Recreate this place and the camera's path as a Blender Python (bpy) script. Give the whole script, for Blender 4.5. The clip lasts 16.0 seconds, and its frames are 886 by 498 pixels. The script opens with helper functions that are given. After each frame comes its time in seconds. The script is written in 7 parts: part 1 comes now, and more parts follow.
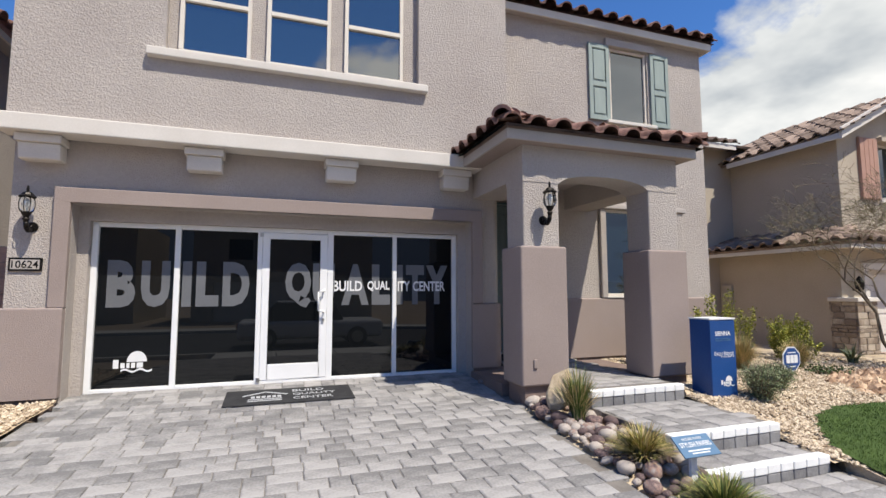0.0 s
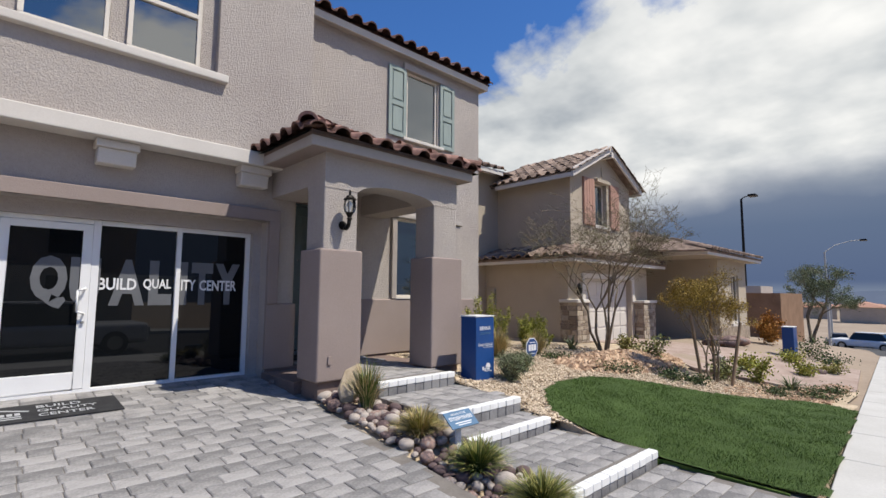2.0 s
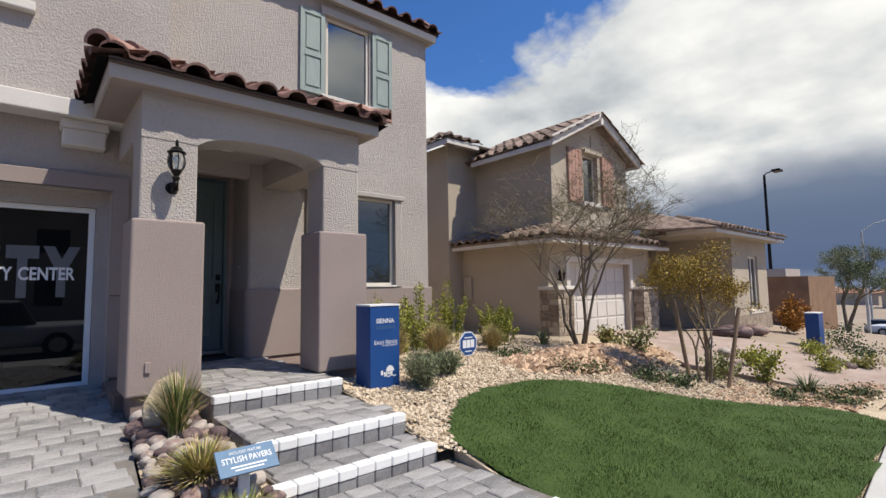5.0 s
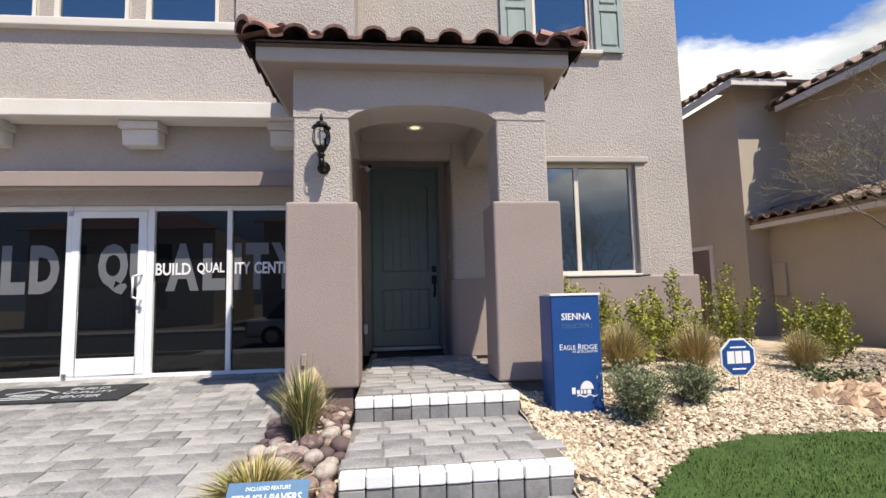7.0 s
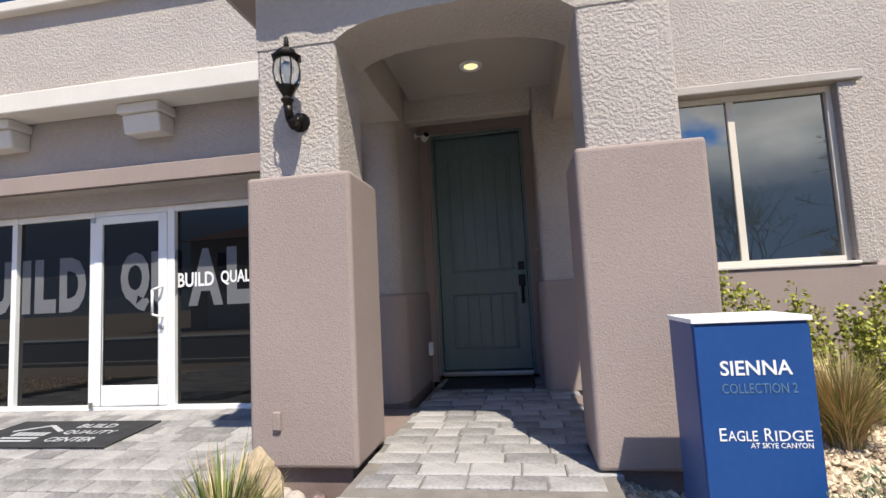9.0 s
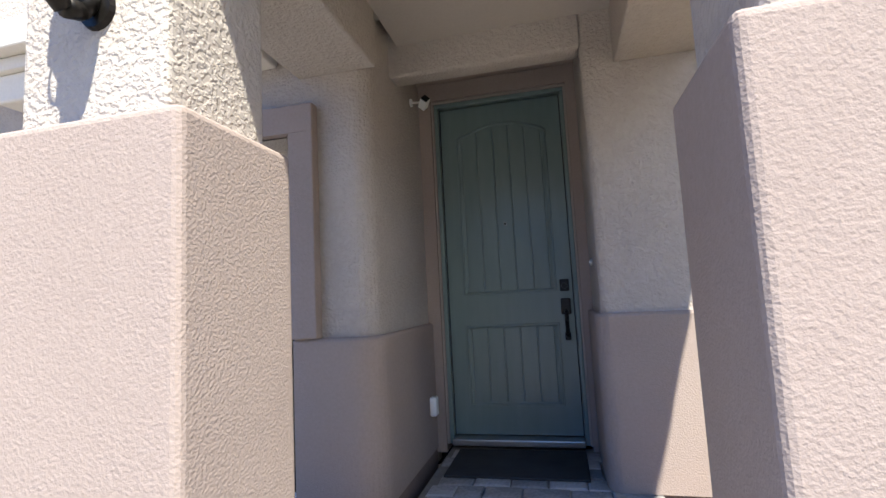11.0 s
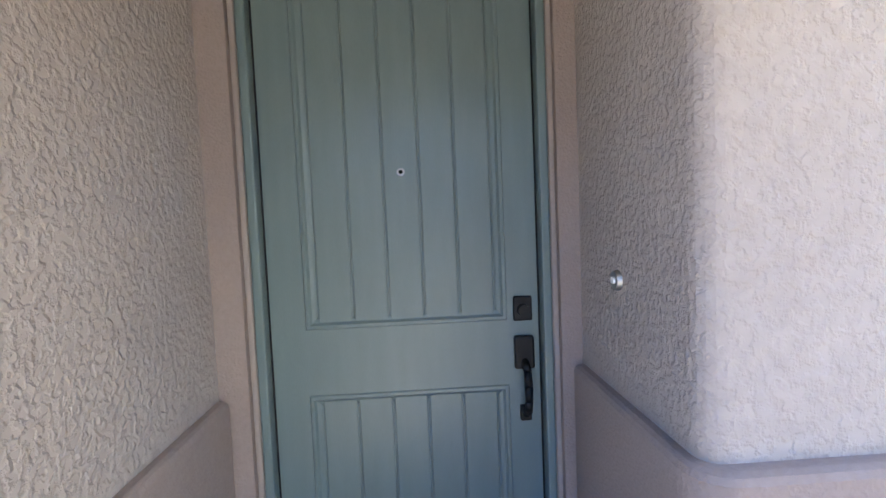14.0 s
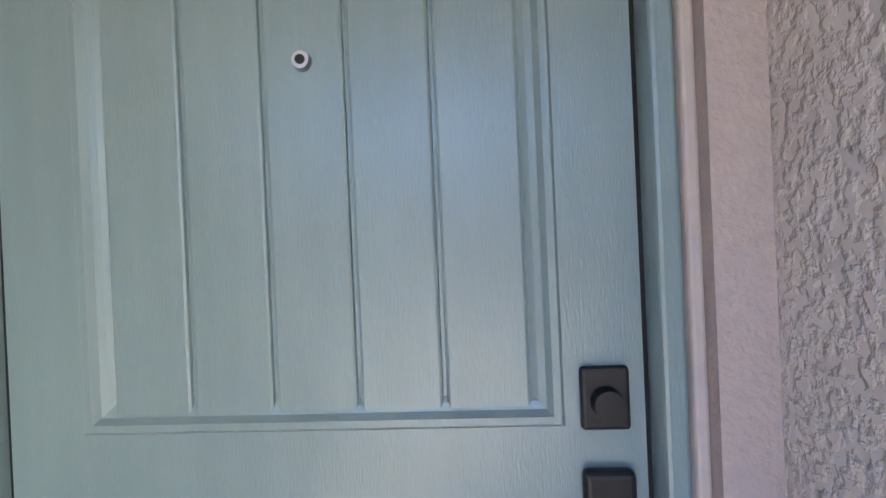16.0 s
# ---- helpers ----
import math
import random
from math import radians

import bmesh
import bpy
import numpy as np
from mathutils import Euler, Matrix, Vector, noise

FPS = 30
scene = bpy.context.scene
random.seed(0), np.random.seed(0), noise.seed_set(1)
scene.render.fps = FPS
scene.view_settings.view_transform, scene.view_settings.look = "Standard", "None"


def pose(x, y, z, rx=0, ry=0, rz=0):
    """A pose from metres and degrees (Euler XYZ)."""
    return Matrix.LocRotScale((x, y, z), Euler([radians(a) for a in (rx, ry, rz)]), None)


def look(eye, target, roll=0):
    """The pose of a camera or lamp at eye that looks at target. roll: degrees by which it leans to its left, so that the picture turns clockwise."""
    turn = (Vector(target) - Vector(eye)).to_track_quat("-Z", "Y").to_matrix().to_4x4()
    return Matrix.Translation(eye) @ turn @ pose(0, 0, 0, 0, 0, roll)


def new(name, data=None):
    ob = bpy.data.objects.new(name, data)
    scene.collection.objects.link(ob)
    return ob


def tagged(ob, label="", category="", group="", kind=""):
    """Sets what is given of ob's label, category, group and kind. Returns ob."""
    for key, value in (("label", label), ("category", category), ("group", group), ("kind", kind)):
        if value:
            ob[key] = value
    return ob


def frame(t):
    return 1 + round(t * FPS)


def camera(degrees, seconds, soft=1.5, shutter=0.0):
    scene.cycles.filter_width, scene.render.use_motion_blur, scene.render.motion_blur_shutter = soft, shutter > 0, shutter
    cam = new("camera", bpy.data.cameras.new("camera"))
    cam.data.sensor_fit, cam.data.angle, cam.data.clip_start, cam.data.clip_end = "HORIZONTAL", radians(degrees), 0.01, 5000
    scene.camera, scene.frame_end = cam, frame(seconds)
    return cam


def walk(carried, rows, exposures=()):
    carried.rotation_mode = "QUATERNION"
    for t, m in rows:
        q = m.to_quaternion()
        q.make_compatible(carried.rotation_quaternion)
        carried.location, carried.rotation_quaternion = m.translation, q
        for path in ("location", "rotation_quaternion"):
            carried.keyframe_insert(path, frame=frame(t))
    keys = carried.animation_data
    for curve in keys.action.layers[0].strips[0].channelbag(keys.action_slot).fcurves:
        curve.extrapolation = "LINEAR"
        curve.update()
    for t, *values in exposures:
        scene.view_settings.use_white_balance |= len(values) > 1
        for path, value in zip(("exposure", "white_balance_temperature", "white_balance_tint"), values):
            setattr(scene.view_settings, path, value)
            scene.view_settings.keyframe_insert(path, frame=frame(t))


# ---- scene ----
cam = camera(85.2, 16.0)
PATH = [
    (0, (-3.138, -7.351, 0.971), (-2.489, -5.468, 1.148), -0.1),
    (0.5, (-3.192, -7.542, 0.94), (-2.24, -5.793, 1.125), -0.2),
    (1, (-3.316, -7.604, 0.959), (-2.125, -6.009, 1.145), -0.1),
    (1.5, (-3.394, -7.607, 0.968), (-2.051, -6.136, 1.153), 0.1),
    (2, (-3.391, -7.609, 0.96), (-2.018, -6.167, 1.146), 0.4),
    (2.5, (-3.235, -7.678, 0.947), (-1.868, -6.229, 1.13), 0.5),
    (3, (-2.901, -7.741, 0.922), (-1.536, -6.291, 1.105), -0.0),
    (3.5, (-2.55, -7.663, 0.884), (-1.186, -6.21, 1.059), -0.5),
    (3.7, (-2.39, -7.635, 0.89), (-1.023, -6.185, 1.061), -0.7),
    (5.8, (-0.616, -7.258, 0.773), (0.464, -5.582, 0.928), -1.5),
    (6, (-0.471, -7.177, 0.762), (0.486, -5.428, 0.923), -1.4),
    (6.5, (-0.053, -6.963, 0.717), (0.55, -5.064, 0.891), -1.4),
    (7, (0.269, -6.67, 0.687), (0.479, -4.69, 0.874), -1.4),
    (7.5, (0.526, -6.311, 0.703), (0.427, -4.322, 0.891), -1.5),
    (8, (0.736, -5.882, 0.709), (0.434, -3.914, 0.897), -2.1),
    (8.5, (0.819, -5.415, 0.732), (0.46, -3.457, 0.918), -2.4),
    (9, (0.853, -5.016, 0.809), (0.534, -3.05, 0.987), -2.9),
    (9.2, (0.886, -4.851, 0.833), (0.555, -2.886, 1.011), -3.0),
    (11.3, (0.765, -3.328, 1.053), (0.303, -1.394, 1.258), -2.9),
    (11.5, (0.699, -3.182, 1.099), (0.321, -1.228, 1.294), -2.8),
    (12, (0.587, -2.785, 1.157), (0.431, -0.796, 1.289), -3.1),
    (12.5, (0.503, -2.442, 1.291), (0.447, -0.443, 1.297), -2.7),
    (13, (0.471, -2.16, 1.318), (0.407, -0.161, 1.269), -2.3),
    (13.5, (0.386, -1.87, 1.311), (0.531, 0.122, 1.195), -2.0),
    (14, (0.5, -1.605, 1.347), (0.603, 0.388, 1.229), -2.4),
    (14.5, (0.487, -1.426, 1.356), (0.506, 0.571, 1.253), -2.3),
    (15, (0.579, -1.298, 1.323), (0.546, 0.7, 1.234), -2.3),
    (15.5, (0.649, -1.012, 1.282), (0.568, 0.985, 1.215), -2.5),
    (16, (0.68, -0.652, 1.247), (0.552, 1.344, 1.239), -2.5),
]
EXPOSURES = [(0, 0.46, 6930, 8), (1.0, 0.32, 6850, 8), (3.5, 0.2, 6800, 8), (6.0, 0.45, 7000, 8), (7.0, 0.65, 7030, 8), (9.0, 0.75, 6950, 8), (10.2, 1.25, 6880, 5), (11.5, 1.95, 6850, 4), (12.0, 2.2, 6880, 4), (12.5, 2.40, 6950, 4), (13.5, 2.88, 6950, 4), (14.5, 3.62, 7020, 4), (15.3, 3.85, 7080, 5), (16.0, 4.15, 7250, 6)]
walk(cam, [(t, look(eye, target, roll)) for t, eye, target, roll in PATH], EXPOSURES)

# ---------------------------------------------------------------- world, sun
SUN_FROM = Vector((0.27, -0.50, 1.0)).normalized()
world = bpy.data.worlds.new("sky")
scene.world = world
world.use_nodes = True
wn, wl = world.node_tree.nodes, world.node_tree.links
wn.clear()


def wnode(kind, **values):
    n = wn.new(kind)
    for key, value in values.items():
        n.inputs[key].default_value = value
    return n


def wramp(stops):
    n = wn.new("ShaderNodeValToRGB")
    els = n.color_ramp.elements
    els[0].position, els[0].color = stops[0][0], (*stops[0][1], 1)
    els[1].position, els[1].color = stops[-1][0], (*stops[-1][1], 1)
    for p, c in stops[1:-1]:
        els.new(p).color = (*c, 1)
    return n


sky = wn.new("ShaderNodeTexSky")
sky.sky_type, sky.sun_disc = "NISHITA", False
sky.sun_elevation = math.asin(SUN_FROM.z)
sky.sun_rotation = math.atan2(SUN_FROM.x, SUN_FROM.y)
sky.altitude, sky.air_density, sky.dust_density, sky.ozone_density = 900, 1.3, 0.2, 4.0
coord = wn.new("ShaderNodeTexCoord")
sep = wn.new("ShaderNodeSeparateXYZ")
wl.new(coord.outputs["Generated"], sep.inputs[0])
# clouds lie on a flat layer overhead: direction divided by its height
zlift = wn.new("ShaderNodeMath")
zlift.operation = "ADD"
wl.new(sep.outputs["Z"], zlift.inputs[0])
zlift.inputs[1].default_value = 0.22
div = wn.new("ShaderNodeVectorMath")
div.operation = "DIVIDE"
comb = wn.new("ShaderNodeCombineXYZ")
for axis in "XYZ":
    wl.new(zlift.outputs[0], comb.inputs[axis])
wl.new(coord.outputs["Generated"], div.inputs[0])
wl.new(comb.outputs[0], div.inputs[1])
off = wn.new("ShaderNodeVectorMath")
off.operation = "ADD"
wl.new(div.outputs[0], off.inputs[0])
off.inputs[1].default_value = (3.1, 0.4, 0)
cl = wnode("ShaderNodeTexNoise", Scale=1.15, Detail=9, Roughness=0.56, Distortion=0.15)
wl.new(off.outputs[0], cl.inputs["Vector"])
# the cloud mass stands down the street; elsewhere the sky is broken
lean = wn.new("ShaderNodeVectorMath")
lean.operation = "DOT_PRODUCT"
wl.new(coord.outputs["Generated"], lean.inputs[0])
lean.inputs[1].default_value = (0.94, 0.30, -0.17)
lean2 = wn.new("ShaderNodeMath")
lean2.operation = "MAXIMUM"
wl.new(lean.outputs["Value"], lean2.inputs[0])
behind = wn.new("ShaderNodeVectorMath")
behind.operation = "DOT_PRODUCT"
wl.new(coord.outputs["Generated"], behind.inputs[0])
behind.inputs[1].default_value = (0.55, -0.60, -0.15)
wl.new(behind.outputs["Value"], lean2.inputs[1])
lean3 = wn.new("ShaderNodeMath")
lean3.operation = "MULTIPLY_ADD"
wl.new(lean2.outputs[0], lean3.inputs[0])
lean3.inputs[1].default_value = 0.9
wl.new(cl.outputs["Fac"], lean3.inputs[2])
cover = wramp([(0.0, (0, 0, 0)), (0.02, (0.35, 0.35, 0.35)), (0.06, (1, 1, 1))])
lean4 = wn.new("ShaderNodeMath")
lean4.operation = "SUBTRACT"
wl.new(lean3.outputs[0], lean4.inputs[0])
lean4.inputs[1].default_value = 1.0
wl.new(lean4.outputs[0], cover.inputs[0])
shade_n = wnode("ShaderNodeTexNoise", Scale=1.9, Detail=5, Roughness=0.5)
wl.new(off.outputs[0], shade_n.inputs["Vector"])
shade = wramp([(0.30, (0.32, 0.36, 0.42)), (0.43, (0.56, 0.59, 0.63)), (0.54, (0.75, 0.765, 0.79)), (0.64, (0.90, 0.905, 0.92))])
wl.new(shade_n.outputs["Fac"], shade.inputs[0])
skyk = wn.new("ShaderNodeVectorMath")
skyk.operation = "MULTIPLY"
wl.new(sky.outputs[0], skyk.inputs[0])
skyk.inputs[1].default_value = (0.040, 0.071, 0.116)
mix1 = wn.new("ShaderNodeMixRGB")
wl.new(cover.outputs[0], mix1.inputs[0])
wl.new(skyk.outputs[0], mix1.inputs[1])
wl.new(shade.outputs[0], mix1.inputs[2])
# rain-dark cloud bank near the horizon
low = wramp([(0.0, (1, 1, 1)), (0.14, (1, 1, 1)), (0.175, (0.75, 0.75, 0.75)), (0.23, (0, 0, 0))])
lown = wnode("ShaderNodeTexNoise", Scale=3.2, Detail=7)
wl.new(coord.outputs["Generated"], lown.inputs["Vector"])
lowa = wn.new("ShaderNodeMath")
lowa.operation = "MULTIPLY_ADD"
wl.new(lown.outputs["Fac"], lowa.inputs[0])
lowa.inputs[1].default_value = -0.16
wl.new(sep.outputs["Z"], lowa.inputs[2])
lowb = wn.new("ShaderNodeMath")
lowb.operation = "ADD"
wl.new(lowa.outputs[0], lowb.inputs[0])
lowb.inputs[1].default_value = 0.08
wl.new(lowb.outputs[0], low.inputs[0])
bank = wramp([(0.0, (0.20, 0.245, 0.33)), (0.025, (0.085, 0.122, 0.225)), (0.12, (0.105, 0.148, 0.245)), (0.2, (0.17, 0.21, 0.30)), (0.3, (0.3, 0.36, 0.46))])
wl.new(sep.outputs["Z"], bank.inputs[0])
mix2 = wn.new("ShaderNodeMixRGB")
wl.new(low.outputs[0], mix2.inputs[0])
wl.new(mix1.outputs[0], mix2.inputs[1])
wl.new(bank.outputs[0], mix2.inputs[2])
bg = wnode("ShaderNodeBackground", Strength=1.0)
wl.new(mix2.outputs[0], bg.inputs[0])
wl.new(bg.outputs[0], wn.new("ShaderNodeOutputWorld").inputs[0])

sun = new("sun", bpy.data.lights.new("sun", "SUN"))
sun.data.energy, sun.data.angle, sun.data.color = 4.3, radians(0.55), (1.0, 0.95, 0.88)
sun.matrix_world = look((0, 0, 20), Vector((0, 0, 20)) - SUN_FROM)

# ---------------------------------------------------------------- materials


def material(name, rough=0.8, metal=0.0, spec=0.5):
    m = bpy.data.materials.new(name)
    m.use_nodes = True
    b = m.node_tree.nodes["Principled BSDF"]
    b.inputs["Roughness"].default_value, b.inputs["Metallic"].default_value = rough, metal
    b.inputs["Specular IOR Level"].default_value = spec
    return m, m.node_tree.nodes, m.node_tree.links, b


def mottled(name, dark, light, scale=3.0, fine=40.0, rough=0.8, bump=0.3, bump_scale=60.0, depth=0.01, metal=0.0, spec=0.3, vary=0.0, island=False, stretch=(1, 1, 1), kind="noise"):
    """Two-scale colour, fine relief, and a shift from piece to piece."""
    m, n, l, b = material(name, rough, metal, spec)
    tc = n.new("ShaderNodeTexCoord")
    mp = n.new("ShaderNodeMapping")
    mp.inputs["Scale"].default_value = stretch
    l.new(tc.outputs["Object"], mp.inputs["Vector"])
    a = n.new("ShaderNodeTexNoise")
    a.inputs["Scale"].default_value, a.inputs["Detail"].default_value = scale, 5
    f = n.new("ShaderNodeTexNoise")
    f.inputs["Scale"].default_value, f.inputs["Detail"].default_value = fine, 3
    l.new(mp.outputs[0], a.inputs["Vector"])
    l.new(mp.outputs[0], f.inputs["Vector"])
    mix = n.new("ShaderNodeMath")
    mix.operation = "MULTIPLY_ADD"
    l.new(f.outputs["Fac"], mix.inputs[0])
    mix.inputs[1].default_value = 0.6
    l.new(a.outputs["Fac"], mix.inputs[2])
    sub = n.new("ShaderNodeMath")
    sub.operation = "SUBTRACT"
    l.new(mix.outputs[0], sub.inputs[0])
    sub.inputs[1].default_value = 0.3
    fac = sub.outputs[0]
    if vary:
        src = n.new("ShaderNodeNewGeometry") if island else n.new("ShaderNodeObjectInfo")
        out = src.outputs["Random Per Island"] if island else src.outputs["Random"]
        va = n.new("ShaderNodeMath")
        va.operation = "MULTIPLY_ADD"
        l.new(out, va.inputs[0])
        va.inputs[1].default_value = vary
        l.new(fac, va.inputs[2])
        vb = n.new("ShaderNodeMath")
        vb.operation = "SUBTRACT"
        l.new(va.outputs[0], vb.inputs[0])
        vb.inputs[1].default_value = vary / 2
        fac = vb.outputs[0]
    r = n.new("ShaderNodeValToRGB")
    r.color_ramp.elements[0].position, r.color_ramp.elements[1].position = 0.25, 0.75
    r.color_ramp.elements[0].color, r.color_ramp.elements[1].color = (*dark, 1), (*light, 1)
    l.new(fac, r.inputs[0])
    l.new(r.outputs[0], b.inputs["Base Color"])
    if bump:
        h = n.new("ShaderNodeTexNoise")
        h.inputs["Scale"].default_value, h.inputs["Detail"].default_value = bump_scale, 3
        l.new(mp.outputs[0], h.inputs["Vector"])
        height = h.outputs["Fac"]
        if kind == "lace":
            # trowelled lumps: plateaus with ragged edges
            hr = n.new("ShaderNodeValToRGB")
            hr.color_ramp.elements[0].position, hr.color_ramp.elements[1].position = 0.42, 0.60
            l.new(h.outputs["Fac"], hr.inputs[0])
            height = hr.outputs[0]
        bp = n.new("ShaderNodeBump")
        bp.inputs["Strength"].default_value, bp.inputs["Distance"].default_value = bump, depth
        l.new(height, bp.inputs["Height"])
        l.new(bp.outputs[0], b.inputs["Normal"])
    return m


STUCCO = mottled("stucco_greige", (0.40, 0.355, 0.325), (0.47, 0.425, 0.39), 1.2, 30, 0.95, 0.52, 54, 0.0080, kind="lace", spec=0.1)
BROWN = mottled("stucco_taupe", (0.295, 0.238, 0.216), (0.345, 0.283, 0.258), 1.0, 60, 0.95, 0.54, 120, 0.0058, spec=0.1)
TRIMW = mottled("cream_trim", (0.60, 0.56, 0.51), (0.68, 0.64, 0.59), 2.0, 60, 0.85, 0.2, 90, 0.003)
GREIGE = mottled("painted_soffit", (0.40, 0.36, 0.33), (0.45, 0.41, 0.38), 2.0, 60, 0.85, 0.15, 90, 0.003)
WHITEP = mottled("white_vinyl", (0.78, 0.78, 0.78), (0.84, 0.84, 0.84), 3, 80, 0.4, 0.0, spec=0.5)
VINYL = mottled("almond_vinyl", (0.66, 0.60, 0.52), (0.72, 0.67, 0.59), 3, 80, 0.45, 0.0)
SHUT = mottled("sage_shutter", (0.27, 0.325, 0.305), (0.315, 0.375, 0.35), 4, 80, 0.6, 0.1, 120, 0.002, stretch=(4, 4, 1))
DOORG = mottled("sage_door_paint", (0.128, 0.182, 0.184), (0.154, 0.210, 0.212), 3, 90, 0.30, 0.32, 60, 0.0018, spec=0.6, stretch=(6, 6, 0.8))
FOUND = mottled("concrete_stem", (0.17, 0.125, 0.11), (0.22, 0.165, 0.145), 4, 60, 0.95, 0.3, 60, 0.004)
BRONZE = mottled("dark_bronze", (0.012, 0.011, 0.010), (0.022, 0.019, 0.017), 8, 90, 0.42, 0.1, 120, 0.001, metal=0.6)
BLACKP = mottled("black_plastic", (0.006, 0.006, 0.007), (0.012, 0.012, 0.013), 8, 90, 0.45, 0.0)
STEEL = mottled("brushed_nickel", (0.40, 0.39, 0.37), (0.50, 0.49, 0.47), 8, 90, 0.42, 0.0, metal=1.0)
CAULK = mottled("taupe_mould_paint", (0.31, 0.265, 0.24), (0.36, 0.31, 0.285), 3, 60, 0.85, 0.2, 90, 0.002)
TILE = mottled("clay_roof_tile", (0.13, 0.070, 0.056), (0.37, 0.215, 0.175), 5, 50, 0.85, 0.3, 60, 0.004, vary=0.5)
TILEJ = mottled("clay_roof_tile_far", (0.12, 0.085, 0.066), (0.36, 0.265, 0.21), 5, 50, 0.85, 0.3, 60, 0.004, vary=0.5, island=True)
PAVER = mottled("grey_paver", (0.175, 0.170, 0.168), (0.36, 0.345, 0.335), 5, 45, 0.9, 0.9, 70, 0.008, vary=0.45)
PAVERJ = mottled("grey_paver_rest", (0.175, 0.170, 0.168), (0.36, 0.345, 0.335), 5, 45, 0.9, 0.9, 70, 0.008, vary=0.45, island=True)
PAVDK = mottled("charcoal_paver", (0.17, 0.165, 0.17), (0.28, 0.275, 0.275), 6, 45, 0.9, 0.5, 80, 0.004, vary=0.4)
PAVWH = mottled("white_painted_paver", (0.72, 0.72, 0.71), (0.84, 0.84, 0.83), 5, 60, 0.75, 0.35, 70, 0.004, vary=0.1)
SANDJ = mottled("joint_sand", (0.15, 0.135, 0.12), (0.22, 0.20, 0.18), 10, 90, 0.95, 0.3, 150, 0.003)
SOIL = mottled("desert_gravel_bed", (0.40, 0.31, 0.21), (0.60, 0.49, 0.35), 6, 55, 0.95, 0.7, 45, 0.02)
CHIP = mottled("tan_gravel_chip", (0.33, 0.25, 0.17), (0.66, 0.55, 0.41), 9, 60, 0.9, 0.3, 70, 0.003, vary=0.8, island=True)
RIP = mottled("rust_riprap", (0.30, 0.19, 0.12), (0.60, 0.43, 0.29), 5, 50, 0.9, 0.5, 40, 0.008, vary=0.7, island=True)
ROCK = mottled("river_rock", (0.12, 0.082, 0.080), (0.42, 0.345, 0.32), 2.2, 14, 0.75, 0.3, 9, 0.05, vary=1.3)
# river rocks come in mauve, rust, tan, grey and pale cream
_r = next(n for n in ROCK.node_tree.nodes if n.type == "VALTORGB").color_ramp
for _p, _c in ((0.36, (0.23, 0.165, 0.155)), (0.46, (0.33, 0.20, 0.145)), (0.55, (0.27, 0.245, 0.235)), (0.66, (0.37, 0.30, 0.26))):
    _r.elements.new(_p).color = (*_c, 1)
_r.elements[-1].color = (0.44, 0.385, 0.34, 1)
BOULD = mottled("sandstone_boulder", (0.36, 0.27, 0.17), (0.58, 0.47, 0.33), 5, 35, 0.9, 0.7, 18, 0.02)
CONC = mottled("sidewalk_concrete", (0.46, 0.45, 0.42), (0.55, 0.54, 0.51), 1.5, 50, 0.9, 0.25, 100, 0.003)
ASPH = mottled("asphalt", (0.05, 0.05, 0.052), (0.085, 0.085, 0.088), 1.0, 80, 0.92, 0.4, 120, 0.004)
BASE = mottled("desert_ground", (0.26, 0.20, 0.15), (0.36, 0.29, 0.22), 0.3, 8, 0.95, 0.3, 20, 0.02)
TURFB = mottled("turf_backing", (0.035, 0.062, 0.014), (0.06, 0.10, 0.024), 4, 70, 0.95, 0.6, 120, 0.01)
BLUEP = mottled("blue_sign_panel", (0.012, 0.055, 0.20), (0.016, 0.07, 0.24), 2, 40, 0.35, 0.0)
BLUEL = mottled("pale_blue_sign", (0.08, 0.16, 0.26), (0.10, 0.19, 0.30), 4, 60, 0.4, 0.0)
WPRINT = mottled("white_print", (0.74, 0.74, 0.74), (0.8, 0.8, 0.8), 6, 60, 0.5, 0.0)
GPRINT = mottled("grey_vinyl_print", (0.125, 0.13, 0.14), (0.155, 0.16, 0.17), 3, 60, 0.45, 0.0)
LPRINT = mottled("faded_vinyl_print", (0.40, 0.41, 0.42), (0.46, 0.47, 0.48), 3, 60, 0.45, 0.0)
MATB = mottled("rubber_mat", (0.020, 0.020, 0.022), (0.04, 0.04, 0.042), 6, 200, 0.9, 0.5, 300, 0.002)
NWALL = mottled("neighbour_stucco", (0.42, 0.36, 0.285), (0.48, 0.415, 0.335), 1.2, 30, 0.95, 0.4, 34, 0.008, spec=0.1)
STONE = mottled("ledger_stone", (0.22, 0.17, 0.13), (0.46, 0.39, 0.31), 7, 40, 0.9, 0.6, 30, 0.01, vary=0.6)
SALMON = mottled("salmon_shutter", (0.38, 0.22, 0.17), (0.45, 0.27, 0.21), 4, 70, 0.7, 0.2, 100, 0.002)
BARK = mottled("green_grey_bark", (0.13, 0.10, 0.070), (0.24, 0.195, 0.14), 9, 60, 0.9, 0.5, 60, 0.004)
STAKE = mottled("lodgepole_stake", (0.20, 0.13, 0.08), (0.30, 0.21, 0.14), 9, 60, 0.9, 0.4, 60, 0.004)
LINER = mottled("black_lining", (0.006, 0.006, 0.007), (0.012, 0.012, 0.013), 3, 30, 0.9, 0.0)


def leafy(name, dark, light, rough=0.6):
    return mottled(name, dark, light, 3, 30, rough, 0.0, vary=0.8, island=True, spec=0.25)


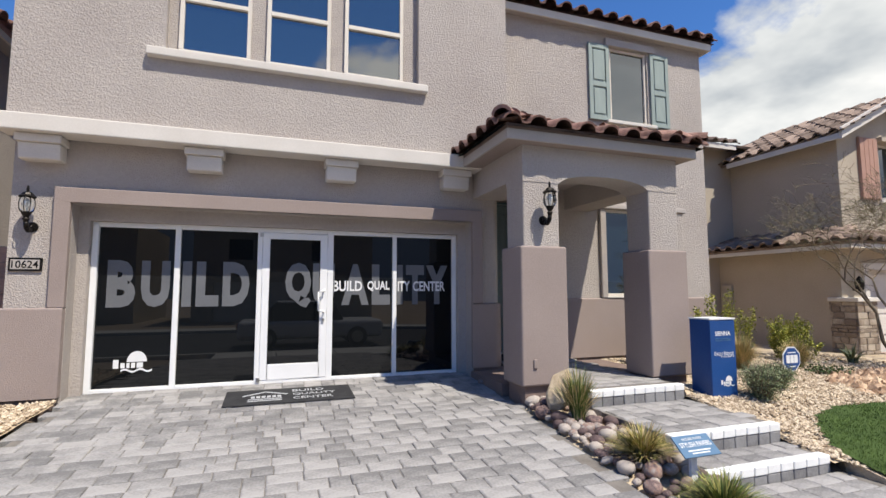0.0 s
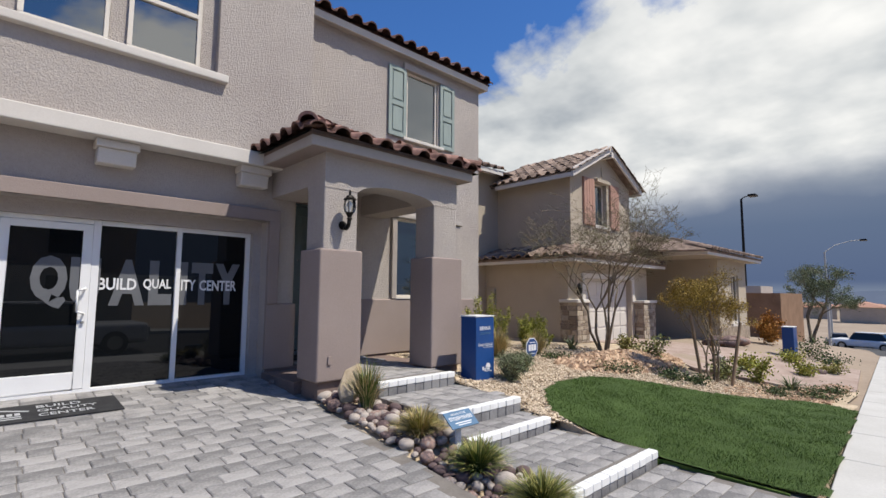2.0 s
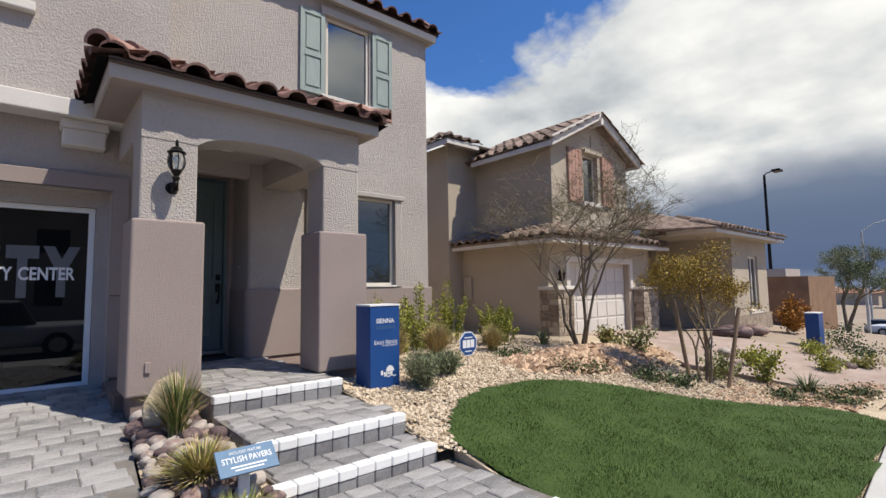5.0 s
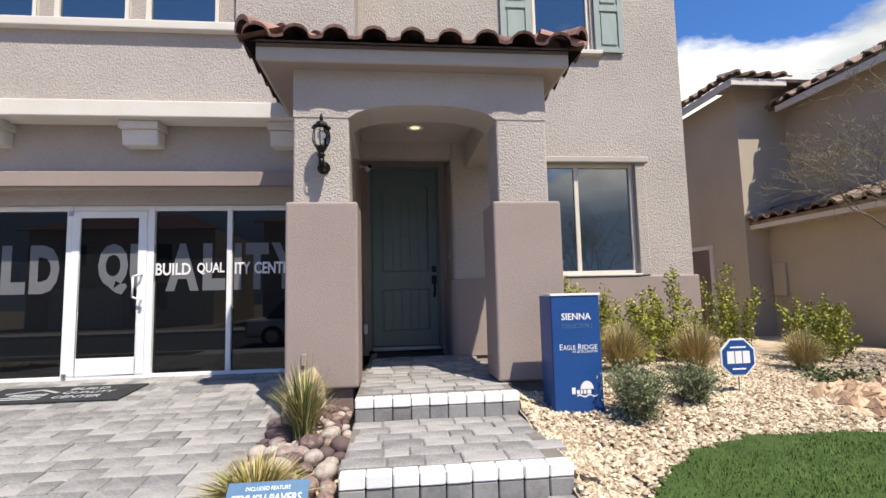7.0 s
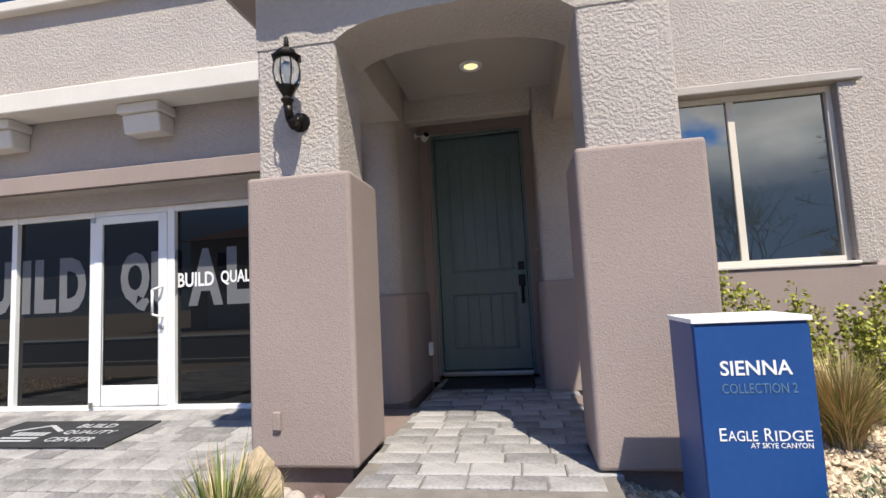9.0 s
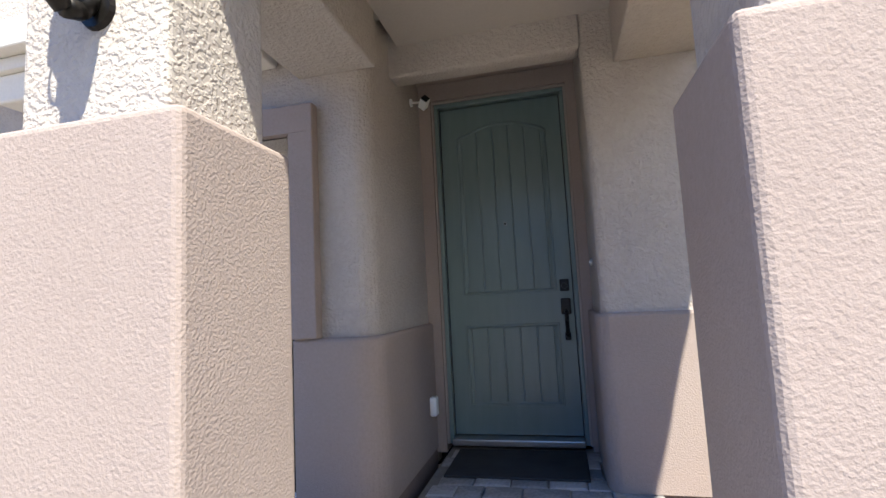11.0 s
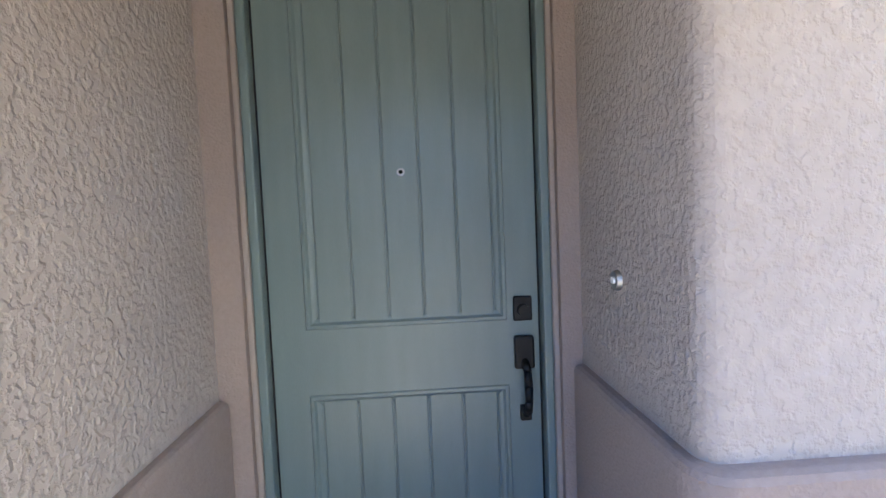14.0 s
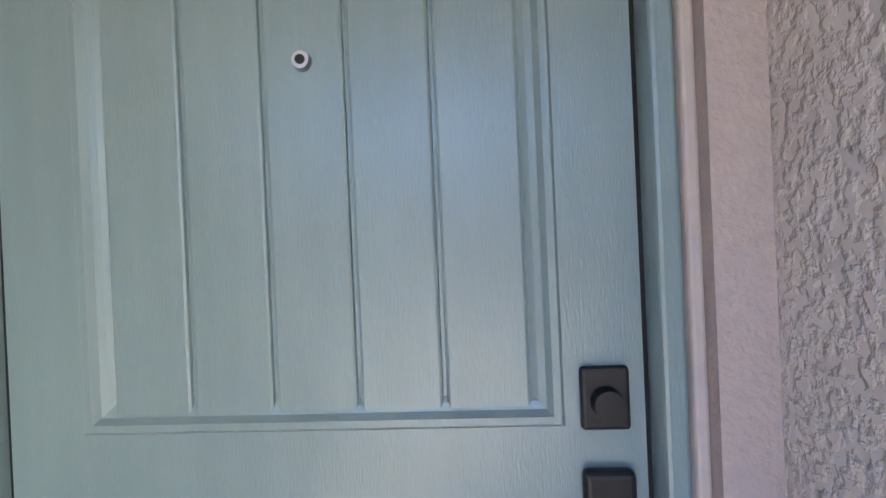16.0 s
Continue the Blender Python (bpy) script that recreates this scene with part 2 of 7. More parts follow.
TURF = leafy("turf_blade", (0.042, 0.082, 0.012), (0.110, 0.175, 0.036))
LEAFD = leafy("green_strap_leaf", (0.05, 0.085, 0.02), (0.20, 0.24, 0.07))
LEAFV = leafy("yellow_variegated_leaf", (0.13, 0.13, 0.03), (0.42, 0.38, 0.13))
LEAFY = leafy("lime_leaf", (0.17, 0.195, 0.03), (0.42, 0.41, 0.08))
LEAFG = leafy("grey_green_leaf", (0.105, 0.135, 0.065), (0.24, 0.27, 0.145))
LEAFT = leafy("straw_grass", (0.40, 0.28, 0.13), (0.66, 0.52, 0.29))
LEAFO = leafy("amber_leaf", (0.24, 0.15, 0.025), (0.46, 0.33, 0.07))
LEAFR = leafy("rust_leaf", (0.28, 0.12, 0.02), (0.46, 0.22, 0.05))
LEAFP = leafy("palo_leaf", (0.13, 0.15, 0.05), (0.28, 0.29, 0.12))
LEAFK = leafy("dark_low_leaf", (0.04, 0.07, 0.025), (0.10, 0.14, 0.05))


def glassy(name, colour, rough=0.02, dark=True):
    m, n, l, b = material(name, rough, 0.0, 0.5)
    b.inputs["Base Color"].default_value = (*colour, 1)
    if not dark:
        b.inputs["Transmission Weight"].default_value = 1.0
        b.inputs["IOR"].default_value = 1.45
    return m


PANE = glassy("tinted_pane", (0.006, 0.007, 0.008), 0.015)
BLUEPANE, _n, _l, _b = material("coated_pane", 0.02, 0.0, 0.5)
_b.inputs["Base Color"].default_value = (0.012, 0.022, 0.03, 1)
_b.inputs["IOR"].default_value = 2.75
CLEAR = glassy("clear_glass", (0.9, 0.93, 0.93), 0.05, dark=False)


def glow(name, colour, strength):
    m, n, l, b = material(name, 0.5)
    b.inputs["Emission Color"].default_value = (*colour, 1)
    b.inputs["Emission Strength"].default_value = strength
    return m


LAMPON = glow("lit_lens", (1.0, 0.84, 0.42), 0.62)

# ---------------------------------------------------------------- mesh helpers


def box(bm, x0, x1, y0, y1, z0, z1):
    v = [bm.verts.new(p) for p in ((x0, y0, z0), (x1, y0, z0), (x1, y1, z0), (x0, y1, z0), (x0, y0, z1), (x1, y0, z1), (x1, y1, z1), (x0, y1, z1))]
    for f in ((3, 2, 1, 0), (4, 5, 6, 7), (0, 1, 5, 4), (1, 2, 6, 5), (2, 3, 7, 6), (3, 0, 4, 7)):
        bm.faces.new([v[i] for i in f])
    return v


def soften(bm, width, segments=2, keep=None):
    es = [e for e in bm.edges if keep is None or keep(e)]
    bmesh.ops.bevel(bm, geom=es, offset=width, segments=segments, profile=0.5, affect="EDGES", clamp_overlap=True)
    return bm


def boxes(*dims, bevel=0.0, segments=2):
    bm = bmesh.new()
    for d in dims:
        box(bm, *d)
    if bevel:
        soften(bm, bevel, segments)
    return bm


def rod(bm, a, b, r0, r1=None, sides=10, caps=True):
    a, b = Vector(a), Vector(b)
    r1 = r0 if r1 is None else r1
    q = (b - a).to_track_quat("Z", "Y")
    rings = []
    for p, r in ((a, r0), (b, r1)):
        rings.append([bm.verts.new(p + q @ Vector((r * math.cos(2 * math.pi * i / sides), r * math.sin(2 * math.pi * i / sides), 0))) for i in range(sides)])
    for i in range(sides):
        j = (i + 1) % sides
        bm.faces.new((rings[0][i], rings[0][j], rings[1][j], rings[1][i]))
    if caps:
        bm.faces.new(rings[0][::-1])
        bm.faces.new(rings[1])


def lathe(bm, profile, at=(0, 0, 0), sides=16):
    """Profile of (radius, height) turned round the upright axis."""
    at = Vector(at)
    rings = [[bm.verts.new(at + Vector((r * math.cos(2 * math.pi * i / sides), r * math.sin(2 * math.pi * i / sides), h))) for i in range(sides)] for r, h in profile]
    for lo, hi in zip(rings, rings[1:]):
        for i in range(sides):
            j = (i + 1) % sides
            bm.faces.new((lo[i], lo[j], hi[j], hi[i]))
    bm.faces.new(rings[0][::-1])
    bm.faces.new(rings[-1])


def smooth_sheet(ob, on=True):
    for p in ob.data.polygons:
        p.use_smooth = on
    return ob


def part(name, bm, mat, parent=None, label="", smooth=False):
    """One mesh object, under its thing where a parent is given."""
    me = bpy.data.meshes.new(name)
    bm.normal_update()
    bm.to_mesh(me)
    bm.free()
    me.materials.append(mat)
    ob = new(name, me)
    if smooth:
        smooth_sheet(ob)
    if parent is not None:
        ob.parent = parent
        ob.matrix_parent_inverse = parent.matrix_world.inverted()
    if label:
        ob["label"] = label
    return ob


def thing(name, at, label, category, group="", kind=""):
    ob = new(name)
    ob.empty_display_size = 0.1
    ob.matrix_world = pose(*at) if len(at) <= 6 else at
    bpy.context.view_layer.update()
    return tagged(ob, label, category, group, kind)


def setting(name, bm, mat, label, category, smooth=False):
    return tagged(part(name, bm, mat, None, "", smooth), label, category, "", "structure")


def lettering(name, text, mat, parent, x0, x1, z0, z1, y, bold=0.0, turn=None, label=""):
    """Flat letters that fill a box in the plane facing -y (or laid by turn)."""
    cu = bpy.data.curves.new(name, "FONT")
    cu.body, cu.extrude, cu.offset, cu.resolution_u = text, 0.004, bold, 3
    tmp = bpy.data.objects.new(name, cu)
    scene.collection.objects.link(tmp)
    bpy.context.view_layer.update()
    me = bpy.data.meshes.new_from_object(tmp.evaluated_get(bpy.context.evaluated_depsgraph_get()))
    bpy.data.objects.remove(tmp)
    co = np.array([v.co[:] for v in me.vertices])
    lo, hi = co.min(0), co.max(0)
    for v in me.vertices:
        u, w = (v.co.x - lo[0]) / (hi[0] - lo[0]), (v.co.y - lo[1]) / (hi[1] - lo[1])
        p = Vector((x0 + u * (x1 - x0), y - (0.0015 if v.co.z > 0 else 0.0), z0 + w * (z1 - z0)))
        v.co = turn @ p if turn is not None else p
    me.materials.clear()
    me.materials.append(mat)
    ob = new(name, me)
    if parent is not None:
        ob.parent = parent
        ob.matrix_parent_inverse = parent.matrix_world.inverted()
    if label:
        ob["label"] = label
    return ob

# ---------------------------------------------------------------- the house: walls
YW, YG, YU = -0.75, -1.15, -1.38      # entry wall, garage wall, upper wall over the garage
RIGHT, LEFT, UX = 4.18, -5.80, -0.12
CEIL = 2.72


def wall_y(x0, x1, y0, y1, z0, z1, holes):
    """Boxes of a wall that leave its openings free; holes are (x0, x1, z0, z1), side by side in x and not above one another, or stacked in one column."""
    out = []
    xs = sorted({x0, x1, *[h[0] for h in holes], *[h[1] for h in holes]})
    for a, b in zip(xs, xs[1:]):
        mid = (a + b) / 2
        cuts = sorted((h[2], h[3]) for h in holes if h[0] < mid < h[1])
        z = z0
        for lo, hi in cuts:
            if lo > z:
                out.append((a, b, y0, y1, z, lo))
            z = hi
        if z < z1:
            out.append((a, b, y0, y1, z, z1))
    return out


def joined(dims):
    bm = boxes(*dims)
    bmesh.ops.remove_doubles(bm, verts=bm.verts, dist=1e-4)
    return bm


W1 = (1.955, 3.43, 0.895, 2.33)
W2 = (2.17, 2.96, 3.86, 5.17)
w = setting("wall_entry", joined(wall_y(1.22, RIGHT, YW, YW + 0.2, -0.2, 5.42, [W1, W2])), STUCCO, "greige sand-textured stucco wall beside the entry", "wall")
# right cheek of the door recess, with its rounded corner
bm = boxes((1.02, 1.22, YW, 0.12, -0.2, CEIL + 0.3))
soften(bm, 0.045, 4, lambda e: abs(e.verts[0].co.x - 1.02) < 1e-4 and abs(e.verts[1].co.x - 1.02) < 1e-4 and abs(e.verts[0].co.y - YW) < 1e-4 and abs(e.verts[1].co.y - YW) < 1e-4)
setting("wall_recess_right", bm, STUCCO, "greige stucco side wall of the door recess", "wall", smooth=False)
setting("wall_entry_upper", boxes((UX, 1.22, YW + 0.001, YW + 0.2, CEIL + 0.3, 5.42)), STUCCO, "greige stucco wall over the porch roof", "wall")
# left cheek, with a broad rounded corner
bm = boxes((-0.415, -0.145, YG, 0.12, -0.2, CEIL + 0.3))
soften(bm, 0.11, 6, lambda e: all(abs(v.co.x + 0.145) < 1e-4 and abs(v.co.y - YG) < 1e-4 for v in e.verts))
setting("wall_recess_left", bm, STUCCO, "greige stucco wall with a rounded corner beside the door", "wall")
setting("wall_over_door", soften(boxes((-0.145, 1.02, YW, YW + 0.14, 2.39, CEIL + 0.3)), 0.02, 2, lambda e: all(abs(v.co.z - 2.39) < 1e-4 for v in e.verts)), STUCCO, "greige stucco header over the door recess", "wall")
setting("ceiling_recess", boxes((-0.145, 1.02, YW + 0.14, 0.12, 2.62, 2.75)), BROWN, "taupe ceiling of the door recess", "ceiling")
# garage front wall
GX0, GX1, GZ1 = -5.255, -0.590, 1.94
setting("wall_garage", joined(wall_y(LEFT, -0.415, YG, YG + 0.2, -0.3, 2.66, [(GX0, GX1, -0.3, GZ1)])), STUCCO, "greige stucco wall round the garage opening", "wall")
# reveal of the garage opening behind the wall
setting("trim_reveal", boxes((GX0 - 0.1, GX0 + 0.108, YG + 0.2, YG + 0.42, -0.3, 1.96), (GX1 - 0.118, GX1 + 0.1, YG + 0.2, YG + 0.42, -0.3, 1.96), (GX0 + 0.108, GX1 - 0.118, YG + 0.2, YG + 0.42, 1.782, 1.96)), STUCCO, "greige stucco reveal round the glass front", "trim")
# upper storey over the garage

UH = (-4.40, -1.42, 3.72, 5.6)
setting("wall_upper", joined(wall_y(LEFT, UX, YU, YU + 0.2, 2.80, 6.4, [UH])), STUCCO, "greige lace-textured stucco wall of the upper storey", "wall")
setting("wall_upper_side", boxes((UX - 0.2, UX, YU + 0.2, YW + 0.2, 2.80, 6.4)), STUCCO, "greige stucco return of the upper storey", "wall")
setting("wall_upper_recess", joined(wall_y(UH[0], UH[1], YU + 0.10, YU + 0.18, 3.72, 5.6, [(-4.28, -3.51, 3.72, 5.5), (-3.33, -2.57, 3.72, 5.5), (-2.39, -1.62, 3.72, 5.5)])), STUCCO, "greige stucco piers between the upper windows", "wall")
# sides, back and top close the house; the unseen top keeps light out
setting("wall_right_side", boxes((RIGHT - 0.2, RIGHT, YW + 0.2, 9.0, -0.4, 5.42)), STUCCO, "greige stucco side wall", "wall")
setting("wall_left_side", boxes((LEFT, LEFT + 0.2, YU + 0.2, 9.0, 2.66, 6.4), (LEFT, LEFT + 0.2, YG + 0.2, 9.0, -0.4, 2.66)), STUCCO, "greige stucco side wall", "wall")
setting("wall_back", boxes((LEFT, RIGHT, 9.0, 9.2, -0.4, 6.4)), STUCCO, "greige stucco rear wall", "wall")
setting("ceiling_house", boxes((LEFT, UX, YU + 0.1, 9.0, 6.4, 6.5), (UX, RIGHT, YW + 0.2, 9.0, 5.42, 5.5)), GREIGE, "unseen plain ceiling that keeps light out of the house", "ceiling")
# black floors: the darkness of the unlit rooms is put into the colour
setting("floor_house", boxes((LEFT + 0.2, UX - 0.2, YG + 0.3, 9.0, 2.70, 2.79), (UX - 0.2, RIGHT - 0.2, YW + 0.2, 9.0, 2.70, 2.79), (-0.5, RIGHT - 0.2, 0.12, 9.0, -0.4, -0.12)), LINER, "inner floors painted black as unlit rooms", "floor")
setting("wall_inner", boxes((-0.5, -0.3, 0.12, 9.0, -0.4, 2.7), (UX, UX + 0.1, YW + 0.3, 9.0, 2.8, 5.4), (1.3, RIGHT - 0.2, 1.2, 1.3, -0.12, 2.7), (0.2, RIGHT - 0.2, 1.6, 1.7, 2.8, 5.4), (LEFT + .2, UX - .2, .6, .7, 2.8, 6.4)), GREIGE, "plain inner partition walls", "wall")
# black wall stands for the unlit room behind the glass
setting("wall_inner_garage", boxes((LEFT + 0.2, -0.52, -0.1, 0.0, -0.4, 2.7)), LINER, "inner wall painted black as the unlit room behind the tinted glass", "wall")

# taupe wainscots, proud of the wall
def wain(e):
    return all(v.co.z > 0.5 for v in e.verts)


setting("wainscot_right_side", soften(boxes((RIGHT, RIGHT + 0.04, YW, 9.0, -0.2, 0.865)), 0.02, 3, wain), BROWN, "taupe stucco wainscot", "trim")


def corner_band(outer, inner, z0, z1, lip=0.018):
    """A band of plan outline outer to inner, with a rounded top lip."""
    bm = bmesh.new()
    rings = []
    for k, z in ((0.0, z0), (0.0, z1 - lip), (0.35, z1 - lip * 0.3), (1.0, z1)):
        rings.append([bm.verts.new((ox + (ix - ox) * 0.45 * k, oy + (iy - oy) * 0.45 * k, z)) for (ox, oy), (ix, iy) in zip(outer, inner)])
    rings.append([bm.verts.new((ix, iy, z1)) for ix, iy in inner])
    rings.append([bm.verts.new((ix, iy, z0)) for ix, iy in inner])
    n = len(outer)
    for lo, hi in zip(rings, rings[1:] + rings[:1]):
        for i in range(n - 1):
            bm.faces.new((lo[i], lo[i + 1], hi[i + 1], hi[i]))
    for i in (0, n - 1):
        bm.faces.new([r[i] for r in rings])
    bmesh.ops.recalc_face_normals(bm, faces=bm.faces)
    return bm


def turned(x_face, y_face, r, sx, start, end, n=8):
    """Plan line along y_face, round a corner of radius r, then along x_face; sx is the side the run comes from."""
    cx, cy = x_face + sx * r, y_face + r
    arc = [(cx - sx * r * math.sin(0.5 * math.pi * i / n), cy - r * math.cos(0.5 * math.pi * i / n)) for i in range(n + 1)]
    return [(start, y_face)] + arc + [(x_face, end)]


setting("wainscot_left_of_door", corner_band(turned(-0.110, YG - 0.05, 0.150, -1, -0.589, -0.10), turned(-0.145, YG, 0.112, -1, -0.589, -0.10), -0.06, 0.812), BROWN, "taupe stucco wainscot rounding the corner into the recess", "trim")
setting("wainscot_entry", corner_band(turned(0.985, YW - 0.05, 0.085, 1, RIGHT + 0.04, -0.10), turned(1.02, YW, 0.047, 1, RIGHT + 0.04, -0.10), -0.06, 0.865), BROWN, "taupe stucco wainscot under the window and into the recess", "trim")
setting("wainscot_garage_left", soften(boxes((LEFT - 0.08, GX0 - 0.004, YG - 0.08, YG, -0.12, 0.81), (LEFT - 0.08, LEFT, YG, 3.0, -0.12, 0.81)), 0.02, 3, wain), BROWN, "taupe stucco wainscot beside the garage", "trim")
setting("foundation", boxes((1.04, RIGHT + 0.02, YW - 0.03, YW, -0.3, -0.06), (-0.56, -0.11, YG - 0.03, YG, -0.3, -0.06), (LEFT - 0.05, GX0 - 0.03, YG - 0.05, YG, -0.5, -0.12), (-0.145, -0.12, YG, -0.1, -0.3, -0.06)), FOUND, "dark concrete stem wall", "foundation")
# taupe surround of the garage opening
tz = 2.10
setting("trim_garage", soften(joined([(GX0 - 0.15, GX1 + 0.15, YG - 0.07, YG, GZ1, tz), (GX0 - 0.15, GX0, YG - 0.07, YG, 0.81, GZ1), (GX1, GX1 + 0.15, YG - 0.07, YG, 0.812, GZ1)]), 0.008, 2), BROWN, "taupe stucco surround of the garage opening", "trim")

# cream band with corbels
band = thing("trim_band", (0, YU, 2.6), "cream stucco band over the garage", "band", "", "structure")
part("moulding", soften(boxes((LEFT - 0.06, UX, -1.47, YU + 0.2, 2.62, 2.80)), 0.012, 2), TRIMW, band)
part("soffit", boxes((LEFT, UX, YU + 0.2, YG + 0.19, 2.66, 2.79)), GREIGE, band)
for i, cx in enumerate((-5.52, -3.96, -2.405, -0.868)):
    cb = thing("corbel", (cx, YG, 2.34), "stepped cream stucco corbel under the band", "corbel", "corbels under the band")
    part("plate", soften(boxes((cx - 0.205, cx + 0.205, -1.385, YG, 2.53, 2.616)), 0.01, 2), TRIMW, cb)
    bm = boxes((cx - 0.185, cx + 0.185, -1.35, YG, 2.36, 2.53))
    for v in bm.verts:
        if v.co.z < 2.4 and v.co.y < -1.25:
            v.co.y += 0.03
    part("body", soften(bm, 0.015, 2), TRIMW, cb)

# ---------------------------------------------------------------- porch
def pillar(x0, x1, u0, u1):
    p = thing("porch_pillar", ((x0 + x1) / 2, -2.4, -0.2), "square stucco porch pillar with taupe base", "pillar", "porch pillars", "structure")
    part("base_block", soften(boxes((x0, x1, -2.63, -2.15, -0.055, 1.48)), 0.022, 3), BROWN, p, "taupe stucco base block")
    part("plinth", boxes((x0 + 0.05, x1 - 0.05, -2.58, -2.20, -0.32, -0.05)), FOUND, p)
    part("shaft", soften(boxes((u0, u1, -2.595, -2.19, 1.475, 2.218)), 0.018, 3, lambda e: abs(e.verts[0].co.z - e.verts[1].co.z) > 0.3), STUCCO, p, "greige stucco shaft")
    return p


pillar(-0.605, -0.015, -0.55, -0.085)
pillar(1.140, 1.745, 1.200, 1.652)
# front beam with a shallow arch
bm = bmesh.new()
N = 18
xs = [-0.55, -0.085] + [-0.085 + (1.285) * i / N for i in range(1, N)] + [1.200, 1.652]


def arch(x):
    if x <= -0.085 or x >= 1.2:
        return 2.215
    u = (x - 0.5575) / 0.6425
    return 2.195 + 0.142 * math.sqrt(max(0.0, 1 - abs(u) ** 2.3))


grid = [[bm.verts.new((x, y, z)) for (y, z) in ((-2.60, arch(x)), (-2.60, 2.636), (-2.185, 2.636), (-2.185, arch(x)))] for x in xs]
for a, b in zip(grid, grid[1:]):
    for i in range(4):
        j = (i + 1) % 4
        bm.faces.new((a[i], a[j], b[j], b[i]))
bm.faces.new(grid[0][::-1])
bm.faces.new(grid[-1])
bmesh.ops.recalc_face_normals(bm, faces=bm.faces)
setting("beam_arch", bm, STUCCO, "greige stucco porch beam with a shallow arch", "beam")
setting("beam_left", soften(boxes((-0.55, -0.085, -2.185, YG, 2.27, 2.636)), 0.012, 2, lambda e: all(v.co.z < 2.3 for v in e.verts)), STUCCO, "greige stucco side beam of the porch", "beam")
setting("beam_right", soften(boxes((1.20, 1.652, -2.185, YW, 2.27, 2.636)), 0.012, 2, lambda e: all(v.co.z < 2.3 for v in e.verts)), STUCCO, "greige stucco side beam of the porch", "beam")
setting("ceiling_porch", boxes((-0.085, 1.20, -2.185, YW, 2.60, 2.66)), GREIGE, "smooth greige porch ceiling", "ceiling")
can = thing("recessed_light", (0.55, -1.31, 2.60), "round lit recessed downlight in the porch ceiling", "light")
bm = bmesh.new()
lathe(bm, [(0.095, 0.0), (0.095, -0.012), (0.062, -0.012), (0.055, -0.004)], (0.55, -1.31, 2.599), 24)
part("trim_ring", bm, WHITEP, can, smooth=True)
bm = bmesh.new()
lathe(bm, [(0.054, -0.003), (0.054, -0.009)], (0.55, -1.31, 2.599), 24)
part("lens", bm, LAMPON, can)

# porch roof: soffit, fascia, S tiles on hips
FX0, FX1, FY, FZ0, FZ1 = -0.82, 1.83, -2.76, 2.635, 2.75
porch_roof = thing("porch_roof", (0.55, FY, FZ0), "hipped porch roof of dark red clay tiles", "roof", "", "structure")
# soffit in darker taupe: the overhang's shade is put into its colour
part("soffit", boxes((FX0 + 0.03, FX1 - 0.03, FY + 0.03, YG + 0.0, 2.637, 2.67)), BROWN, porch_roof)
part("fascia", soften(boxes((FX0, FX1, FY, FY + 0.03, FZ0, FZ1)), 0.005, 1), GREIGE, porch_roof)
part("fascia", soften(boxes((FX0, FX0 + 0.03, FY + 0.03, YU, FZ0, FZ1)), 0.005, 1), GREIGE, porch_roof)
part("fascia", soften(boxes((FX1 - 0.03, FX1, FY + 0.03, YW, FZ0, FZ1)), 0.005, 1), GREIGE, porch_roof)

TW, TL = 0.30, 0.36


def tile_mesh():
    """An S tile: a barrel and a pan, thick at its lower edge."""
    prof = []
    for i in range(7):
        a = math.pi * i / 6
        prof.append((-0.15 + 0.10 - 0.10 * math.cos(a), 0.02 + 0.085 * math.sin(a)))
    prof += [(0.10, 0.012), (0.155, 0.025)]
    verts, faces = [], []
    for y, lift in ((-0.04, 0.035), (TL + 0.03, 0.0)):
        verts += [(x, y, z + lift) for x, z in prof]
    verts += [(x, -0.04, z + 0.035 - 0.024) for x, z in prof]
    k = len(prof)
    for i in range(k - 1):
        faces.append((i, i + 1, k + i + 1, k + i))
        faces.append((2 * k + i, 2 * k + i + 1, i + 1, i))
    me = bpy.data.meshes.new("roof_tile")
    me.from_pydata(verts, [], faces)
    me.materials.append(TILE)
    for p in me.polygons:
        p.use_smooth = p.index % 2 == 0
    return me


TILE_ME = tile_mesh()


def cap_mesh():
    verts, faces = [], []
    for y, r, lift in ((-0.03, 0.115, 0.03), (0.40, 0.095, 0.0)):
        for i in range(8):
            a = math.pi * i / 7
            verts.append((-r * math.cos(a), y, r * 0.9 * math.sin(a) + lift))
    for i in range(8):
        a = math.pi * i / 7
        verts.append((-0.09 * math.cos(a), -0.03, 0.075 * math.sin(a) + 0.02))
    for i in range(7):
        faces.append((i, i + 1, 8 + i + 1, 8 + i))
        faces.append((16 + i, 16 + i + 1, i + 1, i))
    me = bpy.data.meshes.new("ridge_cap")
    me.from_pydata(verts, [], faces)
    me.materials.append(TILE)
    for p in me.polygons:
        p.use_smooth = p.index % 2 == 0
    return me


CAP_ME = cap_mesh()


def lay(parent, name, me, m):
    ob = new(name, me)
    ob.parent = parent
    ob.matrix_world = m
    ob.matrix_parent_inverse = parent.matrix_world.inverted()
    ob.matrix_basis = m
    return ob


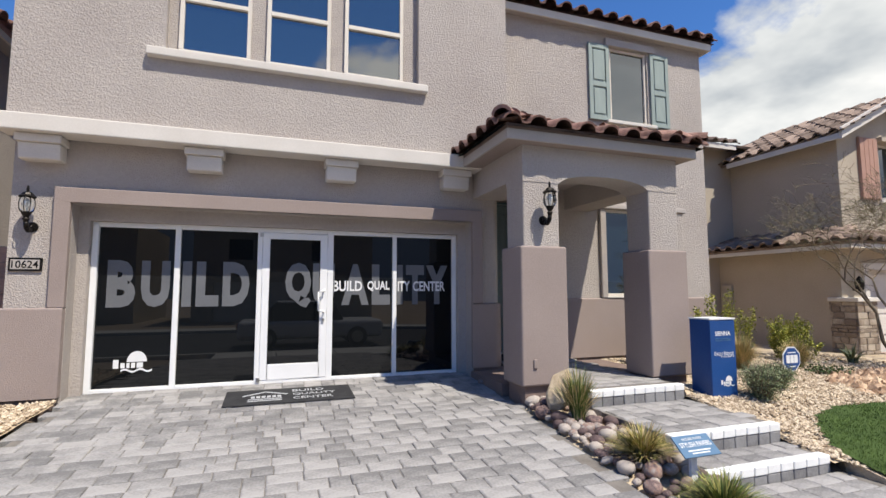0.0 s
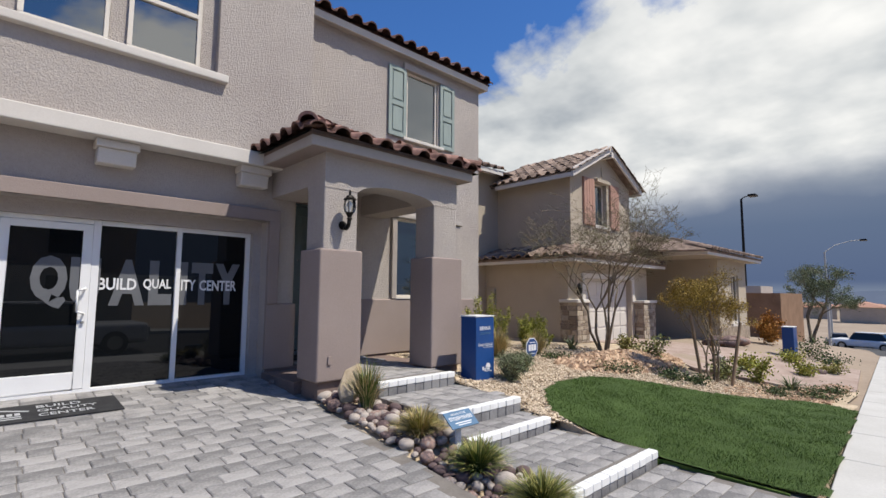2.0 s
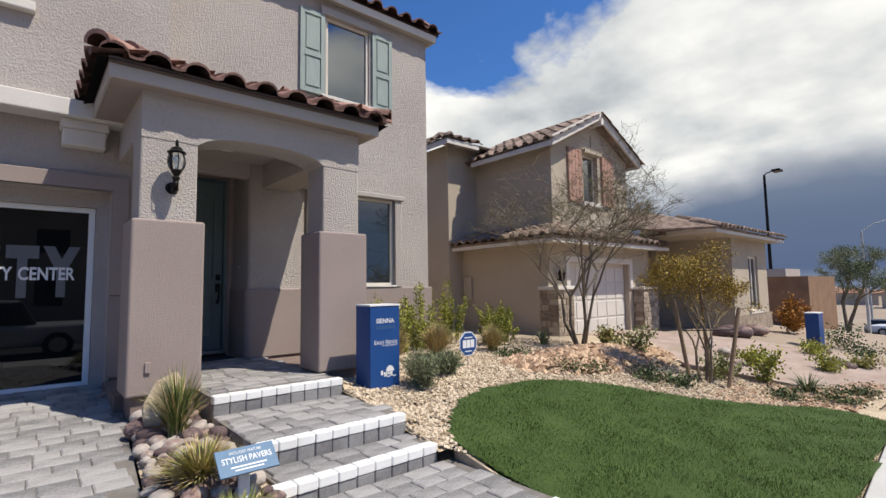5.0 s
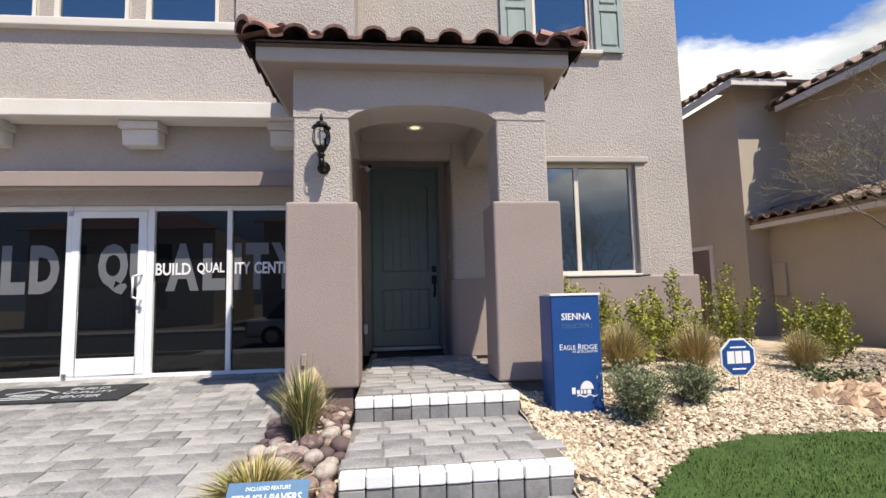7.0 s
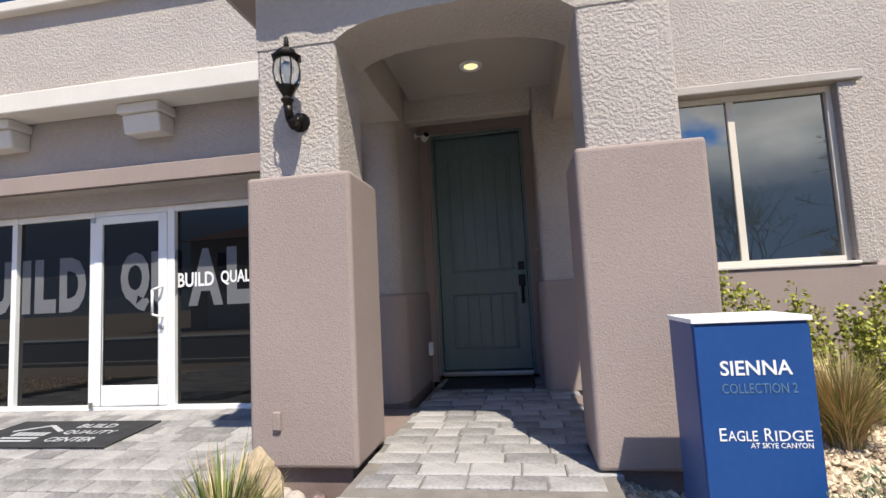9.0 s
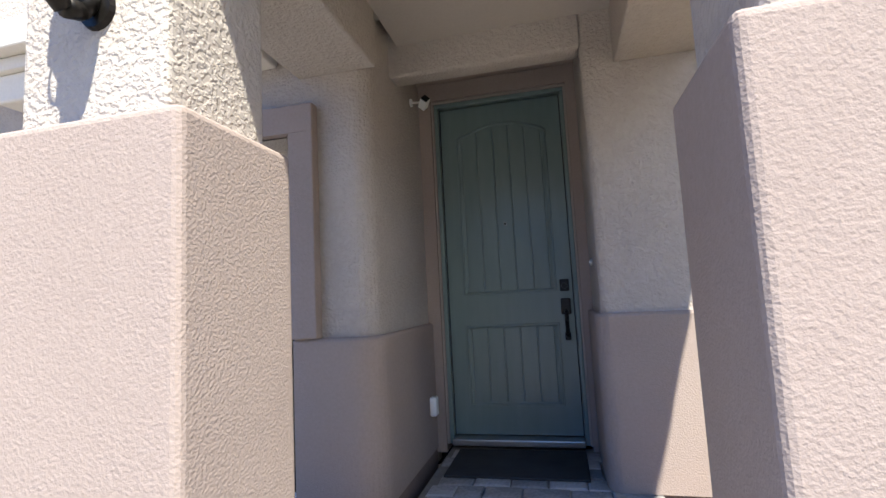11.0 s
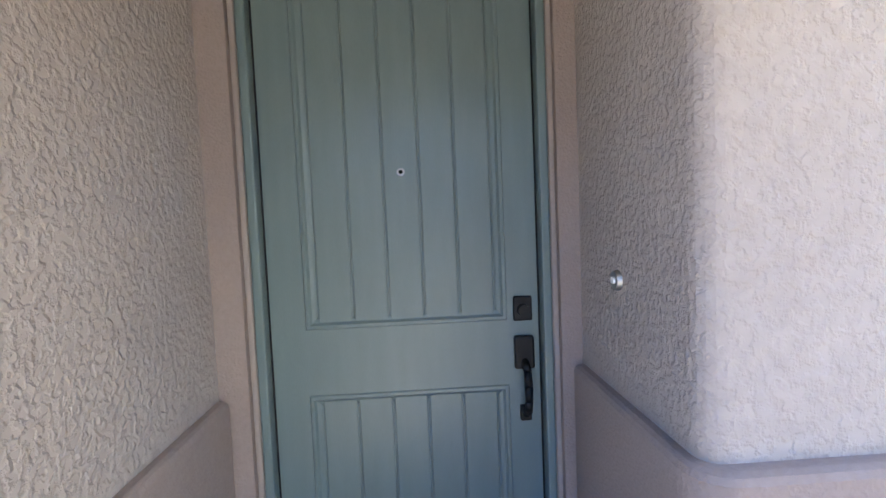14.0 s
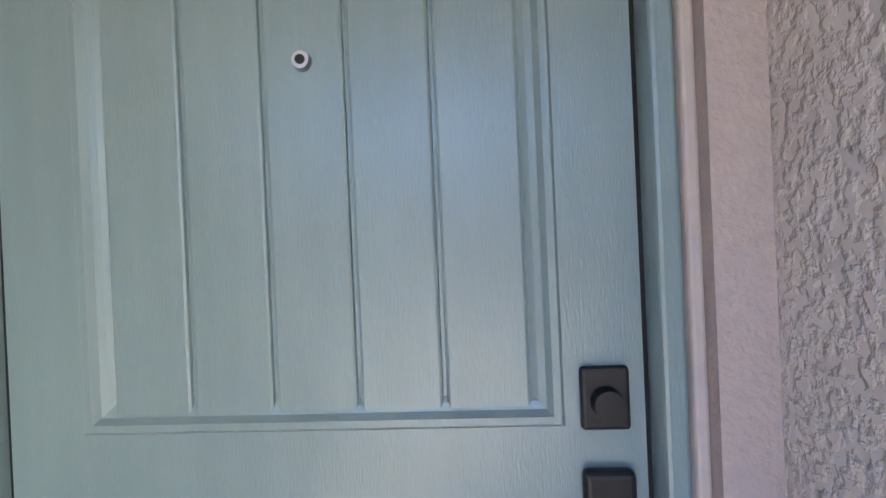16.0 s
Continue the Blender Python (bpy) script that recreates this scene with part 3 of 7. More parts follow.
def slope_tiles(parent, corner, along, up, width, rows, inside, jitter=0.006):
    along, up = Vector(along).normalized(), Vector(up).normalized()
    normal = along.cross(up)
    rot = Matrix((along, up, normal)).transposed().to_4x4()
    n = max(1, round(width / TW))
    for r in range(rows):
        for i in range(n):
            u, v = (i + 0.5) * width / n, r * TL
            if not inside(u, v):
                continue
            at = Vector(corner) + along * u + up * v + normal * (0.0 + random.uniform(0, jitter))
            lay(parent, "roof_tile", TILE_ME, Matrix.Translation(at) @ rot @ Matrix.Diagonal((width / n / TW, 1, 1, 1)) @ pose(0, 0, 0, random.uniform(-0.8, 0.8), 0, random.uniform(-1, 1)))


PITCH = math.radians(18.5)
c, s = math.cos(PITCH), math.sin(PITCH)
EX0, EX1, EY, EZ = FX0 - 0.08, FX1 + 0.10, FY - 0.05, FZ1 + 0.015
# deck under the tiles
bm = bmesh.new()
run = YW - EY
pts = [(EX0, EY, EZ), (EX1, EY, EZ), (EX1 - 1.0, EY + 1.0, EZ + 1.0 * s / c), (EX1 - 1.0, YW, EZ + s / c), (EX1, YW, EZ), (EX0 + 1.0, EY + 1.0, EZ + s / c), (EX0 + 1.0, YW, EZ + s / c), (EX0, YW, EZ)]
vs = [bm.verts.new(p) for p in pts]
for f in ((0, 1, 2, 5), (1, 4, 3, 2), (0, 5, 6, 7), (5, 2, 3, 6)):
    bm.faces.new([vs[i] for i in f])
bmesh.ops.solidify(bm, geom=bm.faces[:], thickness=0.02)
part("deck", bm, LINER, porch_roof)
# bird stop under the tiles; its dark brown carries the shading below them
part("eave_closure", boxes((FX0, FX1, FY + 0.002, FY + 0.03, FZ1, FZ1 + 0.06), (FX0 + 0.002, FX0 + 0.03, FY + 0.03, YU, FZ1, FZ1 + 0.06), (FX1 - 0.03, FX1 - 0.002, FY + 0.03, YW, FZ1, FZ1 + 0.06)), FOUND, porch_roof)
slope_tiles(porch_roof, (EX0, EY, EZ), (1, 0, 0), (0, c, s), EX1 - EX0, 3, lambda u, v: v * c < u + 0.05 and v * c < (EX1 - EX0 - u) + 0.05)
slope_tiles(porch_roof, (EX0, YU, EZ), (0, -1, 0), (c, 0, s), YU - EY, 3, lambda u, v: v * c < (YU - EY - u) + 0.05)
slope_tiles(porch_roof, (EX1, EY, EZ), (0, 1, 0), (-c, 0, s), YW - EY, 3, lambda u, v: v * c < u + 0.05)
for hx, sx in ((EX0, 1), (EX1, -1)):
    d = Vector((sx, 1, s / c)).normalized()
    side = d.cross(Vector((0, 0, 1))).normalized()
    rot = Matrix((side, d, side.cross(d))).transposed().to_4x4()
    for k in range(4):
        lay(porch_roof, "ridge_cap", CAP_ME, Matrix.Translation(Vector((hx, EY, EZ + 0.075)) + d * (0.02 + 0.36 * k)) @ rot)

# main eave over the entry wall
main_roof = thing("main_roof", (2.0, -1.2, 5.4), "low clay-tiled main roof with cream fascia", "roof", "", "structure")
MX1 = 4.31
part("soffit", boxes((UX, MX1 - 0.03, -0.88, YW + 0.2, 5.40, 5.418), (RIGHT, MX1 - 0.03, YW + 0.2, 9.0, 5.40, 5.418)), GREIGE, main_roof)
part("fascia", boxes((UX, MX1, -0.91, -0.88, 5.38, 5.50), (MX1 - 0.03, MX1, -0.88, 9.0, 5.38, 5.50)), TRIMW, main_roof)
bm = bmesh.new()
q = [bm.verts.new(p) for p in ((UX, -0.94, 5.51), (MX1 + 0.06, -0.94, 5.51), (MX1 - 2.9, 1.75, 6.5), (UX, 1.75, 6.5), (MX1 + 0.06, 9.0, 5.51), (MX1 - 2.9, 9.0, 6.5))]
bm.faces.new((q[0], q[1], q[2], q[3]))
bm.faces.new((q[1], q[4], q[5], q[2]))
bmesh.ops.solidify(bm, geom=bm.faces[:], thickness=0.03)
part("deck", bm, TILE, main_roof)
slope_tiles(main_roof, (UX, -0.95, 5.515), (1, 0, 0), (0, c, s), MX1 + 0.06 - UX, 3, lambda u, v: v < (MX1 + 0.06 - UX - u) + 0.1)
slope_tiles(main_roof, (MX1 + 0.06, -0.95, 5.515), (0, 1, 0), (-c, 0, s), 3.0, 2, lambda u, v: v < u + 0.1)

# ---------------------------------------------------------------- ground
def ground_z(x, y):
    ys = [(-60, -0.95), (-9.0, -0.70), (-6.85, -0.635), (-5.6, -0.595), (-5.0, -0.515), (-4.5, -0.415), (-3.6, -0.265), (-3.1, -0.195), (-1.0, -0.12), (60, -0.12)]
    base = ys[-1][1]
    for (a, za), (b, zb) in zip(ys, ys[1:]):
        if a <= y <= b:
            base = za + (zb - za) * (y - a) / (b - a)
            break
    return base - 0.030 * max(0.0, min(x, 20) - 2.5) - 0.09 * max(0.0, min(x, 60) - 20)


def drive_z(y):
    return -0.160 + 0.068 * (y + 1.0)


# one sheet of ground to the horizon; finer near the house
gx = sorted({*[-900, -400, -150, -60, -30, -15, -9, -7, -6], *[-5.3 + 0.5 * i for i in range(0, 34)], *[12, 14, 16, 18, 20, 24, 30, 40, 60, 120, 300, 900]})
gy = sorted({*[-900, -400, -150, -60, -30, -20, -14, -11, -9.0, -8.4], *[-7.9 + 0.35 * i for i in range(24)], 0.6, 1, 2, 4, 8, 14, 30, 60, 150, 400, 900})


def bend(x):
    """The street runs a little askew to the house."""
    return 0.06 * (max(0.0, x) - 3.0)


def sheet_z(x, y):
    z = ground_z(x, y) - 0.06
    if -5.4 < x < 0.2 and y > -9:
        z = min(z, drive_z(min(y, -1.0)) - 0.12)
    if x > 60:
        z -= (x - 60) * 0.012
    z -= 0.012 * max(0.0, abs(y) - 60)
    if -5.5 < x < 1.5 and -7 < y < -0.5:
        z -= 0.10
    if -17.3 < y - bend(x) < -8.3 and -61 < x < 111:
        z -= 0.16
    return z


verts = [(x, y, sheet_z(x, y)) for x in gx for y in gy]
ny = len(gy)
faces = [(i * ny + j, (i + 1) * ny + j, (i + 1) * ny + j + 1, i * ny + j + 1) for i in range(len(gx) - 1) for j in range(ny - 1)]
me = bpy.data.meshes.new("ground")
me.from_pydata(verts, [], faces)
me.materials.append(BASE)
tagged(smooth_sheet(new("ground", me)), "tan desert ground sloping to the valley", "ground", "", "structure")

# sidewalk, kerb and road follow the slope along the street
def strip(name, y0, y1, dz, mat, label, cat, x0=-40, x1=70, thick=0.12, step=1.5):
    bm = bmesh.new()
    n = int((x1 - x0) / step)
    rows = []
    for i in range(n + 1):
        x = x0 + (x1 - x0) * i / n
        z = ground_z(x, -7.0) + dz
        rows.append([bm.verts.new(p) for p in ((x, y0 + bend(x), z), (x, y1 + bend(x), z), (x, y1 + bend(x), z - thick), (x, y0 + bend(x), z - thick))])
    for a, b in zip(rows, rows[1:]):
        for i in range(4):
            j = (i + 1) % 4
            bm.faces.new((a[i], b[i], b[j], a[j]))
    bm.faces.new(rows[0])
    bm.faces.new(rows[-1][::-1])
    bmesh.ops.recalc_face_normals(bm, faces=bm.faces)
    return setting(name, bm, mat, label, cat)


SWY = -6.75
sidewalk = new("pavement")
tagged(sidewalk, "pale broom-finished concrete sidewalk", "sidewalk", "", "structure")
for i in range(-3, 22):
    x0 = -0.1 + 1.5 * i
    bm = boxes((x0 + 0.006, x0 + 1.494, -8.25, SWY, -0.1, 0.0), bevel=0.008, segments=1)
    for v in bm.verts:
        v.co.z += ground_z(v.co.x, -7.0) + 0.015
        v.co.y += bend(v.co.x)
    part("slab", bm, CONC, sidewalk)
strip("kerb", -8.42, -8.26, 0.0, CONC, "concrete kerb", "kerb", thick=0.22)
strip("road", -17.0, -8.42, -0.14, ASPH, "dark asphalt street", "road", x0=-60, x1=110)
strip("pavement_far", -18.6, -17.0, -0.02, CONC, "concrete sidewalk across the street", "sidewalk")

# pavers: courses parallel to the garage
def paver_mesh(w, d, mat, seed, h=0.06):
    rnd = random.Random(seed)
    g, bv = 0.003, 0.009
    x, y = w / 2 - g, d / 2 - g
    j = lambda: rnd.uniform(-0.002, 0.002)  # noqa: E731
    top = [(-x + bv + j(), -y + bv + j(), 0), (x - bv + j(), -y + bv + j(), 0), (x - bv + j(), y - bv + j(), 0), (-x + bv + j(), y - bv + j(), 0)]
    rim = [(-x, -y, -0.007), (x, -y, -0.007), (x, y, -0.007), (-x, y, -0.007)]
    low = [(a, b, -h) for a, b, _ in rim]
    me = bpy.data.meshes.new("paver")
    me.from_pydata(top + rim + low, [], [(0, 1, 2, 3)] + [(4 + i, 4 + (i + 1) % 4, (i + 1) % 4, i) for i in range(4)] + [(8 + i, 8 + (i + 1) % 4, 4 + (i + 1) % 4, 4 + i) for i in range(4)])
    me.materials.append(mat)
    return me


PAV = {(wd, k): paver_mesh(wd, 0.155, PAVER, k + int(wd * 100)) for wd in (0.155, 0.21, 0.255) for k in range(3)}


def courses(x0, x1, y0, y1, zfun, keep, rnd):
    """Places of pavers: width, variant, x, y, z."""
    out, y = [], y1 - 0.0775
    while y - 0.0775 > y0 - 0.01:
        x = x0 + rnd.uniform(-0.12, 0.0)
        while x < x1:
            wd = rnd.choice((0.155, 0.21, 0.21, 0.255, 0.255))
            if keep(x + wd / 2, y):
                out.append((wd, rnd.randrange(3), x + wd / 2, y, zfun(y)))
            x += wd
        y -= 0.157
    return out


def pave(parent, places, slope, near, limit=300):
    """The nearest stretch as single pavers, the rest as one joined part."""
    rnd = random.Random(5)
    rot = pose(0, 0, 0, math.degrees(math.atan(slope)), 0, 0)
    places = sorted(places, key=near)
    vs, fs = [], []
    for i, (wd, k, x, y, z) in enumerate(places):
        m = Matrix.Translation((x, y, z + rnd.uniform(-0.003, 0.003))) @ rot @ pose(0, 0, 0, rnd.uniform(-0.7, 0.7), rnd.uniform(-0.7, 0.7), rnd.uniform(-0.8, 0.8))
        if i < limit:
            lay(parent, "paver", PAV[(wd, k)], m)
        else:
            src, base = PAV[(wd, k)], len(vs)
            vs += [tuple(m @ v.co) for v in src.vertices]
            fs += [tuple(base + q for q in p.vertices) for p in src.polygons]
    if fs:
        me = bpy.data.meshes.new("pavers")
        me.from_pydata(vs, [], fs)
        me.materials.append(PAVERJ)
        ob = new("pavers", me)
        ob.parent = parent
        ob.matrix_parent_inverse = parent.matrix_world.inverted()
        tagged(ob, "grey concrete pavers further off", "", "", "stuff")


def drive_edge(y):
    """Right edge of the driveway."""
    if y > -2.2:
        return -0.10
    return -0.56 - 0.07 * (-2.2 - y)


def bed(name, pts, mat, label, cat, zfun, thick=0.05, step=0.0):
    bm = bmesh.new()
    top = [bm.verts.new((x, y, zfun(x, y))) for x, y in pts]
    low = [bm.verts.new((x, y, zfun(x, y) - thick)) for x, y in pts]
    bm.faces.new(top)
    bm.faces.new(low[::-1])
    for i in range(len(pts)):
        j = (i + 1) % len(pts)
        bm.faces.new((low[i], low[j], top[j], top[i]))
    bmesh.ops.recalc_face_normals(bm, faces=bm.faces)
    return setting(name, bm, mat, label, cat)


driveway = bed("driveway", [(-5.24, -6.74), (drive_edge(-6.74), -6.74), (drive_edge(-2.21), -2.21), (-0.10, -2.19), (-0.10, -1.18), (-0.60, -1.16), (-0.70, -0.76), (-5.16, -0.76)], SANDJ, "grey concrete paver driveway, gently sloping", "driveway", lambda x, y: drive_z(y) - 0.012)

# entry steps and walk, from the porch down
PX0, PX1 = -0.02, 1.215
LEVELS = [(-0.065, -3.02), (-0.222, -4.10), (-0.376, -4.51), (-0.505, -5.60)]   # height of a level and the front of its edging


def level(name, x0, x1, y0, y1, z, label):
    return setting(name, boxes((x0, x1, y0, y1, z - 0.35, z - 0.012)), SANDJ, label, "steps")


porch = level("porch_floor", PX0 - 0.0, PX1 + 0.0, -2.93, -0.02, LEVELS[0][0], "grey paver porch floor")
landing = level("step_landing", PX0, PX1, -4.01, -3.02, LEVELS[1][0], "grey paver landing below the porch")
tread = level("step_tread", PX0, PX1 + 0.0, -4.42, -4.10, LEVELS[2][0], "grey paver step tread")
pad = level("step_pad", PX0 - 0.1, PX1 + 0.14, -5.51, -4.51, LEVELS[3][0], "grey paver pad of the entry walk")
walkway = bed("walkway", [(-0.86, -6.74), (1.475, -6.74), (1.475, -5.61), (-0.80, -5.61)], SANDJ, "grey paver entry walk", "path", lambda x, y: -0.632 + 0.005 * (y + 5.6), 0.3)
setting("porch_curb", boxes((-0.62, PX0, -2.14, -1.2, -0.4, -0.10), (PX1, 1.75, -2.14, -0.80, -0.4, -0.10)), FOUND, "dark concrete edge beside the porch", "curb")


def edging(x0, x1, yf, z, riser):
    """Painted coping pavers over a charcoal course: a step's edge."""
    st = thing("step_edge", ((x0 + x1) / 2, yf, z - riser), "step edge of white painted pavers over charcoal pavers", "step", "step edges", "structure")
    n = round((x1 - x0) / 0.137)
    wd = (x1 - x0) / n
    for i in range(n):
        cx = x0 + wd * (i + 0.5)
        a = boxes((cx - wd / 2 + 0.0025, cx + wd / 2 - 0.0025, yf - 0.004, yf + 0.092, z - 0.066, z + 0.004), bevel=0.007, segments=1)
        ob = part("coping_paver", a, PAVWH, st)
        ob.location.y += random.uniform(-0.003, 0.003)
        b = boxes((cx - wd / 2 + 0.003, cx + wd / 2 - 0.003, yf + 0.002, yf + 0.085, z - riser - 0.05, z - 0.069), bevel=0.006, segments=1)
        ob = part("riser_paver", b, PAVDK, st)
        ob.location.y += random.uniform(-0.003, 0.003)


edging(PX0, PX1, LEVELS[0][1], LEVELS[0][0], 0.157)
edging(PX0, PX1, LEVELS[1][1], LEVELS[1][0], 0.154)
edging(PX0 - 0.05, PX1, LEVELS[2][1], LEVELS[2][0], 0.13)
edging(PX0 - 0.10, PX1 + 0.14, LEVELS[3][1], LEVELS[3][0], 0.13)

# ---------------------------------------------------------------- front door
door = thing("door_1", (0.457, 0.02, 0.0), "closed sage green panelled entry door", "door", "", "structure")
DW, DH = 0.900, 2.44
part("core", boxes((0.003, DW - 0.003, 0.012, 0.045, 0.004, DH - 0.004)), DOORG, door)


def door_rails():
    """Stiles, rails and the arched head round two sunk panels."""
    bm = bmesh.new()
    x0, x1 = 0.120, 0.787
    box(bm, 0.003, x0, 0.0, 0.012, 0.004, DH - 0.004)
    box(bm, x1, DW - 0.003, 0.0, 0.012, 0.004, DH - 0.004)
    box(bm, x0, x1, 0.0, 0.012, 0.004, 0.205)
    box(bm, x0, x1, 0.0, 0.012, 0.775, 1.005)
    n = 16
    rows = []
    for i in range(n + 1):
        x = x0 + (x1 - x0) * i / n
        z = 2.19 + 0.10 * math.sin(math.pi * i / n) ** 0.8
        rows.append([bm.verts.new(p) for p in ((x, 0.0, z), (x, 0.0, DH - 0.004), (x, 0.012, DH - 0.004), (x, 0.012, z))])
    for a, b in zip(rows, rows[1:]):
        for i in range(4):
            bm.faces.new((a[i], b[i], b[(i + 1) % 4], a[(i + 1) % 4]))
    bmesh.ops.recalc_face_normals(bm, faces=bm.faces)
    return bm


part("rails", door_rails(), DOORG, door)


def moulding(x0, x1, z0, z1, arch_top):
    bm = bmesh.new()
    n = 16
    path = [(x0, z0), (x1, z0)]
    if arch_top:
        path += [(x1 - (x1 - x0) * i / n, z1 + 0.10 * math.sin(math.pi * i / n) ** 0.8) for i in range(n + 1)]
    else:
        path += [(x1, z1), (x0, z1)]
    cx, cz = (x0 + x1) / 2, (z0 + z1) / 2
    prof = [(0.0, 0.004), (0.008, -0.005), (0.018, -0.005), (0.026, 0.004), (0.036, 0.007), (0.045, 0.0125)]
    rings = []
    for x, z in path:
        sx, sz = (1 if x < cx - 1e-3 else -1 if x > cx + 1e-3 else 0), (1 if z < cz else -1)
        k = 1.0 if abs(abs(x - cx) - (x1 - x0) / 2) < 1e-3 else 0.0
        rings.append([bm.verts.new((x + sx * o * (k if not arch_top or z < z1 else max(k, 0.3)), y, z + sz * o)) for o, y in prof])
    m = len(rings)
    for i in range(m):
        a, b = rings[i], rings[(i + 1) % m]
        for j in range(len(prof) - 1):
            bm.faces.new((a[j], b[j], b[j + 1], a[j + 1]))
    bmesh.ops.recalc_face_normals(bm, faces=bm.faces)
    return bm


part("panel_moulding", moulding(0.112, 0.795, 0.997, 2.198, True), DOORG, door, smooth=False)
part("panel_moulding", moulding(0.112, 0.795, 0.197, 0.783, False), DOORG, door, smooth=False)
for z0, z1 in ((1.02, 2.30), (0.22, 0.765)):
    for i in range(5):
        a = 0.1555 + 0.1192 * i
        bm = boxes((a + 0.0025, a + 0.1167, 0.005, 0.013, z0, min(z1, 2.30)))
        soften(bm, 0.005, 2, lambda e: abs(e.verts[0].co.x - e.verts[1].co.x) < 1e-5 and all(v.co.y < 0.008 for v in e.verts))
        part("plank", bm, DOORG, door)
# hardware
bm = boxes((0.811, 0.875, -0.014, 0.0, 0.998, 1.082), bevel=0.006, segments=3)
dead = part("deadbolt", bm, BLACKP, door, "matte black deadbolt")
bm = bmesh.new()
rod(bm, (0.843, -0.014, 1.036), (0.843, -0.032, 1.036), 0.021, 0.019, 24)
part("cylinder", bm, BLACKP, dead, smooth=False)
bm = boxes((0.809, 0.877, -0.024, 0.0, 0.834, 0.948), bevel=0.009, segments=3)
hs = part("handleset", bm, BLACKP, door, "matte black door handle")
bm = boxes((0.824, 0.862, -0.020, 0.0, 0.655, 0.708), bevel=0.005, segments=2)
part("foot_plate", bm, BLACKP, hs)
bm = bmesh.new()
pts = [(0.843, -0.018, 0.862), (0.843, -0.058, 0.838), (0.843, -0.068, 0.79), (0.843, -0.066, 0.74), (0.843, -0.056, 0.705), (0.843, -0.018, 0.682)]
for a, b in zip(pts, pts[1:]):
    rod(bm, a, b, 0.0135, 0.0135, 10)
part("grip", bm, BLACKP, hs, smooth=True)
bm = bmesh.new()
rod(bm, (0.454, -0.006, 1.512), (0.454, 0.008, 1.512), 0.012, 0.014, 20)
peep = part("peephole", bm, STEEL, door, "nickel peephole")
bm = bmesh.new()
rod(bm, (0.454, -0.0075, 1.512), (0.454, -0.005, 1.512), 0.007, 0.007, 16)
part("lens", bm, PANE, peep)
frm = thing("trim_door_frame", (0.457, 0.0, 0.0), "sage painted door frame with weather seal", "frame", "", "structure")


def casing(x0, x1, z0, z1):
    """A moulded jamb: steps towards the leaf."""
    return soften(boxes((x0, x1, -0.050, 0.06, z0, z1)), 0.006, 2)


part("jamb", casing(-0.034, -0.004, -0.05, DH + 0.004), DOORG, frm)
part("jamb", casing(DW + 0.004, DW + 0.034, -0.05, DH + 0.004), DOORG, frm)
part("head", casing(-0.034, DW + 0.034, DH + 0.005, DH + 0.036), DOORG, frm)
part("stop", boxes((-0.004, 0.002, 0.003, 0.05, 0, DH), (DW - 0.002, DW + 0.004, 0.003, 0.05, 0, DH)), LINER, frm, "black weather seal")
part("brick_mould", soften(boxes((-0.052, -0.034, -0.062, 0.04, -0.05, DH + 0.036)), 0.005, 2), CAULK, frm)
part("brick_mould", soften(boxes((DW + 0.034, DW + 0.052, -0.062, 0.04, -0.05, DH + 0.036)), 0.005, 2), CAULK, frm)
part("brick_mould", soften(boxes((-0.052, DW + 0.052, -0.062, 0.04, DH + 0.037, DH + 0.055)), 0.005, 2), CAULK, frm)
part("threshold", soften(boxes((-0.004, DW + 0.004, -0.11, 0.05, -0.05, -0.004)), 0.008, 2), STEEL, frm, "worn aluminium threshold")
setting("trim_door", boxes((-0.145, -0.052, -0.085, 0.10, -0.1, 2.62), (DW + 0.052, 1.02, -0.085, 0.10, -0.1, 2.62), (-0.052, DW + 0.052, -0.085, 0.10, DH + 0.055, 2.62)), BROWN, "taupe stucco surround of the door", "trim")
mat2 = tagged(part("doormat", soften(boxes((0.06, 0.90, -0.66, -0.16, -0.064, -0.050)), 0.004, 1), MATB), "black ribbed rubber doormat on the porch", "doormat")
# bell, camera and hose-bib cover in the recess
bell = thing("doorbell", (1.02, -0.374, 1.172), "small round nickel doorbell on the recess wall", "doorbell")
bm = bmesh.new()
rod(bm, (1.021, -0.374, 1.172), (1.008, -0.374, 1.172), 0.028, 0.024, 24)
part("rim", bm, STEEL, bell)
bm = bmesh.new()
rod(bm, (1.009, -0.374, 1.172), (1.003, -0.374, 1.172), 0.010, 0.009, 16)
part("button", bm, WHITEP, bell)
cc = thing("security_camera", (-0.145, -0.30, 2.40), "small white security camera on a wall arm", "camera")
bm = bmesh.new()
rod(bm, (-0.146, -0.30, 2.41), (-0.132, -0.30, 2.41), 0.028, 0.028, 16)
rod(bm, (-0.134, -0.30, 2.41), (-0.045, -0.33, 2.39), 0.008, 0.008, 8)
part("arm", bm, WHITEP, cc)
bm = boxes((-0.028, 0.028, -0.045, 0.045, -0.028, 0.028), bevel=0.008)
bmesh.ops.transform(bm, matrix=pose(-0.028, -0.355, 2.372, -25, 40, 12), verts=bm.verts)
part("body", bm, WHITEP, cc)
bm = boxes((-0.024, 0.024, -0.048, -0.044, -0.024, 0.024))
bmesh.ops.transform(bm, matrix=pose(-0.028, -0.355, 2.372, -25, 40, 12), verts=bm.verts)
part("lens_face", bm, BLACKP, cc)
ob_ = tagged(part("outlet_cover", soften(boxes((-0.112, -0.065, -0.285, -0.205, 0.19, 0.32)), 0.014, 3), WHITEP), "white bubble outlet cover low on the wall", "outlet")
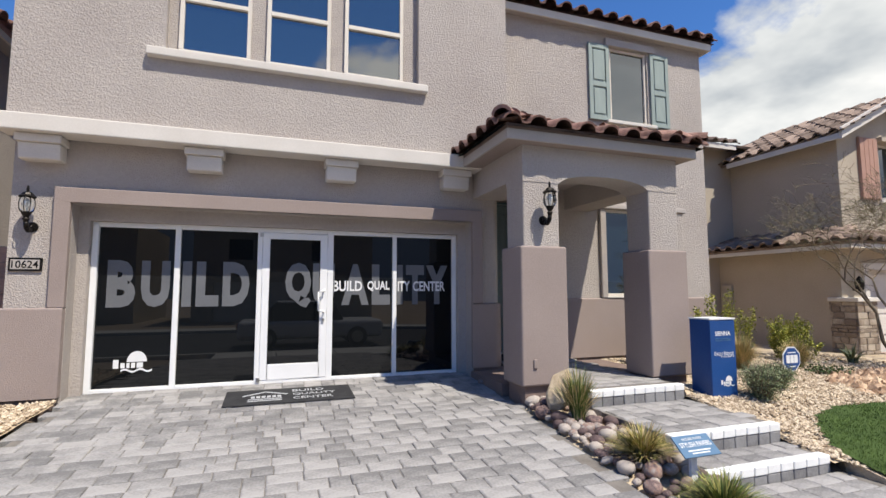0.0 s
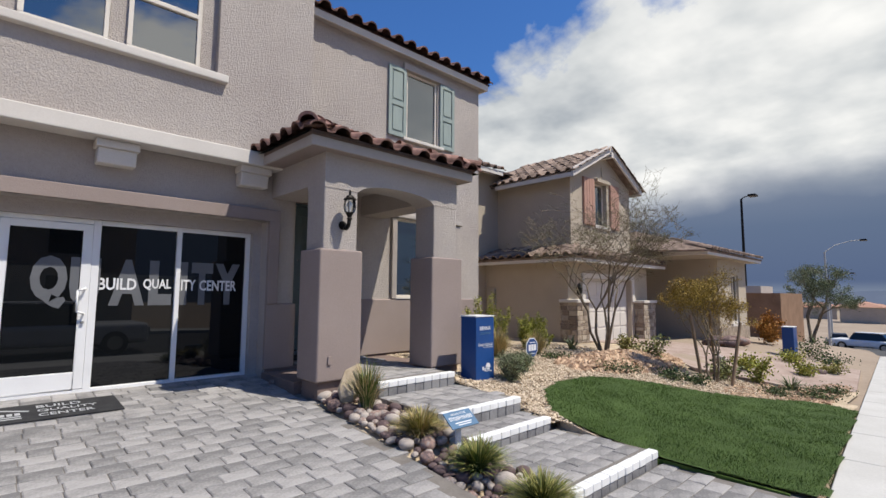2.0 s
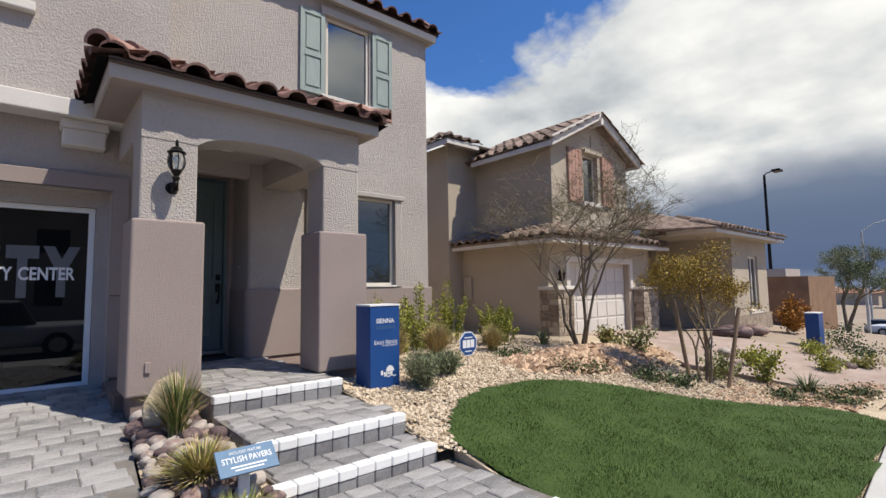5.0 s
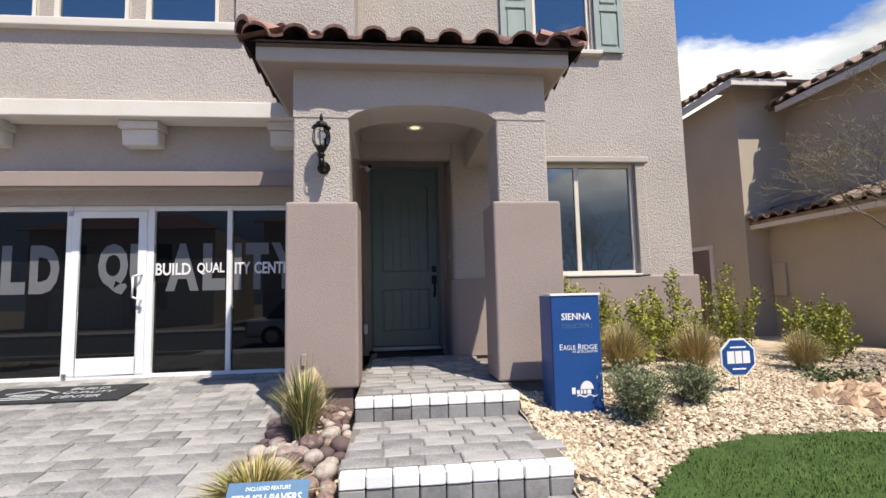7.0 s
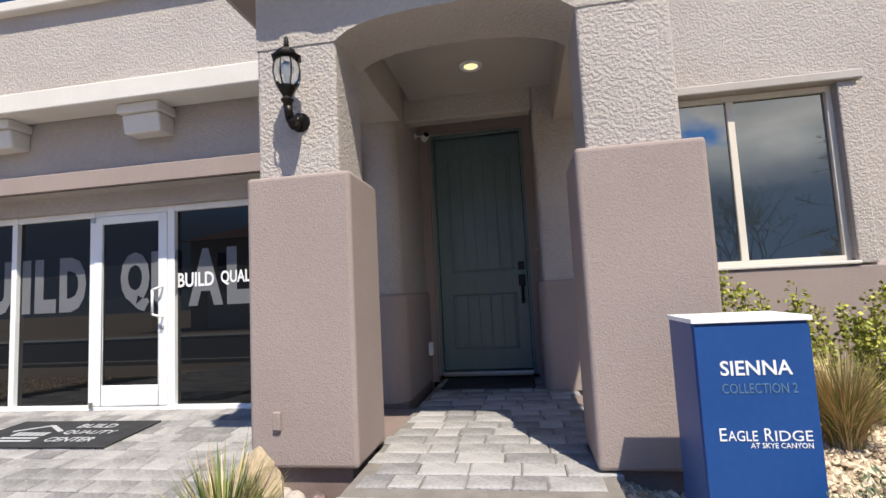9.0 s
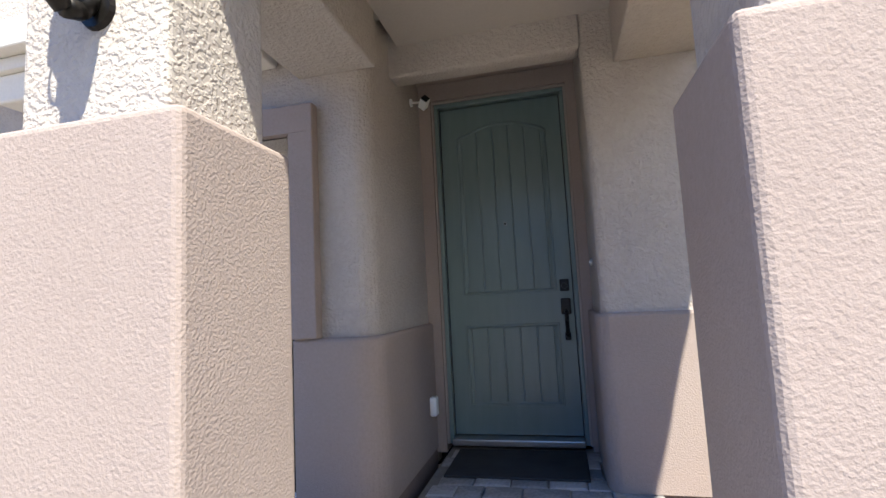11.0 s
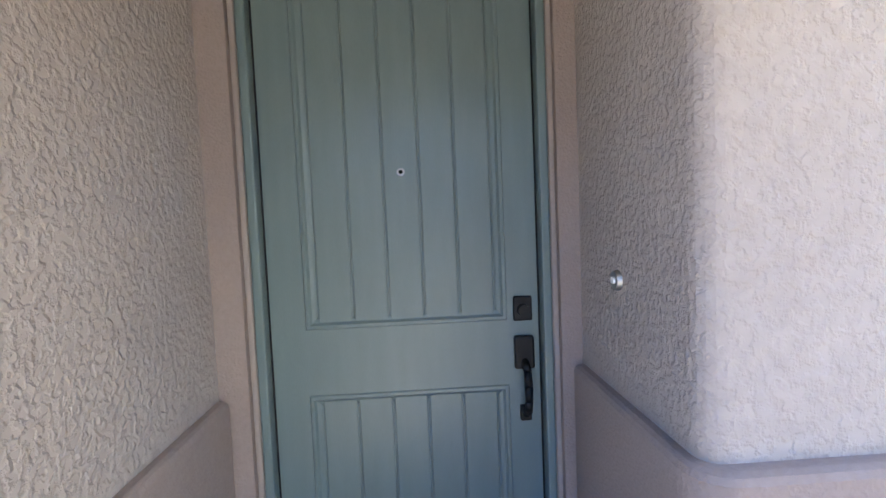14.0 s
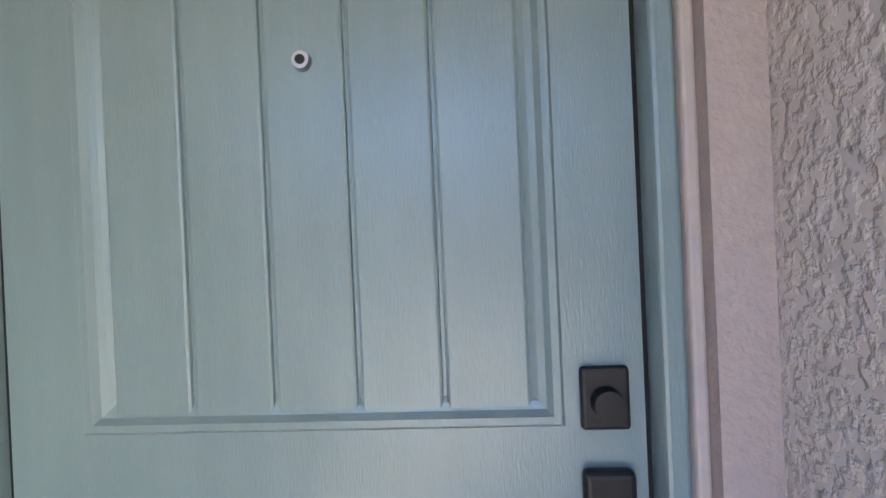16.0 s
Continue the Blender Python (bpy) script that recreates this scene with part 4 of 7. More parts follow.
tagged(part("outlet_box", soften(boxes((-0.47, -0.425, -2.648, -2.629, 0.14, 0.235)), 0.006, 2), BROWN), "taupe painted outlet box on the pillar base", "outlet")

# ---------------------------------------------------------------- windows


def slider(name, x0, x1, z0, z1, yf, split, mat, label, pane):
    """A framed window; split: places of upright bars."""
    wdw = thing(name, ((x0 + x1) / 2, yf, z0), label, "window", "", "structure")
    t = 0.045
    part("window_frame", soften(joined([(x0, x1, yf, yf + 0.07, z0, z0 + t), (x0, x1, yf, yf + 0.07, z1 - t, z1), (x0, x0 + t, yf, yf + 0.07, z0 + t, z1 - t), (x1 - t, x1, yf, yf + 0.07, z0 + t, z1 - t)]), 0.004, 1), mat, wdw)
    cuts = [x0 + t, *split, x1 - t]
    for i, (a, b) in enumerate(zip(cuts, cuts[1:])):
        part("pane", boxes((a, b, yf + 0.030 + 0.006 * (i % 2), yf + 0.034 + 0.006 * (i % 2), z0 + t, z1 - t)), pane, wdw)
    for xsplit in split:
        part("meeting_bar", soften(boxes((xsplit - 0.028, xsplit + 0.028, yf + 0.006, yf + 0.06, z0 + t, z1 - t)), 0.004, 1), mat, wdw)
    return wdw


slider("window_1", W1[0], W1[1], W1[2], W1[3], YW + 0.02, [2.66], VINYL, "sliding window with almond vinyl frame", BLUEPANE)
setting("trim_window", soften(joined([(1.845, W1[0], YW - 0.06, YW, 0.868, 2.33), (W1[1], 3.57, YW - 0.06, YW, 0.868, 2.33)]), 0.012, 2), STUCCO, "greige stucco trim beside the window", "trim")
setting("lintel_window", soften(boxes((1.79, 3.61, YW - 0.09, YW, 2.332, 2.41)), 0.012, 2), GREIGE, "greige stucco lintel over the window", "trim")
setting("sill_window", soften(boxes((1.94, 3.45, YW - 0.065, YW + 0.02, 0.866, 0.895)), 0.008, 2), TRIMW, "cream window sill", "sill")

w2 = slider("window_2", W2[0], W2[1], W2[2], W2[3], YW + 0.03, [], VINYL, "upper single-pane window between sage shutters", BLUEPANE)
setting("sill_window_upper", soften(boxes((2.05, 3.08, YW - 0.08, YW + 0.03, 3.80, 3.858)), 0.008, 2), TRIMW, "cream sill of the upper window", "sill")
setting("lintel_window_upper", soften(boxes((2.06, 3.09, YW - 0.06, YW, 5.17, 5.30)), 0.01, 2), GREIGE, "greige lintel of the upper window", "trim")


def shutter(x0, x1):
    sh = thing("shutter", ((x0 + x1) / 2, YW, 3.84), "sage painted raised-panel shutter beside the upper window", "shutter", "shutters")
    z0, z1 = 3.84, 5.17
    part("board", boxes((x0 + 0.01, x1 - 0.01, YW - 0.025, YW, z0 + 0.01, z1 - 0.01)), SHUT, sh)
    part("frame", soften(joined([(x0, x0 + 0.07, YW - 0.045, YW - 0.025, z0, z1), (x1 - 0.07, x1, YW - 0.045, YW - 0.025, z0, z1), (x0 + 0.07, x1 - 0.07, YW - 0.045, YW - 0.025, z0, z0 + 0.08), (x0 + 0.07, x1 - 0.07, YW - 0.045, YW - 0.025, z1 - 0.08, z1), (x0 + 0.07, x1 - 0.07, YW - 0.045, YW - 0.025, 4.42, 4.51)]), 0.004, 1), SHUT, sh)
    for a, b in ((z0 + 0.11, 4.39), (4.54, z1 - 0.11)):
        part("panel", soften(boxes((x0 + 0.095, x1 - 0.095, YW - 0.04, YW - 0.025, a, b)), 0.01, 2), SHUT, sh)


shutter(1.72, 2.13)
shutter(3.0, 3.40)

for i, (a, b) in enumerate(((-4.28, -3.51), (-3.33, -2.57), (-2.39, -1.62))):
    u = slider(f"window_{i + 3}", a, b, 3.73, 5.5, YU + 0.06, [], VINYL, "upper single-hung window with almond vinyl frame", BLUEPANE)
    part("meeting_rail", soften(boxes((a + 0.04, b - 0.04, YU + 0.055, YU + 0.12, 4.365, 4.42)), 0.004, 1), VINYL, u)
setting("sill_upper", soften(boxes((-4.575, -1.31, -1.466, YU + 0.06, 3.60, 3.70)), 0.012, 2), TRIMW, "long cream sill under the upper windows", "sill")

# ---------------------------------------------------------------- glass front of the garage
GF = -0.955
front = thing("storefront", (-2.93, GF, -0.156), "tinted glass front in white aluminium frame", "storefront", "", "structure")
ZB, ZT = -0.150, 1.772
bars = [(-5.120, -5.058), (-4.285, -4.225), (-3.372, -3.315), (-2.520, -2.445), (-1.655, -1.600), (-0.795, -0.740)]
for a, b in bars:
    part("mullion", soften(boxes((a, b, GF, GF + 0.10, ZB, ZT)), 0.004, 1), WHITEP, front)
for (a0, a), (b, b0) in zip(bars, bars[1:]):
    part("head_rail", soften(boxes((a, b, GF + 0.003, GF + 0.10, ZT - 0.055, ZT)), 0.004, 1), WHITEP, front)
    part("sill_rail", soften(boxes((a, b, GF - 0.002, GF + 0.10, ZB, ZB + 0.045)), 0.004, 1), WHITEP, front)
panes = []
for k in (0, 1, 3, 4):
    panes.append(part("pane", boxes((bars[k][1], bars[k + 1][0], GF + 0.045, GF + 0.053, ZB + 0.045, ZT - 0.055)), PANE, front))
gd = part("glass_door", soften(joined([(-3.313, -3.225, GF - 0.006, GF + 0.04, ZB + 0.05, ZT - 0.06), (-2.610, -2.522, GF - 0.006, GF + 0.04, ZB + 0.05, ZT - 0.06), (-3.225, -2.610, GF - 0.006, GF + 0.04, ZT - 0.135, ZT - 0.06), (-3.225, -2.610, GF - 0.006, GF + 0.04, ZB + 0.05, 0.085)]), 0.004, 1), WHITEP, front, "white framed glass door")
part("door_pane", boxes((-3.225, -2.610, GF + 0.012, GF + 0.02, 0.085, ZT - 0.135)), PANE, gd)
bm = bmesh.new()
hp = [(-2.56, GF - 0.006, 1.0), (-2.56, GF - 0.055, 0.99), (-2.63, GF - 0.06, 0.97), (-2.63, GF - 0.06, 0.74), (-2.56, GF - 0.055, 0.72), (-2.56, GF - 0.006, 0.71)]
for a, b in zip(hp, hp[1:]):
    rod(bm, a, b, 0.011, 0.011, 8)
part("pull_handle", bm, WHITEP, gd, smooth=True)
bm = bmesh.new()
rod(bm, (-2.565, GF - 0.03, 0.62), (-2.565, GF - 0.006, 0.62), 0.016, 0.018, 12)
part("lock", bm, STEEL, gd)
part("hinge", boxes((-3.345, -3.305, GF - 0.02, GF, 1.66, 1.71), (-3.345, -3.305, GF - 0.02, GF, -0.12, -0.07)), STEEL, gd)
# vinyl letters on the glass: the grey word runs behind the bars
GY = GF + 0.0445
for word, a, b in (("B", -4.965, -4.68), ("U", -4.625, -4.33), ("L", -4.05, -3.80), ("D", -3.76, -3.455), ("A", -2.33, -1.97), ("L", -1.93, -1.68), ("T", -1.46, -1.20), ("Y", -1.17, -0.855)):
    lettering("letter", word, GPRINT, front, a, b, 0.800, 1.340, GY, bold=0.055, label="grey vinyl letter on the glass")
lettering("letter", "I", GPRINT, front, -4.20, -4.10, 0.800, 1.340, GY, bold=0.055, label="grey vinyl letter on the glass")
lettering("letter", "I", GPRINT, front, -1.585, -1.505, 0.800, 1.340, GY, bold=0.055, label="grey vinyl letter on the glass")
lettering("letter", "Q", GPRINT, front, -3.035, -2.72, 0.775, 1.345, GF + 0.0115, bold=0.055, label="grey vinyl letter on the glass")
lettering("letter", "U", GPRINT, front, -2.70, -2.425, 0.800, 1.340, GF + 0.0115, bold=0.055, label="grey vinyl letter on the glass")
lettering("lettering", "BUILD", WPRINT, front, -2.44, -2.06, 0.980, 1.118, GY - 0.004, bold=0.024, label="white vinyl word on the glass")
lettering("lettering", "QUAL", WPRINT, front, -1.99, -1.69, 0.980, 1.118, GY - 0.004, bold=0.024, label="white vinyl word on the glass")
lettering("lettering", "ITY", WPRINT, front, -1.575, -1.405, 0.980, 1.118, GY - 0.004, bold=0.024, label="white vinyl word on the glass")
lettering("lettering", "CENTER", WPRINT, front, -1.36, -0.895, 0.980, 1.118, GY - 0.004, bold=0.024, label="white vinyl word on the glass")


def emblem(parent, x, y, z, wd, mat):
    """A maker's mark as plain shapes: a half disc over wavy bars."""
    h = wd * 0.62
    bm = bmesh.new()
    vs = [bm.verts.new((x + wd * (0.1 + 0.26 * math.cos(math.pi * i / 12)), y, z + h * (0.5 + 0.5 * math.sin(math.pi * i / 12)))) for i in range(13)]
    bm.faces.new(vs)
    for i, (a, b) in enumerate(((-0.5, -0.36), (-0.31, -0.2), (-0.16, -0.08), (-0.04, 0.06), (0.1, 0.26))):
        top = 0.46 if i != 0 else 0.62
        vs = [bm.verts.new((x + wd * p, y, z + h * q)) for p, q in ((a, 0.22), (b, 0.22), (b, top), (a, top))]
        bm.faces.new(vs)
    pts = [(-0.3 + 0.8 * i / 14, 0.10 + 0.06 * math.sin(i * 0.9)) for i in range(15)]
    lo = [bm.verts.new((x + wd * p, y, z + h * (q - 0.045))) for p, q in pts]
    hi = [bm.verts.new((x + wd * p, y, z + h * (q + 0.045))) for p, q in pts]
    for i in range(14):
        bm.faces.new((lo[i], lo[i + 1], hi[i + 1], hi[i]))
    bmesh.ops.recalc_face_normals(bm, faces=bm.faces)
    bmesh.ops.solidify(bm, geom=bm.faces[:], thickness=0.001)
    return part("emblem", bm, mat, parent, "white emblem")


emblem(front, -4.665, GY - 0.002, 0.06, 0.39, WPRINT)
# set back into the opening
front.matrix_world = Matrix.Translation((0.0377, 0.0882, -0.0117)) @ Matrix.Scale(1.012, 4) @ front.matrix_world

# ---------------------------------------------------------------- wall lanterns, number plate, mat


def lantern(x, y, z):
    """A black carriage lantern; z is its wall plate's middle."""
    ln = thing("wall_lantern", (x, y, z), "black carriage lantern with curved clear panes on a scroll arm", "lantern", "wall lanterns")
    bm = bmesh.new()
    rod(bm, (x, y, z), (x, y - 0.014, z), 0.055, 0.05, 20)
    part("back_plate", bm, BRONZE, ln)
    bm = bmesh.new()
    arc = [(0.0, -0.012, 0.03), (0.0, -0.05, -0.03), (0.0, -0.09, -0.045), (0.0, -0.13, -0.015), (0.0, -0.145, 0.04), (0.0, -0.15, 0.075)]
    for a, b in zip(arc, arc[1:]):
        rod(bm, (x + a[0], y + a[1], z + a[2]), (x + b[0], y + b[1], z + b[2]), 0.024, 0.024, 10)
    part("arm", bm, BRONZE, ln, smooth=True)
    cx, cy = x, y - 0.15
    bm = bmesh.new()
    lathe(bm, [(0.02, 0.05), (0.036, 0.068), (0.022, 0.085), (0.046, 0.125), (0.05, 0.14)], (cx, cy, z), 8)
    part("cup", bm, BRONZE, ln)
    prof = [(0.048, 0.14), (0.062, 0.17), (0.069, 0.205), (0.067, 0.245), (0.057, 0.285)]
    bm = bmesh.new()
    lathe(bm, prof, (cx, cy, z), 16)
    g = part("glass", bm, CLEAR, ln, "clear curved panes", smooth=True)
    g.visible_shadow = False
    for i in range(8):
        a = math.pi * 2 * i / 8
        bm = bmesh.new()
        for (r0, h0), (r1, h1) in zip(prof, prof[1:]):
            rod(bm, (cx + (r0 + .002) * math.cos(a), cy + (r0 + .002) * math.sin(a), z + h0), (cx + (r1 + .002) * math.cos(a), cy + (r1 + .002) * math.sin(a), z + h1), 0.0042, 0.0042, 5)
        part("rib", bm, BRONZE, ln)
    bm = bmesh.new()
    lathe(bm, [(0.058, 0.283), (0.078, 0.290), (0.080, 0.300), (0.056, 0.318), (0.044, 0.338), (0.022, 0.352)], (cx, cy, z), 8)
    part("roof", bm, BRONZE, ln)
    bm = bmesh.new()
    lathe(bm, [(0.012, 0.35), (0.012, 0.362), (0.017, 0.368), (0.010, 0.376), (0.016, 0.386), (0.009, 0.394), (0.012, 0.404), (0.003, 0.418)], (cx, cy, z), 12)
    part("finial", bm, BRONZE, ln, smooth=True)
    bm = bmesh.new()
    lathe(bm, [(0.009, 0.14), (0.009, 0.2), (0.022, 0.215), (0.024, 0.24), (0.01, 0.262)], (cx, cy, z), 12)
    part("bulb", bm, WHITEP, ln, smooth=True)


lantern(-0.295, -2.595, 1.775)
lantern(-5.60, YG, 1.66)
plate = thing("house_number", (-5.62, YG, 1.20), "framed house number plate on the stucco", "sign")
part("frame", soften(boxes((-5.775, -5.485, YG - 0.022, YG, 1.195, 1.335)), 0.004, 1), BRONZE, plate)
part("face", boxes((-5.755, -5.505, YG - 0.025, YG - 0.0225, 1.215, 1.315)), GREIGE, plate)
lettering("number", "10624", BRONZE, plate, -5.745, -5.515, 1.225, 1.305, YG - 0.0255, bold=0.01)

fm = thing("entrance_mat", (-2.94, -1.53, -0.2), "black rubber entrance mat with faded white print", "mat")
MY0, MY1, MX0, MXE = -1.82, -1.24, -3.64, -2.27
SL = math.degrees(math.atan(0.068))
bm = boxes((MX0, MXE, MY0, MY1, 0.0, 0.012), bevel=0.004, segments=1)
for v in bm.verts:
    v.co.z += drive_z(v.co.y) + 0.004
part("rubber", bm, MATB, fm)


def on_drive(p):
    return Vector((p.x, p.z, drive_z(p.z) + 0.0175 - p.y))


class _Lay:
    def __matmul__(self, p):
        return on_drive(p)


for i, wd in enumerate(("BUILD", "QUALITY", "CENTER")):
    lettering("print", wd, LPRINT, fm, -2.93, -2.93 + (0.35, 0.47, 0.43)[i], -1.42 - 0.15 * i, -1.33 - 0.15 * i, 0.0, bold=0.01, turn=_Lay())
bm = bmesh.new()
for x0, x1, y0, y1 in ((-3.40, -3.05, -1.72, -1.69), (-3.40, -3.05, -1.66, -1.63)):
    box(bm, x0, x1, y0, y1, 0.0, 0.001)
for a, b in (((-3.46, -1.50), (-3.22, -1.36)), ((-3.22, -1.36), (-2.99, -1.50))):
    d = Vector((b[0] - a[0], b[1] - a[1], 0)).normalized()
    nrm = Vector((-d.y, d.x, 0)) * 0.018
    bm.faces.new([bm.verts.new((p[0] + sg * nrm.x, p[1] + sg * nrm.y, 0.001)) for p, sg in ((a, -1), (b, -1), (b, 1), (a, 1))])
for i in range(6):
    x0 = -3.37 + 0.055 * i
    box(bm, x0, x0 + 0.04, -1.60, -1.52, 0, 0.001)
for v in bm.verts:
    v.co.z += drive_z(v.co.y) + 0.0165
part("print", bm, LPRINT, fm, "white house outline")

# ---------------------------------------------------------------- signs
kiosk = thing("sign_box", (1.585, -3.06, -0.16), "tall blue sign box with white lettering and white top", "sign")
KX0, KX1, KY0, KY1, KZ0, KZ1 = 1.425, 1.795, -3.20, -2.92, -0.20, 0.655
part("body", soften(boxes((KX0, KX1, KY0 + 0.012, KY1, KZ0, KZ1)), 0.004, 1), BLUEP, kiosk)
part("front_panel", boxes((KX0 + 0.004, KX1 - 0.004, KY0, KY0 + 0.012, KZ0, KZ1 - 0.012)), BLUEP, kiosk)
part("top", boxes((KX0 - 0.006, KX1 + 0.006, KY0 - 0.006, KY1 + 0.006, KZ1, KZ1 + 0.016)), WHITEP, kiosk, "white top board")
lettering("lettering", "SIENNA", WPRINT, kiosk, 1.500, 1.725, 0.475, 0.525, KY0 - 0.0005, bold=0.014)
lettering("lettering", "COLLECTION 2", BLUEL, kiosk, 1.500, 1.735, 0.415, 0.448, KY0 - 0.0005)
for word, a, b, top in (("E", 1.478, 1.500, 0.300), ("AGLE", 1.504, 1.596, 0.292), ("R", 1.618, 1.644, 0.300), ("IDGE", 1.650, 1.764, 0.292)):
    lettering("lettering", word, WPRINT, kiosk, a, b, 0.258, top, KY0 - 0.0005)
lettering("lettering", "AT SKYE CANYON", WPRINT, kiosk, 1.572, 1.762, 0.235, 0.252, KY0 - 0.0005)
emblem(kiosk, 1.65, KY0 - 0.0015, -0.085, 0.19, WPRINT)

fs = thing("feature_sign", (-0.25, -4.55, -0.45), "small pale blue garden sign on a white stake", "sign")
part("stake", soften(boxes((-0.295, -0.235, -4.55, -4.525, -0.52, -0.165)), 0.003, 1), WHITEP, fs)
TS = Matrix.Translation((-0.255, -4.56, -0.135)) @ pose(0, 0, 0, -50, 0, 0)
bm = boxes((-0.165, 0.165, -0.006, 0.006, -0.085, 0.085), bevel=0.002, segments=1)
bmesh.ops.transform(bm, matrix=TS, verts=bm.verts)
part("board", bm, BLUEL, fs, "pale blue board")
lettering("lettering", "INCLUDED FEATURE", WPRINT, fs, -0.09, 0.09, 0.045, 0.062, -0.0065, turn=TS)
lettering("lettering", "STYLISH PAVERS", WPRINT, fs, -0.14, 0.14, -0.01, 0.028, -0.0065, bold=0.008, turn=TS)
bm = boxes((-0.10, 0.10, -0.0075, -0.0065, -0.042, -0.033), (-0.08, 0.08, -0.0075, -0.0065, -0.062, -0.054))
bmesh.ops.transform(bm, matrix=TS, verts=bm.verts)
part("small_print", bm, WPRINT, fs)

al = thing("yard_sign", (3.10, -2.88, -0.2), "blue octagonal yard sign on a thin stake", "sign")
bm = bmesh.new()
rod(bm, (3.10, -2.88, -0.25), (3.10, -2.88, 0.0), 0.006, 0.006, 8)
part("stake", bm, STEEL, al)


def octagon(r, y, dy):
    bm = bmesh.new()
    rod(bm, (3.10, y, 0.11), (3.10, y - dy, 0.11), r, r, 8)
    bmesh.ops.rotate(bm, cent=(3.10, y, 0.11), matrix=Matrix.Rotation(radians(22.5), 3, "Y"), verts=bm.verts)
    return bm


part("rim", octagon(0.165, -2.885, 0.008), WPRINT, al)
part("face", octagon(0.150, -2.8935, 0.004), BLUEP, al)
part("mark", boxes((3.0, 3.062, -2.9, -2.8978, 0.06, 0.16), (3.071, 3.129, -2.9, -2.8978, 0.06, 0.16), (3.138, 3.20, -2.9, -2.8978, 0.06, 0.16), (3.03, 3.17, -2.9, -2.8978, 0.185, 0.198), (3.04, 3.16, -2.9, -2.8978, 0.010, 0.022)), WPRINT, al, "white emblem bars")

# ---------------------------------------------------------------- garden
def scatter_mesh(name, pieces, mat, label, cat, kind="stuff"):
    """Joins many small shapes, given as (verts, faces), into one object."""
    vs, fs = [], []
    for v, f in pieces:
        b = len(vs)
        vs += v
        fs += [tuple(b + i for i in q) for q in f]
    me = bpy.data.meshes.new(name)
    me.from_pydata(vs, [], fs)
    me.materials.append(mat)
    return tagged(new(name, me), label, cat, "", kind)


TURF_L = [(1.42, -6.62), (1.41, -5.62), (1.36, -5.58), (1.36, -5.0), (1.36, -4.72), (1.39, -4.52), (1.52, -4.32), (1.78, -4.05), (2.10, -3.84), (2.45, -3.74), (2.9, -3.68), (3.43, -3.69), (3.95, -3.93), (4.3, -4.22), (4.78, -4.77), (5.45, -5.33), (6.1, -5.85), (6.15, -6.3), (5.95, -6.58)]
TURF_PTS = TURF_L + [(x, SWY + bend(x) + 0.0) for x in (5.5, 4.5, 3.5, 2.5, 1.5)]


def inside(p, poly):
    x, y = p
    hit = False
    for (ax, ay), (bx, by) in zip(poly, poly[1:] + poly[:1]):
        if (ay > y) != (by > y) and x < (bx - ax) * (y - ay) / (by - ay) + ax:
            hit = not hit
    return hit


def sheet(name, poly, mat, label, cat, lift, step=0.18, x0=0.0, x1=20.0, y0=-8.0, y1=1.0):
    """A bed that follows the ground, cut on a fine grid."""
    bm = bmesh.new()
    n = {}

    def vert(i, j):
        if (i, j) not in n:
            x, y = x0 + i * step, y0 + j * step
            n[i, j] = bm.verts.new((x, y, ground_z(x, y) + lift + 0.012 * noise.noise((x * 3, y * 3, 0))))
        return n[i, j]

    for i in range(int((x1 - x0) / step)):
        for j in range(int((y1 - y0) / step)):
            if inside((x0 + (i + 0.5) * step, y0 + (j + 0.5) * step), poly):
                bm.faces.new((vert(i, j), vert(i + 1, j), vert(i + 1, j + 1), vert(i, j + 1)))
    return setting(name, bm, mat, label, cat, smooth=True)


GRAVEL = [(1.40, -4.75), (1.225, -4.52), (1.225, -3.02), (1.225, -2.2), (1.75, -2.15), (1.75, -0.82), (4.2, -0.82), (4.25, 2.0), (7.7, 2.0), (7.7, -0.7), (9.0, -1.0), (9.6, -1.9), (6.9, -3.9), (6.3, -4.1), (7.6, -5.5), (9.8, -6.0), (8.6, -6.25), (6.0, -6.5), (4.0, -6.6), (2.0, -5.5)]
sheet("ground_gravel", GRAVEL, SOIL, "tan decorative gravel bed", "gravel", 0.0, 0.15, 1.2, 10.0, -6.8, 2.1)
# the lawn follows the slope
sheet("turf", TURF_PTS, TURFB, "bright green artificial lawn", "lawn", 0.03, 0.07, 1.1, 6.4, -7.0, -3.5)


def blade(rnd, x, y, z, h, lean, w, segs=1, turn=None):
    a = rnd.uniform(0, 6.283) if turn is None else turn
    dx, dy = math.cos(a), math.sin(a)
    px, py = -dy * w, dx * w
    v, f = [], []
    for s_ in range(segs + 1):
        u = s_ / segs
        r = lean * u * u
        k = (1 - u) if s_ == segs else 1 - 0.35 * u
        if s_ == segs:
            v.append((x + dx * r, y + dy * r, z + h * u - lean * 0.25 * u * u))
        else:
            v += [(x + dx * r - px * k, y + dy * r - py * k, z + h * u - lean * 0.25 * u * u), (x + dx * r + px * k, y + dy * r + py * k, z + h * u - lean * 0.25 * u * u)]
    for s_ in range(segs - 1):
        f.append((2 * s_, 2 * s_ + 1, 2 * s_ + 3, 2 * s_ + 2))
    f.append((2 * segs - 2, 2 * segs - 1, 2 * segs))
    return v, f


rnd = random.Random(11)
pieces = []
